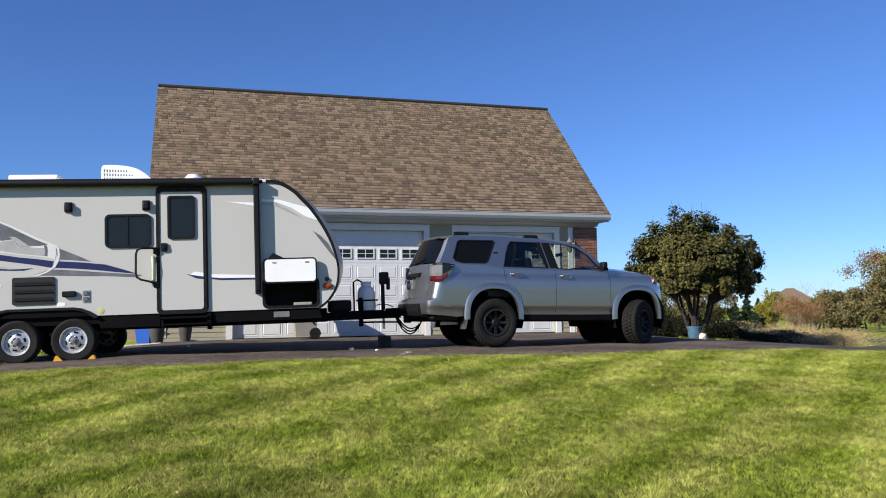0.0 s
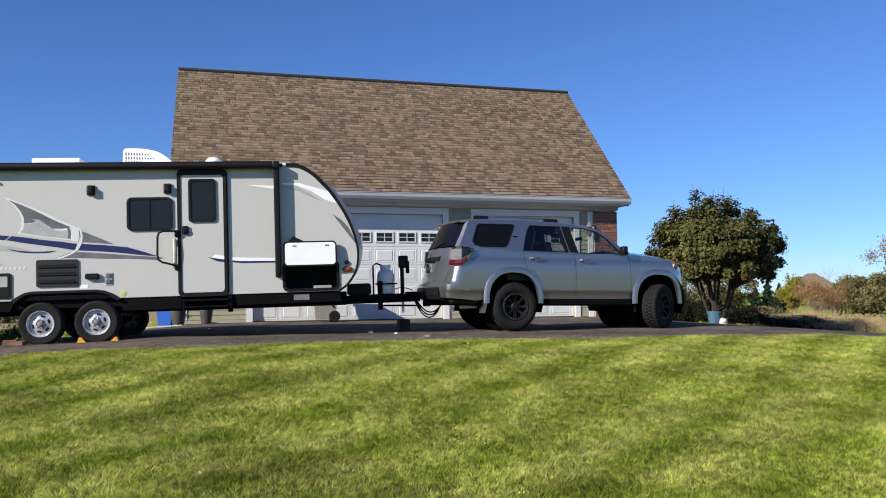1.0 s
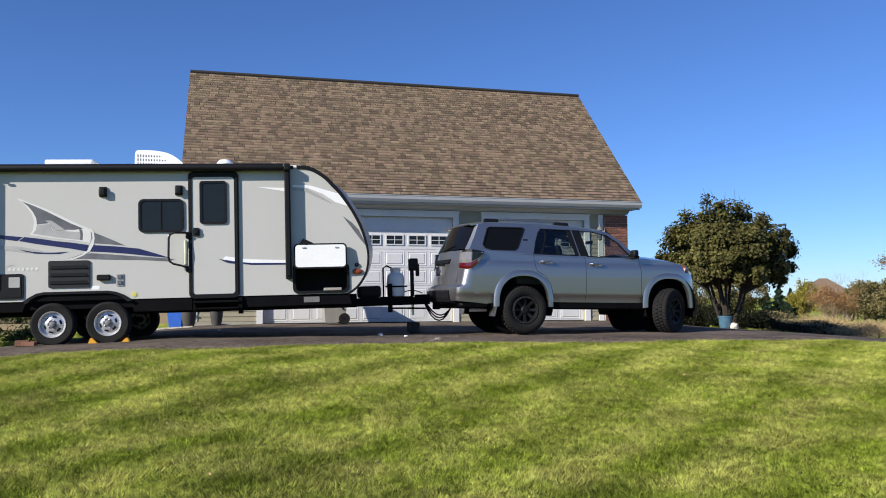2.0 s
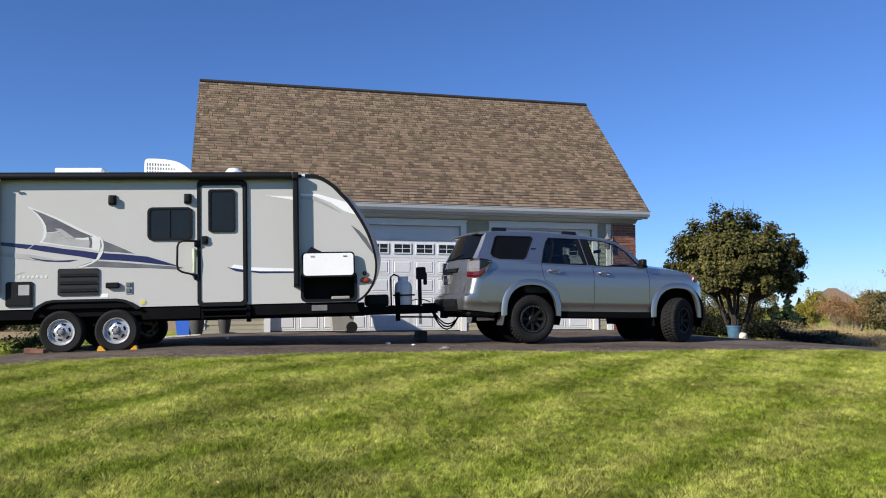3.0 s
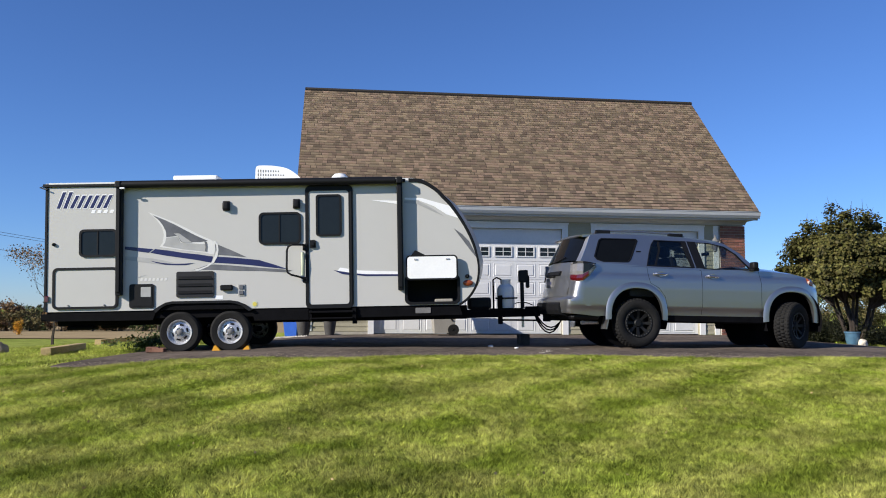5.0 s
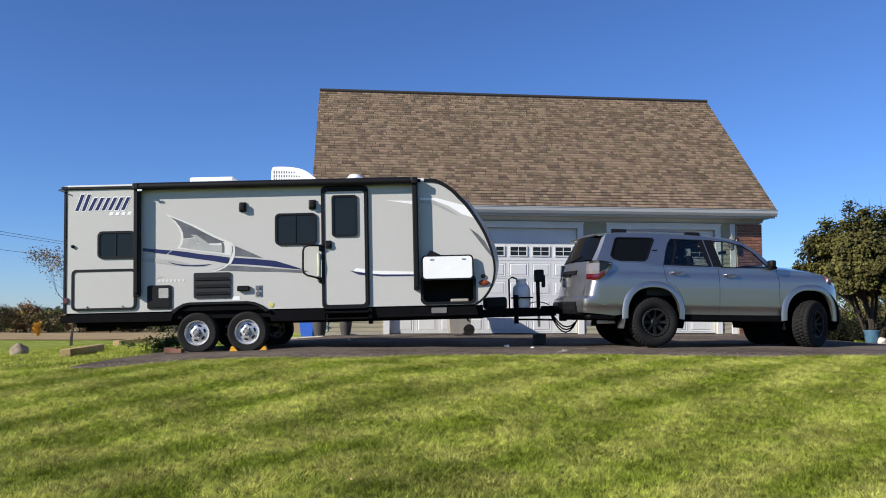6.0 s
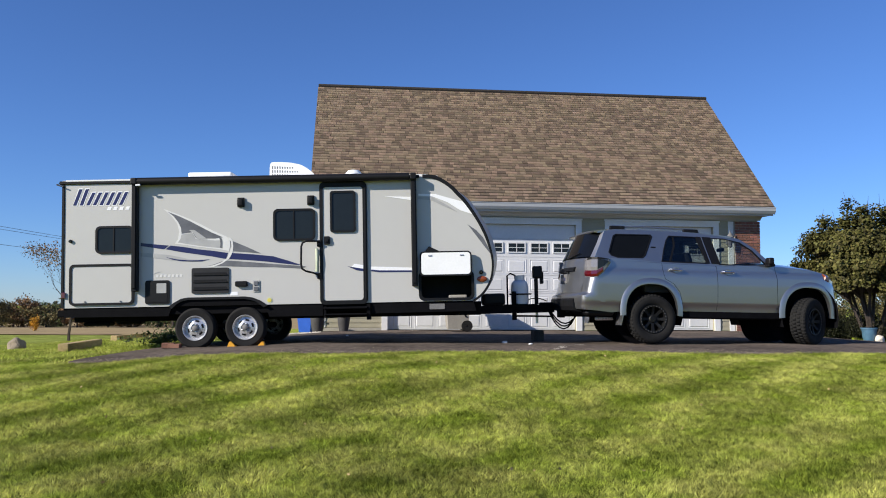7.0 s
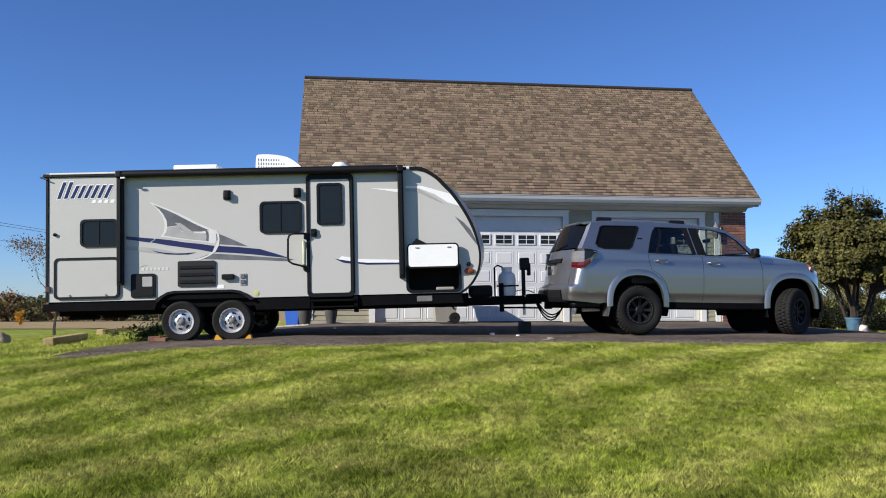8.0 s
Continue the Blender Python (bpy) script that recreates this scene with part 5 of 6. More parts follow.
def car_wheel(x, sd, steer):
    w = empty("wheel", pose(x, sd * 0.82, TYRE, 0, 0, steer + (0 if sd < 0 else 180)))
    w.parent = CAR
    R = 0.402
    part("tyre", lathe(BM(), [(0.225, 0.10), (0.25, 0.125), (0.32, 0.14), (0.37, 0.132), (0.392, 0.115), (R - 0.006, 0.08), (R - 0.006, -0.08), (0.392, -0.115), (0.37, -0.132), (0.32, -0.14), (0.25, -0.125), (0.228, -0.10)], 56), "rubber", w, smooth=True)
    vs, fs = [], []
    rnd = random.Random(4)
    for k in range(40):
        for y0, y1, off in ((-0.135, -0.075, 0.0), (-0.062, -0.010, 0.5), (0.010, 0.062, 0.0), (0.075, 0.135, 0.5)):
            a0 = 2 * math.pi * (k + off + rnd.uniform(-0.06, 0.06)) / 40
            da = 2 * math.pi / 40 * 0.62
            edge = abs(y0) > 0.07
            n0 = len(vs)
            for r in (0.375 if edge else 0.39, 0.400 if edge else 0.411):
                for aa in (a0, a0 + da):
                    for yy in (y0, y1):
                        inn = 0.012 if r > 0.395 and edge and abs(yy) > 0.1 else 0
                        vs.append(((r - inn) * math.cos(aa), yy - math.copysign(inn, yy), (r - inn) * math.sin(aa)))
            fs += [(n0 + 4, n0 + 5, n0 + 7, n0 + 6), (n0, n0 + 4, n0 + 6, n0 + 2), (n0 + 1, n0 + 3, n0 + 7, n0 + 5), (n0, n0 + 1, n0 + 5, n0 + 4), (n0 + 2, n0 + 6, n0 + 7, n0 + 3)]
    tagged(mesh_np("tread", np.array(vs), np.array(fs), "rubber", w), kind="stuff")
    bm = BM()
    lathe(bm, [(0.228, -0.10), (0.238, -0.118), (0.232, -0.128), (0.205, -0.125), (0.20, -0.105), (0.195, -0.05), (0.19, 0.05), (0.04, 0.05)], 48)
    part("rim", bm, "wheel_black", w, "matt black alloy rim", smooth=True)
    for k in range(8):
        a = 2 * math.pi * k / 8
        c, s = math.cos(a), math.sin(a)
        bm = BM()
        rings_s = []
        for r, wd, yo in ((0.05, 0.030, -0.075), (0.12, 0.020, -0.085), (0.203, 0.028, -0.11)):
            rings_s.append([(r * c - wd * s, yo, r * s + wd * c), (r * c + wd * s, yo, r * s - wd * c), (r * c + wd * s, yo + 0.05, r * s - wd * c), (r * c - wd * s, yo + 0.05, r * s + wd * c)])
        slab(bm, rings_s)
        part("spoke", bm, "wheel_black", w)
    part("hub", lathe(BM(), [(0.065, 0.0), (0.065, -0.08), (0.05, -0.095), (0.001, -0.097)], 20), "wheel_black", w)
    bm = BM()
    for k in range(28):
        a = 2 * math.pi * k / 28
        lathe(bm, [(0.0065, -0.12), (0.0065, -0.132), (0.001, -0.134)], 6, "y", (0.217 * math.cos(a), 0, 0.217 * math.sin(a)))
    tagged(part("bolt_ring", bm, "planter", w), kind="stuff")


for x, st in ((0.0, 0), (WB, 30)):
    for sd in (-1, 1):
        car_wheel(x, sd, st)


# ---- garage details: lantern, clutter along the wall ----
def on_ground(x, y):
    return float(height(x, y)) + (0.012 if on_drive(x, y) else 0.0)


LN = empty("wall_lantern", G.matrix_basis @ pose(9.08, -0.036, 2.45), "pewter carriage lantern beside the garage door", "lantern")
part("back_plate", box(BM(), -0.05, 0.05, -0.02, 0.0, -0.12, 0.12, 0.01), "planter", LN)
part("arm", tube(BM(), [(0, -0.02, 0.05), (0, -0.10, 0.12), (0, -0.16, 0.10)], 0.012), "planter", LN)
part("lantern_roof", lathe(BM(), [(0.11, 0.06), (0.10, 0.075), (0.05, 0.15), (0.02, 0.19), (0.015, 0.24), (0.001, 0.25)], 12, "z", (0, -0.16, 0)), "planter", LN, smooth=True)
part("lantern_glass", lathe(BM(), [(0.055, -0.16), (0.08, 0.06)], 8, "z", (0, -0.16, 0)), "clear_lens", LN)
part("lantern_base", lathe(BM(), [(0.02, -0.22), (0.06, -0.18), (0.06, -0.16), (0.001, -0.155)], 12, "z", (0, -0.16, 0)), "planter", LN)

BN = empty("wheeled_bin", pose(0.43, 20.55, 0.012, 0, 0, 6), "tan wheeled rubbish bin in front of the garage door", "bin")
bm = BM()
slab(bm, [[(-w, -d, z), (w, -d, z), (w, d, z), (-w, d, z)] for z, w, d in ((0.06, 0.24, 0.26), (0.5, 0.28, 0.30), (1.0, 0.31, 0.34))])
part("bin_body", bm, "bin", BN)
part("bin_lid", box(BM(), -0.33, 0.33, -0.37, 0.37, 1.0, 1.06, 0.025, 2), "bin", BN)
for y in (-0.27, 0.27):
    part("bin_wheel", lathe(BM(), [(0.03, -0.03), (0.13, -0.03), (0.14, 0.0), (0.13, 0.03), (0.03, 0.03)], 20, "y", (0.22, y, 0.14)), "rubber", BN)
part("bin_axle", tube(BM(), [(0.22, -0.27, 0.14), (0.22, 0.27, 0.14)], 0.012), "frame", BN)
part("bin_bar", tube(BM(), [(-0.12, -0.29, 0.42), (0.10, -0.29, 0.50), (0.2, -0.29, 0.36)], 0.02), "black", BN)

CR = empty("blue_crate", pose(-3.38, 21.0, on_ground(-3.38, 21.0), 0, 0, 78), "blue plastic recycling tub beside the garage", "tub")
bm = BM()
slab(bm, [[(-w, -d, z), (w, -d, z), (w, d, z), (-w, d, z)] for z, w, d in ((0.0, 0.15, 0.15), (0.42, 0.19, 0.19))])
part("tub_body", bm, "blue_plastic", CR)
part("tub_rim", box(BM(), -0.21, 0.21, -0.21, 0.21, 0.42, 0.46, 0.012), "blue_plastic", CR)


def planter(x, y, r, h, tilt=0):
    P = empty("planter", pose(x, y, on_ground(x, y), 0, tilt, 0), "empty dark plastic planter pot on the ground", "planter", "planters by the garage")
    part("pot", lathe(BM(), [(r * 0.62, 0.0), (r * 0.8, h * 0.4), (r * 0.95, h * 0.9), (r * 0.86, h * 0.9), (r * 0.7, h * 0.45)], 24, "z"), "dark_pot", P, smooth=True)
    part("pot_rim", lathe(BM(), [(r * 0.93, h * 0.88), (r * 1.04, h * 0.88), (r * 1.04, h), (r * 0.93, h)], 24, "z"), "dark_pot", P, smooth=True)


planter(-3.02, 20.4, 0.20, 0.47)
planter(-2.36, 20.3, 0.17, 0.40)

tagged(part("wood_block", box(BM(), -0.095, 0.095, -0.09, 0.09, 0, 0.19, 0.008), "wood_block"), "dark weathered wooden jack block standing on the drive", "wood block")
bpy.data.objects["wood_block"].matrix_world = pose(1.79, 15.1, on_ground(1.79, 15.1), 0, 0, 14)


def chock(u, flip):
    c = empty("wheel_chock", pose(-3.58 + u, 13.50, -0.055, 0, -1.4, 180 if flip else 0) @ Matrix.Scale(0.62, 4), "yellow plastic wheel chock under the trailer tyre", "wheel chock", "chocks at the trailer wheel")
    part("wedge", plate(BM(), [(-0.10, 0), (0.13, 0), (0.13, 0.02), (0.0, 0.16), (-0.05, 0.16), (-0.10, 0.03)], -0.08, 0.08), "yellow", c)
    part("foot", box(BM(), -0.14, 0.14, -0.10, 0.10, 0, 0.02, 0.004), "yellow", c)


chock(0.19, False)
chock(0.68, True)
rnd = random.Random(8)
for k, (x, y, a) in enumerate(((-4.42, 13.50, 5), (-4.30, 13.44, -8), (-4.38, 13.72, 20))):
    b = part("brick", box(BM(), -0.10, 0.10, -0.05, 0.05, 0, 0.065 if k else 0.09, 0.008), "paver")
    b.matrix_world = pose(x, y, on_ground(x, y) + 0.004, 0, 0, a)
    tagged(b, "loose red clay paving brick beside the tyre", "brick", "loose bricks by the wheel")


def rock(name, x, y, r, squash, material, label, seed):
    bm = BM()
    bmesh.ops.create_icosphere(bm, subdivisions=3, radius=r)
    for v in bm.verts:
        v.co *= 1 + 0.28 * noise.noise(v.co / r * 1.3 + Vector((seed, 0, 0)))
        v.co.z *= squash
    ob = part(name, bm, material, None)
    ob.matrix_world = pose(x, y, on_ground(x, y) + r * squash * 0.45, 0, 0, seed * 40)
    return tagged(ob, label, "stone")


rock("field_stone", -9.2, 18.0, 0.19, 0.95, "stone", "brown field stone lying in the lawn", 1)
rock("pale_stone", 10.89, 20.38, 0.112, 1.0, "pale_stone", "pale rounded stone by the blue pot", 3)


def beam(x0, y0, x1, y1, w, h):
    L = math.hypot(x1 - x0, y1 - y0)
    za, zb = on_ground(x0, y0), on_ground(x1, y1)
    ob = part("landscape_timber", box(BM(), 0, L, -w / 2, w / 2, -0.1, h, 0.012, 2), "timber")
    ob.matrix_world = pose(x0, y0, za, 0, 0, math.degrees(math.atan2(y1 - y0, x1 - x0))) @ pose(0, 0, 0, 0, -math.degrees(math.atan2(zb - za, L)), 0)
    tagged(ob, "weathered square landscape timber edging the lawn", "timber", "landscape timbers")


beam(-6.55, 14.4, -7.1, 17.2, 0.17, 0.15)
beam(-8.35, 21.2, -8.25, 23.6, 0.17, 0.15)
beam(-7.2, 20.6, -7.0, 21.8, 0.15, 0.10)

PT = empty("flower_pot", pose(10.72, 20.55, on_ground(10.72, 20.55)) @ Matrix.Scale(0.79, 4), "blue glazed flower pot below the lilac", "flower pot")
part("pot_body", lathe(BM(), [(0.16, 0.0), (0.20, 0.15), (0.23, 0.40), (0.21, 0.40), (0.18, 0.15)], 28, "z"), "blue_pot", PT, smooth=True)
part("pot_rim", lathe(BM(), [(0.22, 0.38), (0.245, 0.38), (0.245, 0.43), (0.22, 0.43)], 28, "z"), "blue_pot", PT, smooth=True)
part("potting_soil", lathe(BM(), [(0.20, 0.36), (0.20, 0.38), (0.001, 0.385)], 20, "z"), "soil", PT)


# ---- trees and shrubs ----
def leaves(points, rng, size, spread_up=0.3):
    """Pointed leaf quads at the given points, turned every way."""
    n = len(points)
    d = rng.normal(size=(n, 3))
    d[:, 2] += spread_up
    d /= np.linalg.norm(d, axis=1, keepdims=True)
    e = np.cross(d, rng.normal(size=(n, 3)))
    e /= np.linalg.norm(e, axis=1, keepdims=True) + 1e-9
    s = size * rng.uniform(0.6, 1.3, (n, 1))
    V = np.stack([points - d * s * 0.5, points + e * s * 0.32, points + d * s * 0.5, points - e * s * 0.32], 1).reshape(-1, 3)
    F = np.arange(4 * n).reshape(n, 4)
    return V, F


def grow_limbs(rng, base, height_m, spread, stems, levels, r0, lean=0.25, split=3):
    """Forking stems: returns tube lists and the twig tips."""
    tubes, tips = [], []

    def go(p, d, length, r, lev):
        pts, rs = [p], [r]
        for k in range(4):
            d = (d + Vector(rng.normal(size=3)) * 0.16 + Vector((0, 0, 0.05))).normalized()
            p = p + d * length / 4
            pts.append(p)
            rs.append(r * (1 - 0.14 * (k + 1)))
        tubes.append((pts, rs))
        if lev == 0:
            tips.extend(pts[2:])
            return
        for _ in range(split):
            q = Vector(rng.normal(size=3))
            q.z = abs(q.z) * 0.5
            go(p, (d + q * spread).normalized(), length * rng.uniform(0.55, 0.8), rs[-1] * 0.72, lev - 1)
        if lev > 1:
            tips.extend(pts[3:])

    for s in range(stems):
        a = 2 * math.pi * (s + rng.uniform(0, 0.6)) / stems
        d = Vector((math.cos(a) * lean, math.sin(a) * lean, 1)).normalized()
        off = Vector((math.cos(a), math.sin(a), 0)) * r0 * (1.2 if stems > 1 else 0)
        go(Vector(base) + off, d, height_m * rng.uniform(0.36, 0.46), r0, levels)
    return tubes, tips


def limb_mesh(name, tubes, material, parent, sides=6, thin=0.0):
    bm = BM()
    for pts, rs in tubes:
        if rs[0] > thin:
            tube(bm, pts, rs, sides)
    return part(name, bm, material, parent, smooth=True)


def leafy_tree(name, x, y, seed, height_m, crown, leaf, n, size, label, stems=1, r0=0.09, category="tree", low=0.3, clumps=60, group=""):
    """Trunk with limbs and a ragged crown of many single leaves gathered in clumps."""
    rng = np.random.default_rng(seed)
    T = empty(name, pose(x, y, on_ground(x, y) - 0.03), label, category, group)
    tubes, tips = grow_limbs(rng, (0, 0, 0), height_m, 0.55, stems, 3, r0, 0.18 if stems == 1 else 0.24)
    rx, rz = crown
    cz = height_m * low + (height_m - height_m * low) / 2
    hz = (height_m - height_m * low) / 2
    clipped = []
    for pts, rs in tubes:
        keep = [(p, r) for p, r in zip(pts, rs) if (p.x / rx) ** 2 + (p.y / rx) ** 2 + max(0, (p.z - cz) / hz) ** 2 < 1.05]
        if len(keep) > 1:
            clipped.append(([p for p, _ in keep], [r for _, r in keep]))
    limb_mesh("trunk", clipped, "bark", T, 6)
    cs = rng.normal(size=(clumps, 3))
    cs /= np.linalg.norm(cs, axis=1, keepdims=True)
    cs *= rng.uniform(0.45, 0.95, (clumps, 1)) ** 0.7
    ang = np.arctan2(cs[:, 1], cs[:, 0])
    cs *= (1 + 0.16 * np.sin(3 * ang + seed) + 0.12 * np.sin(5 * ang + 2 * cs[:, 2] + 1.7 * seed))[:, None]
    cs = cs * (rx, rx, hz) + (0, 0, cz)
    who = rng.integers(0, clumps, n)
    P = cs[who] + rng.normal(size=(n, 3)) * (rx * 0.11, rx * 0.11, hz * 0.11) * rng.uniform(0.6, 1.5, (clumps, 1))[who]
    P = P[((P[:, 0] ** 2 + P[:, 1] ** 2) / rx ** 2 + ((P[:, 2] - cz) / hz) ** 2) < rng.uniform(0.95, 1.6, len(P))]
    P = P[P[:, 2] > height_m * low * (0.75 if stems == 1 else rng.uniform(0.85, 1.35, len(P)))]
    V, F = leaves(P, rng, size)
    mesh_np("crown", V, F, leaf, T)
    return T


def bare_tree(name, x, y, seed, height_m, label, stems=1, r0=0.06, material="twig", n_leaf=0, leaf="leaf_rust", size=0.1, category="tree", group="", levels=4):
    rng = np.random.default_rng(seed)
    T = empty(name, pose(x, y, on_ground(x, y) - 0.03), label, category, group)
    tubes, tips = grow_limbs(rng, (0, 0, 0), height_m, 0.5, stems, levels, r0, 0.2 if stems == 1 else 0.5, 3)
    limb_mesh("trunk", tubes, material, T, 4)
    if n_leaf:
        t = np.array([tuple(p) for p in tips])
        P = t[rng.integers(0, len(t), n_leaf)] + rng.normal(size=(n_leaf, 3)) * height_m * 0.035
        V, F = leaves(P, rng, size)
        mesh_np("crown", V, F, leaf, T)
    return T


def shrub(x, y, seed, w, h, leaf, n, size, label, group="", name="shrub"):
    rng = np.random.default_rng(seed)
    T = empty(name, pose(x, y, on_ground(x, y) - 0.02), label, "shrub", group)
    tubes, tips = grow_limbs(rng, (0, 0, 0), h * 0.9, 0.5, 4, 1, 0.012, 0.7)
    limb_mesh("stems", tubes, "bark", T, 4)
    cs = rng.normal(size=(14, 3)) * (w * 0.26, w * 0.26, h * 0.2) + (0, 0, h * 0.5)
    P = cs[rng.integers(0, 14, n)] + rng.normal(size=(n, 3)) * (w * 0.12, w * 0.12, h * 0.16)
    P[:, 2] = np.clip(P[:, 2], 0.02, h * 1.15)
    V, F = leaves(P, rng, size, 0.6)
    mesh_np("foliage", V, F, leaf, T)
    return T


def far(az, d):
    """A place by bearing to the right of straight ahead and distance."""
    return d * math.sin(radians(az)), d * math.cos(radians(az))


def lilac(x, y, seed, label):
    """A many-stemmed lilac: a flattened dome of leaf clumps on spreading dark stems, open and ragged at the rim."""
    rng = np.random.default_rng(seed)
    T = empty("lilac_tree", pose(x, y, on_ground(x, y) - 0.03) @ Matrix.Scale(0.96, 4), label, "tree")
    low, reach, rise, drop = 2.0, 1.84, 1.66, 0.60
    tubes, clumps = [], []
    for k in range(330):
        a = rng.uniform(0, 2 * math.pi)
        e = math.asin(rng.uniform(-0.55, 1.0))
        r = rng.uniform(0.2, 1.0) ** 0.4
        r *= 1 + 0.05 * math.sin(3 * a + 1.0) + 0.06 * math.sin(5 * a + 3 * e + seed)
        up = rise if e > 0 else drop / 0.55
        clumps.append((reach * r * math.cos(e) * math.cos(a), reach * r * math.cos(e) * math.sin(a), low + up * r * math.sin(e) - 0.10 * r * math.cos(e) * math.cos(a)))
    clumps = np.array(clumps)
    for k in range(9):
        a = 2 * math.pi * (k + rng.uniform(0, 0.5)) / 9
        foot = Vector((0.13 * math.cos(a), 0.13 * math.sin(a), 0))
        fork = foot + Vector((0.36 * math.cos(a), 0.36 * math.sin(a), rng.uniform(1.0, 1.35)))
        bend = foot.lerp(fork, 0.5) + Vector(rng.normal(size=3)) * 0.05
        tubes.append(([foot, bend, fork], [0.055, 0.045, 0.036]))
        mine = sorted(range(len(clumps)), key=lambda i: abs((math.atan2(clumps[i][1], clumps[i][0]) - a + math.pi) % (2 * math.pi) - math.pi))[:37]
        for i in mine:
            tip = Vector(clumps[i])
            if tip.z > fork.z - 0.2:
                mid_p = fork.lerp(tip, 0.5) + Vector((0, 0, 0.12)) + Vector(rng.normal(size=3)) * 0.06
                tubes.append(([fork, mid_p, tip], [0.022, 0.014, 0.006]))
    limb_mesh("trunk", tubes, "bark", T, 6)
    n = 52000
    who = rng.integers(0, len(clumps), n)
    P = clumps[who] + np.clip(rng.normal(size=(n, 3)), -1.7, 1.7) * 0.09 * rng.uniform(0.6, 1.5, (len(clumps), 1))[who]
    inner = np.clip(rng.normal(size=(30000, 3)), -1.5, 1.5) * (0.78, 0.78, 0.46) + (0, 0, low + 0.25)
    P = np.concatenate([P, inner[inner[:, 2] > 1.45]])
    # leaves lie like scales, facing outwards and a little up
    m = len(P)
    out = (P - (0, 0, low - 0.4)) * (1, 1, 1.2)
    out /= np.linalg.norm(out, axis=1, keepdims=True)
    face = out + rng.normal(size=(m, 3)) * 0.55 + (0, 0, 0.1)
    face /= np.linalg.norm(face, axis=1, keepdims=True)
    d = np.cross(face, rng.normal(size=(m, 3)))
    d /= np.linalg.norm(d, axis=1, keepdims=True)
    e = np.cross(face, d)
    z = rng.uniform(0.055, 0.115, (m, 1))
    V = np.stack([P - d * z * 0.5, P + e * z * 0.34, P + d * z * 0.5, P - e * z * 0.34], 1).reshape(-1, 3)
    F = np.arange(4 * m).reshape(m, 4)
    mesh_np("crown", V, F, "leaf_lilac", T)
    # thin shoots that stand out above the crown
    for k in range(14):
        c = clumps[int(np.argsort(-clumps[:, 2])[k])]
        tip = Vector(c) + Vector((rng.normal() * 0.12, rng.normal() * 0.12, rng.uniform(0.25, 0.45)))
        part("shoot", tube(BM(), [tuple(c), tuple(tip)], [0.006, 0.003], 4), "bark", T)


# the lilac at the corner of the drive
lilac(11.20, 21.35, 3, "multi-stemmed lilac with olive leaves turning yellow")

# planting bed at the far side of the drive
for k, (x, y, w, h) in enumerate(((9.9, 21.4, 1.0, 0.6), (10.4, 21.6, 1.1, 0.72), (10.9, 22.0, 1.1, 0.7), (11.3, 22.3, 0.9, 0.6), (11.7, 21.5, 1.0, 0.62), (12.3, 21.9, 1.1, 0.5), (13.0, 22.4, 1.1, 0.34), (13.8, 23.1, 1.2, 0.24), (14.6, 23.7, 1.2, 0.24),
                                  (15.4, 24.4, 1.3, 0.30), (16.2, 25.1, 1.4, 0.40), (17.0, 25.8, 1.4, 0.44), (17.8, 26.5, 1.3, 0.40), (18.6, 27.2, 1.3, 0.32), (19.4, 27.9, 1.2, 0.24), (10.0, 23.0, 1.2, 1.0), (9.7, 23.6, 1.2, 1.0), (9.9, 22.4, 1.0, 0.9))):
    shrub(x, y, 100 + k, w * 1.15, h, "leaf_dark", 4600, 0.05, "low dark shrub in the bed along the drive", "shrubs along the drive")
for k, (x, y, h) in enumerate(((10.4, 24.0, 1.4), (10.0, 24.6, 1.5), (9.7, 25.2, 1.5))):
    shrub(x, y, 140 + k, 0.8, h, "leaf_straw", 420, 0.06, "dry straw-coloured perennial beside the bed", "dry perennials in the bed")
for k, (az, d, w, h) in enumerate(((29.5, 38, 3.0, 0.8), (31.0, 40, 3.2, 0.9), (32.3, 36, 2.6, 0.7), (33.2, 44, 3.0, 0.9), (34.6, 42, 2.8, 0.8), (35.8, 46, 3.0, 0.7))):
    x, y = far(az, d)
    shrub(x, y, 160 + k, w * 1.3, h, "leaf_straw", 3600, 0.05, "dry straw-coloured brush in the meadow", "dry brush in the meadow")

for k in range(13):
    x, y = far(26.2 + 0.85 * k, 31 + 2.2 * math.sin(k * 1.9))
    shrub(x, y, 180 + k, 2.4, 0.46 + 0.1 * math.sin(k * 2.7), "leaf_straw", 2600, 0.04, "dry straw-coloured brush in the meadow", "dry brush in the meadow")

# distance to the right
for k, (az, d, h, w) in enumerate(((30.0, 96, 3.0, 1.3), (30.7, 98, 3.9, 1.6), (31.4, 102, 3.6, 1.4), (36.2, 92, 3.8, 1.7), (36.8, 88, 3.6, 1.6))):
    x, y = far(az, d)
    rng = np.random.default_rng(300 + k)
    T = empty("conifer", pose(x, y, on_ground(x, y)), "dark green young conifer at the meadow's edge", "tree", "conifers in the distance")
    part("trunk", tube(BM(), [(0, 0, 0), (0, 0, h * 0.9)], [0.10, 0.02], 6), "bark", T)
    t = rng.uniform(0.03, 1, 2600) ** 0.8
    a = rng.uniform(0, 2 * math.pi, 2600)
    tier = 0.75 + 0.25 * np.sin(t * 40)
    r = w * (1 - t) ** 0.8 * tier * rng.uniform(0.3, 1.05, 2600)
    V, F = leaves(np.stack([r * np.cos(a), r * np.sin(a), h * t], -1), rng, 0.24)
    mesh_np("crown", V, F, "leaf_pine", T)
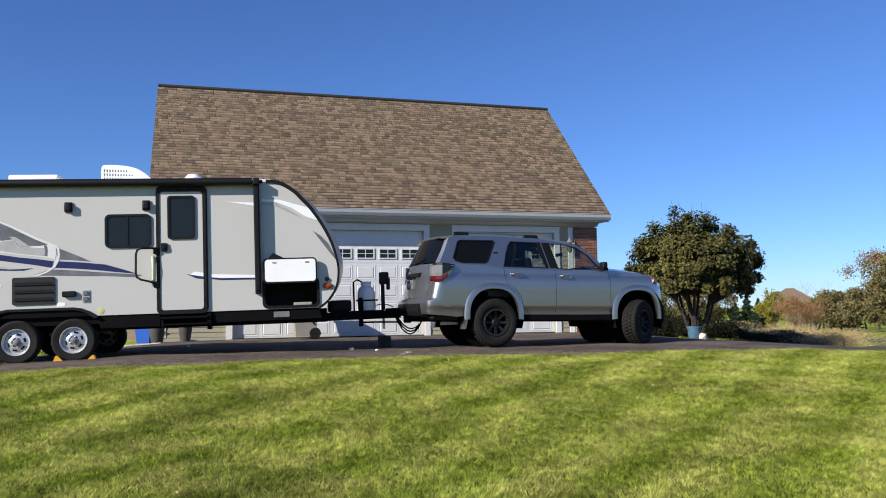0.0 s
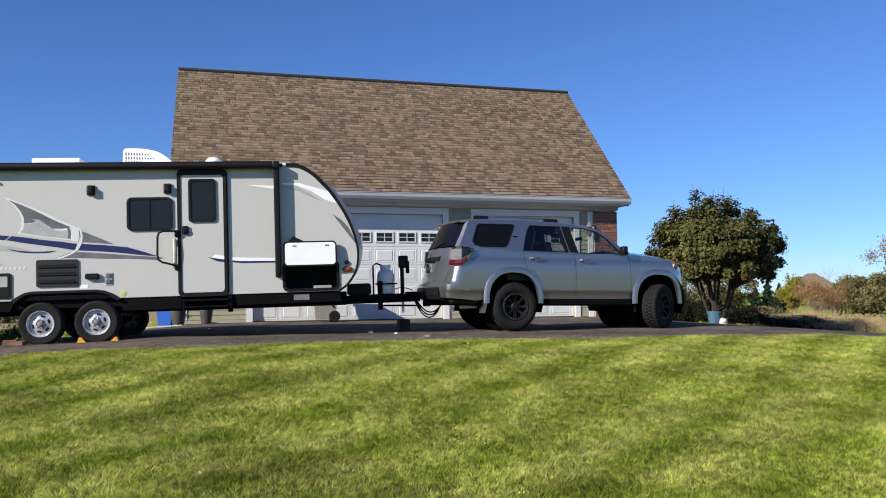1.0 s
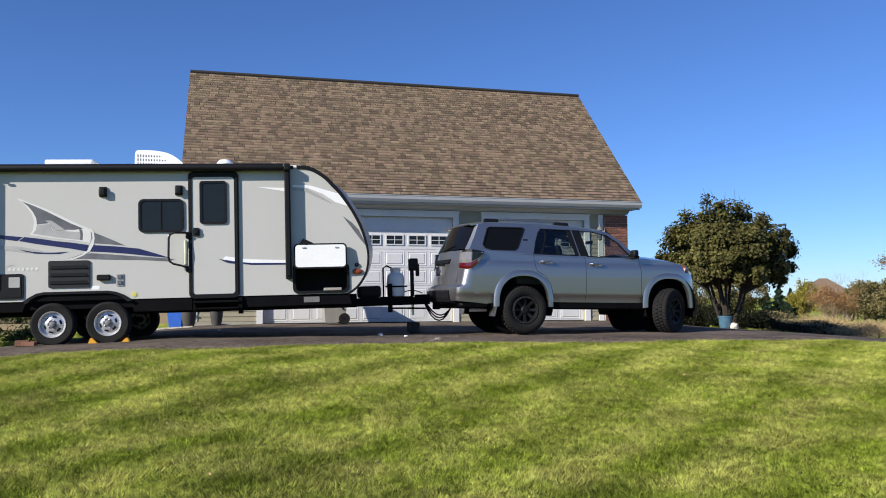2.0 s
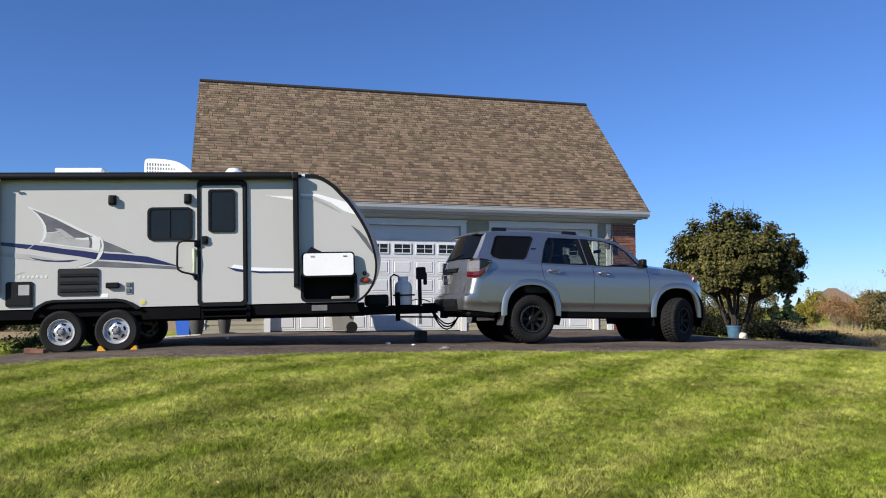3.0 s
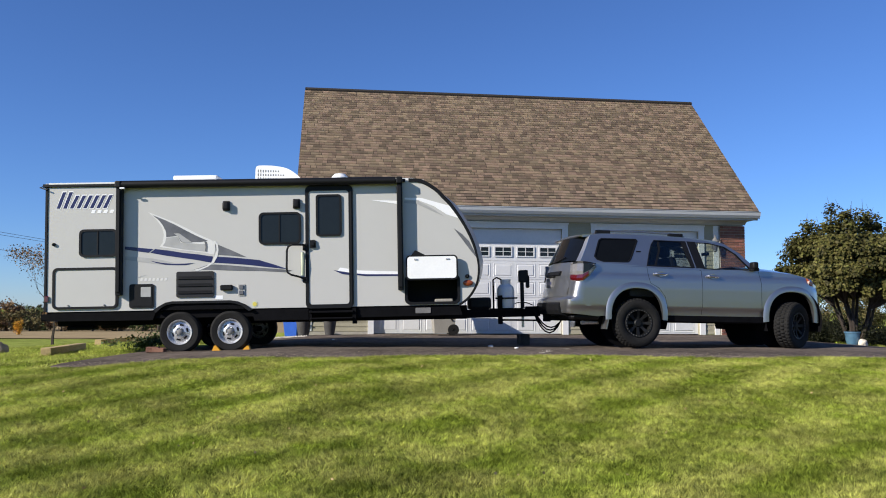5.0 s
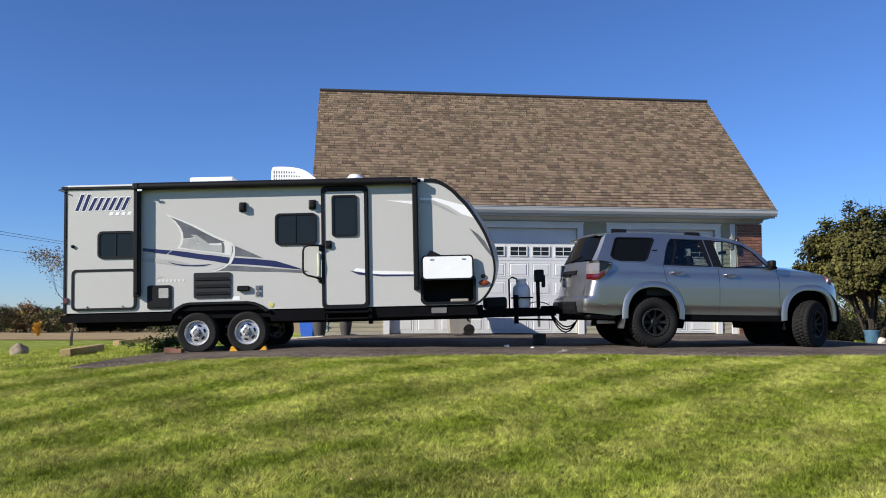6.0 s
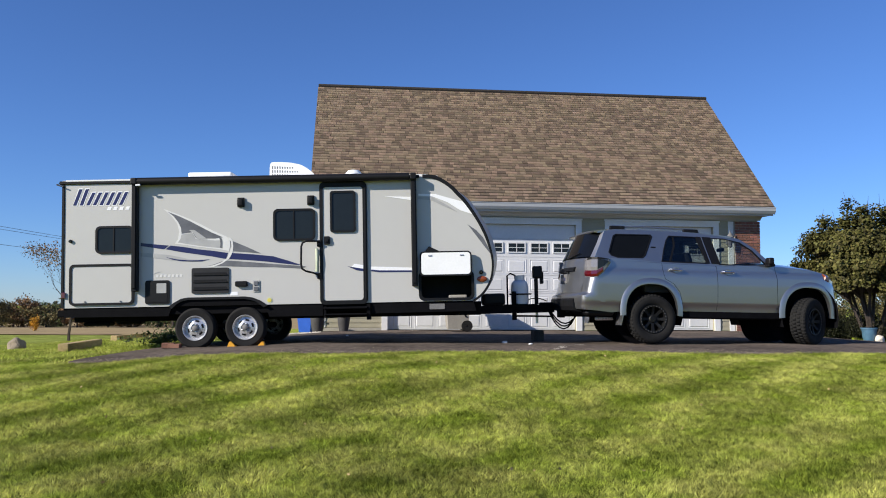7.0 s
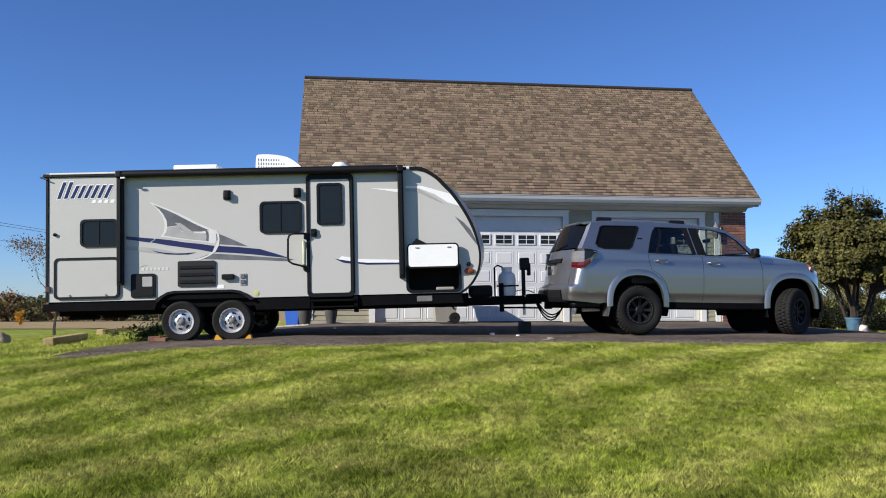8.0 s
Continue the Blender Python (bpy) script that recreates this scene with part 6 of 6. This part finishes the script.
for k, (az, d, h, w, leaf, n) in enumerate(((27.6, 84, 5.2, 2.4, "leaf_olive", 3600), (28.9, 88, 5.0, 2.2, "leaf_olive", 3600), (32.2, 86, 3.9, 1.5, "leaf_yellow", 2600), (35.6, 84, 3.7, 1.8, "leaf_olive", 3200),
                                              (34.9, 92, 3.4, 1.6, "leaf_olive", 2600), (37.2, 74, 3.6, 1.7, "leaf_olive", 3000), (39.4, 62, 5.8, 2.0, "leaf_olive", 4600), (41.0, 60, 6.4, 2.6, "leaf_olive", 4200), (26.0, 90, 4.6, 2.4, "leaf_green", 3000), (24.6, 86, 4.2, 2.2, "leaf_olive", 3000), (42.0, 62, 6.0, 2.6, "leaf_green", 3000), (33.9, 112, 3.6, 2.2, "leaf_olive", 2400), (35.2, 116, 4.2, 2.4, "leaf_green", 2400), (36.4, 110, 4.4, 2.4, "leaf_olive", 2400), (37.6, 96, 4.6, 2.2, "leaf_green", 2400), (38.3, 84, 4.4, 2.0, "leaf_olive", 2600), (31.9, 112, 3.2, 2.0, "leaf_olive", 2000))):
    x, y = far(az, d)
    leafy_tree("meadow_tree", x, y, 320 + k, h, (w, w), leaf, n * 2, 0.19, "broad autumn tree at the edge of the meadow", r0=0.12, low=0.12, clumps=46, group="trees in the distance")
x, y = far(33.6, 56)
bare_tree("willow_shrub", x, y, 401, 2.3, "rusty many-stemmed shrub willow in the meadow", 9, 0.035, "twig", 6000, "leaf_willow", 0.075, "shrub")
x, y = far(34.4, 60)
bare_tree("willow_shrub", x, y, 402, 1.8, "rusty many-stemmed shrub willow in the meadow", 8, 0.03, "twig", 3600, "leaf_willow", 0.075, "shrub")
x, y = far(34.8, 108)
bare_tree("bare_tree", x, y, 403, 5.4, "pale leafless tree far across the meadow", 3, 0.24, "twig", 0, levels=5)
x, y = far(40.0, 66)
bare_tree("bare_tree", x, y, 404, 6.6, "reddish nearly bare tree above the tree line", 1, 0.16, "bark", 2600, "leaf_rust", 0.13)
# a house across the meadow
x, y = far(33.3, 240)
HS = empty("far_house", pose(x, y, on_ground(x, y), 0, 0, -20), "distant house with a brown hipped roof", "house")
part("wall", box(BM(), -6, 6, -5, 5, 0, 3.6), "siding", HS)
bm = BM()
slab(bm, [[(-6.6, -5.6, 3.5), (6.6, -5.6, 3.5), (6.6, 5.6, 3.5), (-6.6, 5.6, 3.5)], [(-1.0, -0.3, 8.0), (1.0, -0.3, 8.0), (1.0, 0.3, 8.0), (-1.0, 0.3, 8.0)]])
part("roof", bm, "shingle", HS)
for wx in (-3.5, 0.0, 3.5):
    W = part("window", box(BM(), wx - 0.6, wx + 0.6, -5.06, -5.0, 1.2, 2.5), "white_paint", HS)
    part("pane", box(BM(), wx - 0.5, wx + 0.5, -5.08, -5.06, 1.3, 2.4), "dark_glass", W)

# distance to the left
for k in range(26):
    az = -31.5 + k * 0.6
    x, y = far(az, 120 + 8 * math.sin(k * 2.3))
    leafy_tree("hedgerow_tree", x, y, 420 + k, 3.5 + 0.7 * math.sin(k * 1.7), (2.3, 2.3), ("leaf_olive", "leaf_green", "leaf_olive", "leaf_rust", "leaf_green")[k % 5], 3200, 0.24, "autumn hedgerow tree beyond the field", r0=0.14, low=0.0, clumps=44, group="trees beyond the field")
x, y = -12.1, 27.0
bare_tree("young_tree", x, y, 453, 2.9, "young tree with thin bare twigs and brown leaves", 1, 0.055, "bark", 1500, "leaf_rust", 0.055, levels=5)
bare_tree("young_tree", -8.1, 25.6, 451, 2.0, "young tree with thin bare twigs and brown leaves", 1, 0.05, "bark", 300, "leaf_green", 0.06)
x, y = far(-26.1, 80)
shrub(x, y, 452, 0.55, 1.35, "leaf_gold", 1100, 0.09, "small bright yellow autumn shrub in the field")
for k, (x, y, w, h) in enumerate(((-7.2, 24.6, 1.8, 0.75), (-6.2, 23.6, 1.6, 0.65), (-5.4, 22.6, 1.2, 0.5), (-5.0, 20.0, 0.9, 0.35), (-5.5, 17.8, 0.8, 0.3), (-5.3, 15.9, 0.8, 0.25))):
    shrub(x, y, 460 + k, w, h, "leaf_green", 700, 0.06, "low green shrub beyond the trailer", "shrubs beyond the trailer")

# stubble field and the lane
X, Y = np.meshgrid(np.linspace(-260, -15, 30), np.linspace(56, 420, 30))
V = np.stack([X, Y, height(X, Y) + 0.05], -1).reshape(-1, 3)
i, j = np.meshgrid(np.arange(29), np.arange(29))
a = (j * 30 + i).ravel()
tagged(mesh_np("field", V, np.stack([a, a + 1, a + 31, a + 30], -1), "field"), "brown stubble field beyond the lawn", "field", kind="structure")
cx = np.linspace(0, 1, 30)
lane = np.stack([26 + 60 * cx, 34 + 22 * cx + 8 * cx ** 2, 0 * cx], -1)
V = np.concatenate([lane + (1.2, -2.2, 0), lane + (-1.2, 2.2, 0)])
V[:, 2] = height(V[:, 0], V[:, 1]) + 0.03
i = np.arange(29)
tagged(mesh_np("lane", V, np.stack([i, i + 1, i + 31, i + 30], -1), "road"), "grey asphalt lane crossing the meadow", "road", kind="structure")

# power lines on their poles, running away past the trailer
UP = empty("utility_pole", pose(-32.3, 100, on_ground(-32.3, 100)), "wooden utility poles carrying thin power lines", "utility pole")
for y in (0, -140):
    part("pole", tube(BM(), [(0, y, -0.6), (0, y, 9.4)], [0.16, 0.11], 10), "bark", UP)
    part("crossarm", box(BM(), -0.9, 0.9, y - 0.06, y + 0.06, 8.75, 8.87, 0.01), "bark", UP)
for x, z in ((-0.8, 8.9), (0.8, 8.85), (0.0, 7.65)):
    pts = [(x, -140 * s, z - 0.5 * 4 * s * (1 - s)) for s in np.linspace(0, 1, 50)]
    part("power_line", tube(BM(), pts, 0.016, 5), "wire", UP)

# ---- grass ----
rng = np.random.default_rng(11)


def lumps(x, y, cell, seed):
    """Smooth value noise from 0 to 1 with lumps of the given size in metres."""
    g = np.random.default_rng(seed).uniform(0, 1, (256, 256))
    u, v = x / cell + 1000.3, y / cell + 1000.7
    i, j = np.floor(u).astype(int), np.floor(v).astype(int)
    fu, fv = u - i, v - j
    fu, fv = fu * fu * (3 - 2 * fu), fv * fv * (3 - 2 * fv)
    at = lambda a, b: g[(i + a) % 256, (j + b) % 256]
    return (at(0, 0) * (1 - fu) + at(1, 0) * fu) * (1 - fv) + (at(0, 1) * (1 - fu) + at(1, 1) * fu) * fv


def blades(name, x, y, h, w, label):
    n = len(x)
    z = ground_z(x, y)
    a = rng.uniform(0, 2 * math.pi, n)
    lean_a = 9.0 * lumps(x, y, 0.16, 71) + 5.0 * lumps(x, y, 0.05, 72) + rng.normal(0, 0.5, n)
    ln = h * rng.uniform(0.3, 1.7, n)
    dx, dy = np.cos(a) * w, np.sin(a) * w
    V = np.stack([np.stack([x - dx, y - dy, z - 0.005], -1), np.stack([x + dx, y + dy, z - 0.005], -1), np.stack([x + np.cos(lean_a) * ln, y + np.sin(lean_a) * ln, z + h], -1)], 1).reshape(-1, 3)
    return tagged(mesh_np(name, V, np.arange(3 * n).reshape(n, 3), "blade"), label, "grass", kind="stuff")


def scatter(n, y0, y1, lo, hi):
    y = np.sqrt(rng.uniform(y0 ** 2, y1 ** 2, n))
    x = rng.uniform(0, 1, n) * (hi - lo) * y + lo * y
    return x, y


x, y = scatter(1750000, 4.0, 12.7, -0.60, 0.86)
clump = 0.75 + 0.5 * np.sin(7.1 * x + 3 * np.sin(2.3 * y)) * np.sin(6.3 * y + 2 * np.sin(3.1 * x))
ok = (y < edge_y(x) + rng.normal(0, 0.03, len(y))) & (rng.uniform(0, 1, len(y)) < 0.55 + 0.45 * clump)
x, y = x[ok], y[ok]
blades("grass", x, y, rng.uniform(0.014, 0.034, len(x)) * (0.35 + 0.75 * lumps(x, y, 0.05, 73) + 0.55 * lumps(x, y, 0.22, 74) + 0.35 * lumps(x, y, 0.7, 75)), rng.uniform(0.0013, 0.0033, len(x)), "mown green and straw-coloured lawn grass")
# thinner stand of coarser blades on the rest of the lawn
x, y = rng.uniform(-12.3, 14.3, 330000), rng.uniform(-3.3, 12.9, 330000)
ok = (y < edge_y(x)) & ((y < 4.0) | (x < -0.60 * y) | (x > 0.86 * y))
x, y = x[ok], y[ok]
blades("grass", x, y, rng.uniform(0.02, 0.05, len(x)), rng.uniform(0.008, 0.014, len(x)), "mown green and straw-coloured lawn grass")
x = rng.uniform(-16, -4.6, 150000)
y = rng.uniform(11.3, 26, 150000)
ok = (on_drive(x, y) < 0.5) & (x > -0.62 * y) & ((x < -5.2) | (y > far_y(x)))
x, y = x[ok], y[ok]
blades("grass", x, y, rng.uniform(0.02, 0.055, len(x)) * (0.5 + lumps(x, y, 0.25, 76)), rng.uniform(0.004, 0.008, len(x)), "longer lawn grass beside the drive's end")
x = rng.uniform(7, 22, 110000)
y = rng.uniform(9, 24, 110000)
ok = (on_drive(x, y) < 0.5) & (y > far_y(x)) & (x > 0.50 * y) & (x < 0.9 * y)
x, y = x[ok], y[ok]
blades("grass", x, y, rng.uniform(0.03, 0.09, len(x)), rng.uniform(0.005, 0.010, len(x)), "rough grass beyond the drive")
# dry grass and gravel crumbs along the edge of the asphalt
n = 900
x = rng.uniform(-4.9, 9, n)
y = edge_y(x) + np.abs(rng.normal(0, 0.25, n))
s = rng.uniform(0.005, 0.012, n)
V = (np.stack([x, y, height(x, y) + 0.014], -1)[:, None] + np.array([(-1, -1, 0), (1, -1, 0), (1, 1, 0), (-1, 1, 0), (0, 0, 0.9)])[None] * s[:, None, None]).reshape(-1, 3)
F = (np.arange(n)[:, None, None] * 5 + np.array([(0, 1, 4), (1, 2, 4), (2, 3, 4), (3, 0, 4)])[None]).reshape(-1, 3)
tagged(mesh_np("edge_gravel", V, F, "stone"), "loose gravel crumbs along the asphalt edge", "gravel", kind="stuff")
n = 500
x = rng.uniform(-4.4, -2.9, n)
y = 18.2 + (x + 4.4) * 1.2 + rng.normal(0, 0.12, n)
s = rng.uniform(0.012, 0.035, n)
V = (np.stack([x, y, height(x, y) + 0.012], -1)[:, None] + np.array([(-1, -1, 0), (1, -1, 0), (1, 1, 0), (-1, 1, 0), (0, 0, 0.9)])[None] * s[:, None, None]).reshape(-1, 3)
F = (np.arange(n)[:, None, None] * 5 + np.array([(0, 1, 4), (1, 2, 4), (2, 3, 4), (3, 0, 4)])[None]).reshape(-1, 3)
tagged(mesh_np("edging_gravel", V, F, "pale_stone"), "pale gravel edging beside the drive", "gravel", kind="stuff")
# litter and a crumbling crack on the drive
for k, (x, y, w) in enumerate(((1.12, 14.1, 0.05), (1.50, 13.6, 0.035), (-1.9, 17.0, 0.03))):
    bm = BM()
    bmesh.ops.create_icosphere(bm, subdivisions=2, radius=w)
    for v in bm.verts:
        v.co *= 1 + 0.4 * noise.noise(v.co * 30 + Vector((k, 0, 0)))
        v.co.z *= 0.45
    ob = part("paper_scrap", bm, "white_plastic")
    ob.matrix_world = pose(x, y, on_ground(x, y) + w * 0.3)
    tagged(ob, "crumpled white scrap lying on the asphalt", "litter", "scraps on the drive")
n = 160
t = rng.uniform(0, 1, n)
x = 1.75 + 0.5 * t + 0.05 * np.sin(9 * t) + rng.normal(0, 0.02 + 0.03 * t, n)
y = 12.5 + 1.1 * t + rng.normal(0, 0.03, n)
s = rng.uniform(0.003, 0.008, n)
V = (np.stack([x, y, height(x, y) + 0.014], -1)[:, None] + np.array([(-1, -1, 0), (1, -1, 0), (1, 1, 0), (-1, 1, 0), (0, 0, 0.7)])[None] * s[:, None, None]).reshape(-1, 3)
F = (np.arange(n)[:, None, None] * 5 + np.array([(0, 1, 4), (1, 2, 4), (2, 3, 4), (3, 0, 4)])[None]).reshape(-1, 3)
tagged(mesh_np("crack_crumbs", V, F, "pale_stone"), "pale crumbs along a crack in the asphalt", "gravel", kind="stuff")
n = 70
x, y = scatter(n, 5.0, 12.0, -0.5, 0.7)
P = np.stack([x, y, ground_z(x, y) + 0.035], -1)
V, F = leaves(P, rng, 0.032, 0.0)
tagged(mesh_np("fallen_leaves", V, F, "leaf_straw"), "scattered brown fallen leaves on the lawn", "leaves", kind="stuff")

# ---- pieces: bricks of the corner pier, shingles of the roof ----
PX0, PX1 = WR - 0.68, WR
PIER = part("brick_pier", box(BM(), PX0 + 0.01, PX1 + 0.02, -0.09, -0.002, -0.02, 2.96), "mortar", G, "red brick corner pier")
BL, BH, JT = 0.20, 0.062, 0.012
meshes = {}


def brick_mesh(L):
    key = round(L, 3)
    if key not in meshes:
        bm = BM()
        box(bm, 0, L, -0.02, 0.0, 0, BH, 0.004)
        me = bpy.data.meshes.new("brick")
        bm.to_mesh(me)
        bm.free()
        me.materials.append(M["brick"])
        meshes[key] = me
    return meshes[key]


rnd = random.Random(5)
z, row = 0.0, 0
while z + BH < 2.96:
    x = PX0
    first = BL / 2 - JT / 2 if row % 2 else BL
    L = first
    while x < PX1 - 0.03:
        L = min(L, PX1 + 0.025 - x)
        ob = new("brick", brick_mesh(L))
        ob.parent = PIER
        ob.location = (x, -0.088 + rnd.uniform(-0.002, 0.002), z)
        x += L + JT
        L = BL
    z += BH + JT
    row += 1

ALPHA = math.atan2(RIDGE - EAVE, RUN)
ROOF = next(o for o in G.children if o.name.startswith("roof_front"))
EXPO = 0.127
SLOPE = Matrix.Translation((0, -0.45, EAVE - 0.02)) @ Matrix.Rotation(ALPHA, 4, "X")
widths = (0.09, 0.12, 0.15, 0.19, 0.24)


def shingle_verts(w, th):
    return [(0, 0.038, 0.009 + th), (w, 0.038, 0.009 + th), (w, EXPO + 0.026, 0.007), (0, EXPO + 0.026, 0.007), (0, 0.038, 0.002), (w, 0.038, 0.002)]


faces = ((0, 1, 2, 3), (4, 5, 1, 0))
shared = {}
for w in widths:
    me = bpy.data.meshes.new("shingle")
    me.from_pydata(shingle_verts(w - 0.0025, 0.010), [], [*faces, (5, 2, 1), (4, 0, 3)])
    me.materials.append(M["shingle_piece"])
    shared[w] = me
sv, sf = [], []
bv, bf = [], []
count = 0
X0, X1 = WL - 0.34, WR + 0.29
for c in range(int((SL - 0.02) / EXPO)):
    x = X0 - rnd.uniform(0, 0.12)
    y = c * EXPO
    n0 = len(bv)
    # lower layer of the course; its exposed dark strip stands for the butt shadow
    for vx, vy, vz in ((X0, -0.006, 0.008), (X1, -0.006, 0.008), (X1, EXPO + 0.02, 0.002), (X0, EXPO + 0.02, 0.002), (X0, -0.006, -0.002), (X1, -0.006, -0.002)):
        bv.append(SLOPE @ Vector((vx, y + vy, vz)))
    bf += [(n0, n0 + 1, n0 + 2, n0 + 3), (n0 + 4, n0 + 5, n0 + 1, n0)]
    while x < X1 - 0.02:
        w = rnd.choice(widths)
        if X0 <= x and x + w < X1 and count < 300 and 2.0 < x < 10.4:
            ob = new("shingle", shared[w])
            ob.parent = ROOF
            ob.matrix_basis = SLOPE @ Matrix.Translation((x, y, rnd.uniform(0, 0.003)))
            count += 1
        else:
            a, b = max(x, X0), min(x + w, X1)
            n0 = len(sv)
            th = 0.006 + rnd.uniform(0, 0.008)
            drop = rnd.choice((-0.012, -0.004, 0.0, 0.004))
            for vx, vy, vz in shingle_verts(b - a - 0.0025, th):
                sv.append(SLOPE @ Vector((a + vx, y + vy + (drop if vy < 0.05 else 0), vz)))
            sf += [(n0, n0 + 1, n0 + 2, n0 + 3), (n0 + 4, n0 + 5, n0 + 1, n0)]
        x += w + rnd.choice((0.0, 0.0, 0.0, 0.0, 0.010))
tagged(mesh_np("shingles", np.array([tuple(v) for v in sv]), np.array(sf), "shingle", ROOF), "brown blended asphalt shingles", kind="stuff")
tagged(mesh_np("shingle_underlay_shade", np.array([tuple(v) for v in bv]), np.array(bf), "shingle_base_shade", ROOF), "darker lower layer of the shingles with the course shadow in its colour", kind="stuff")
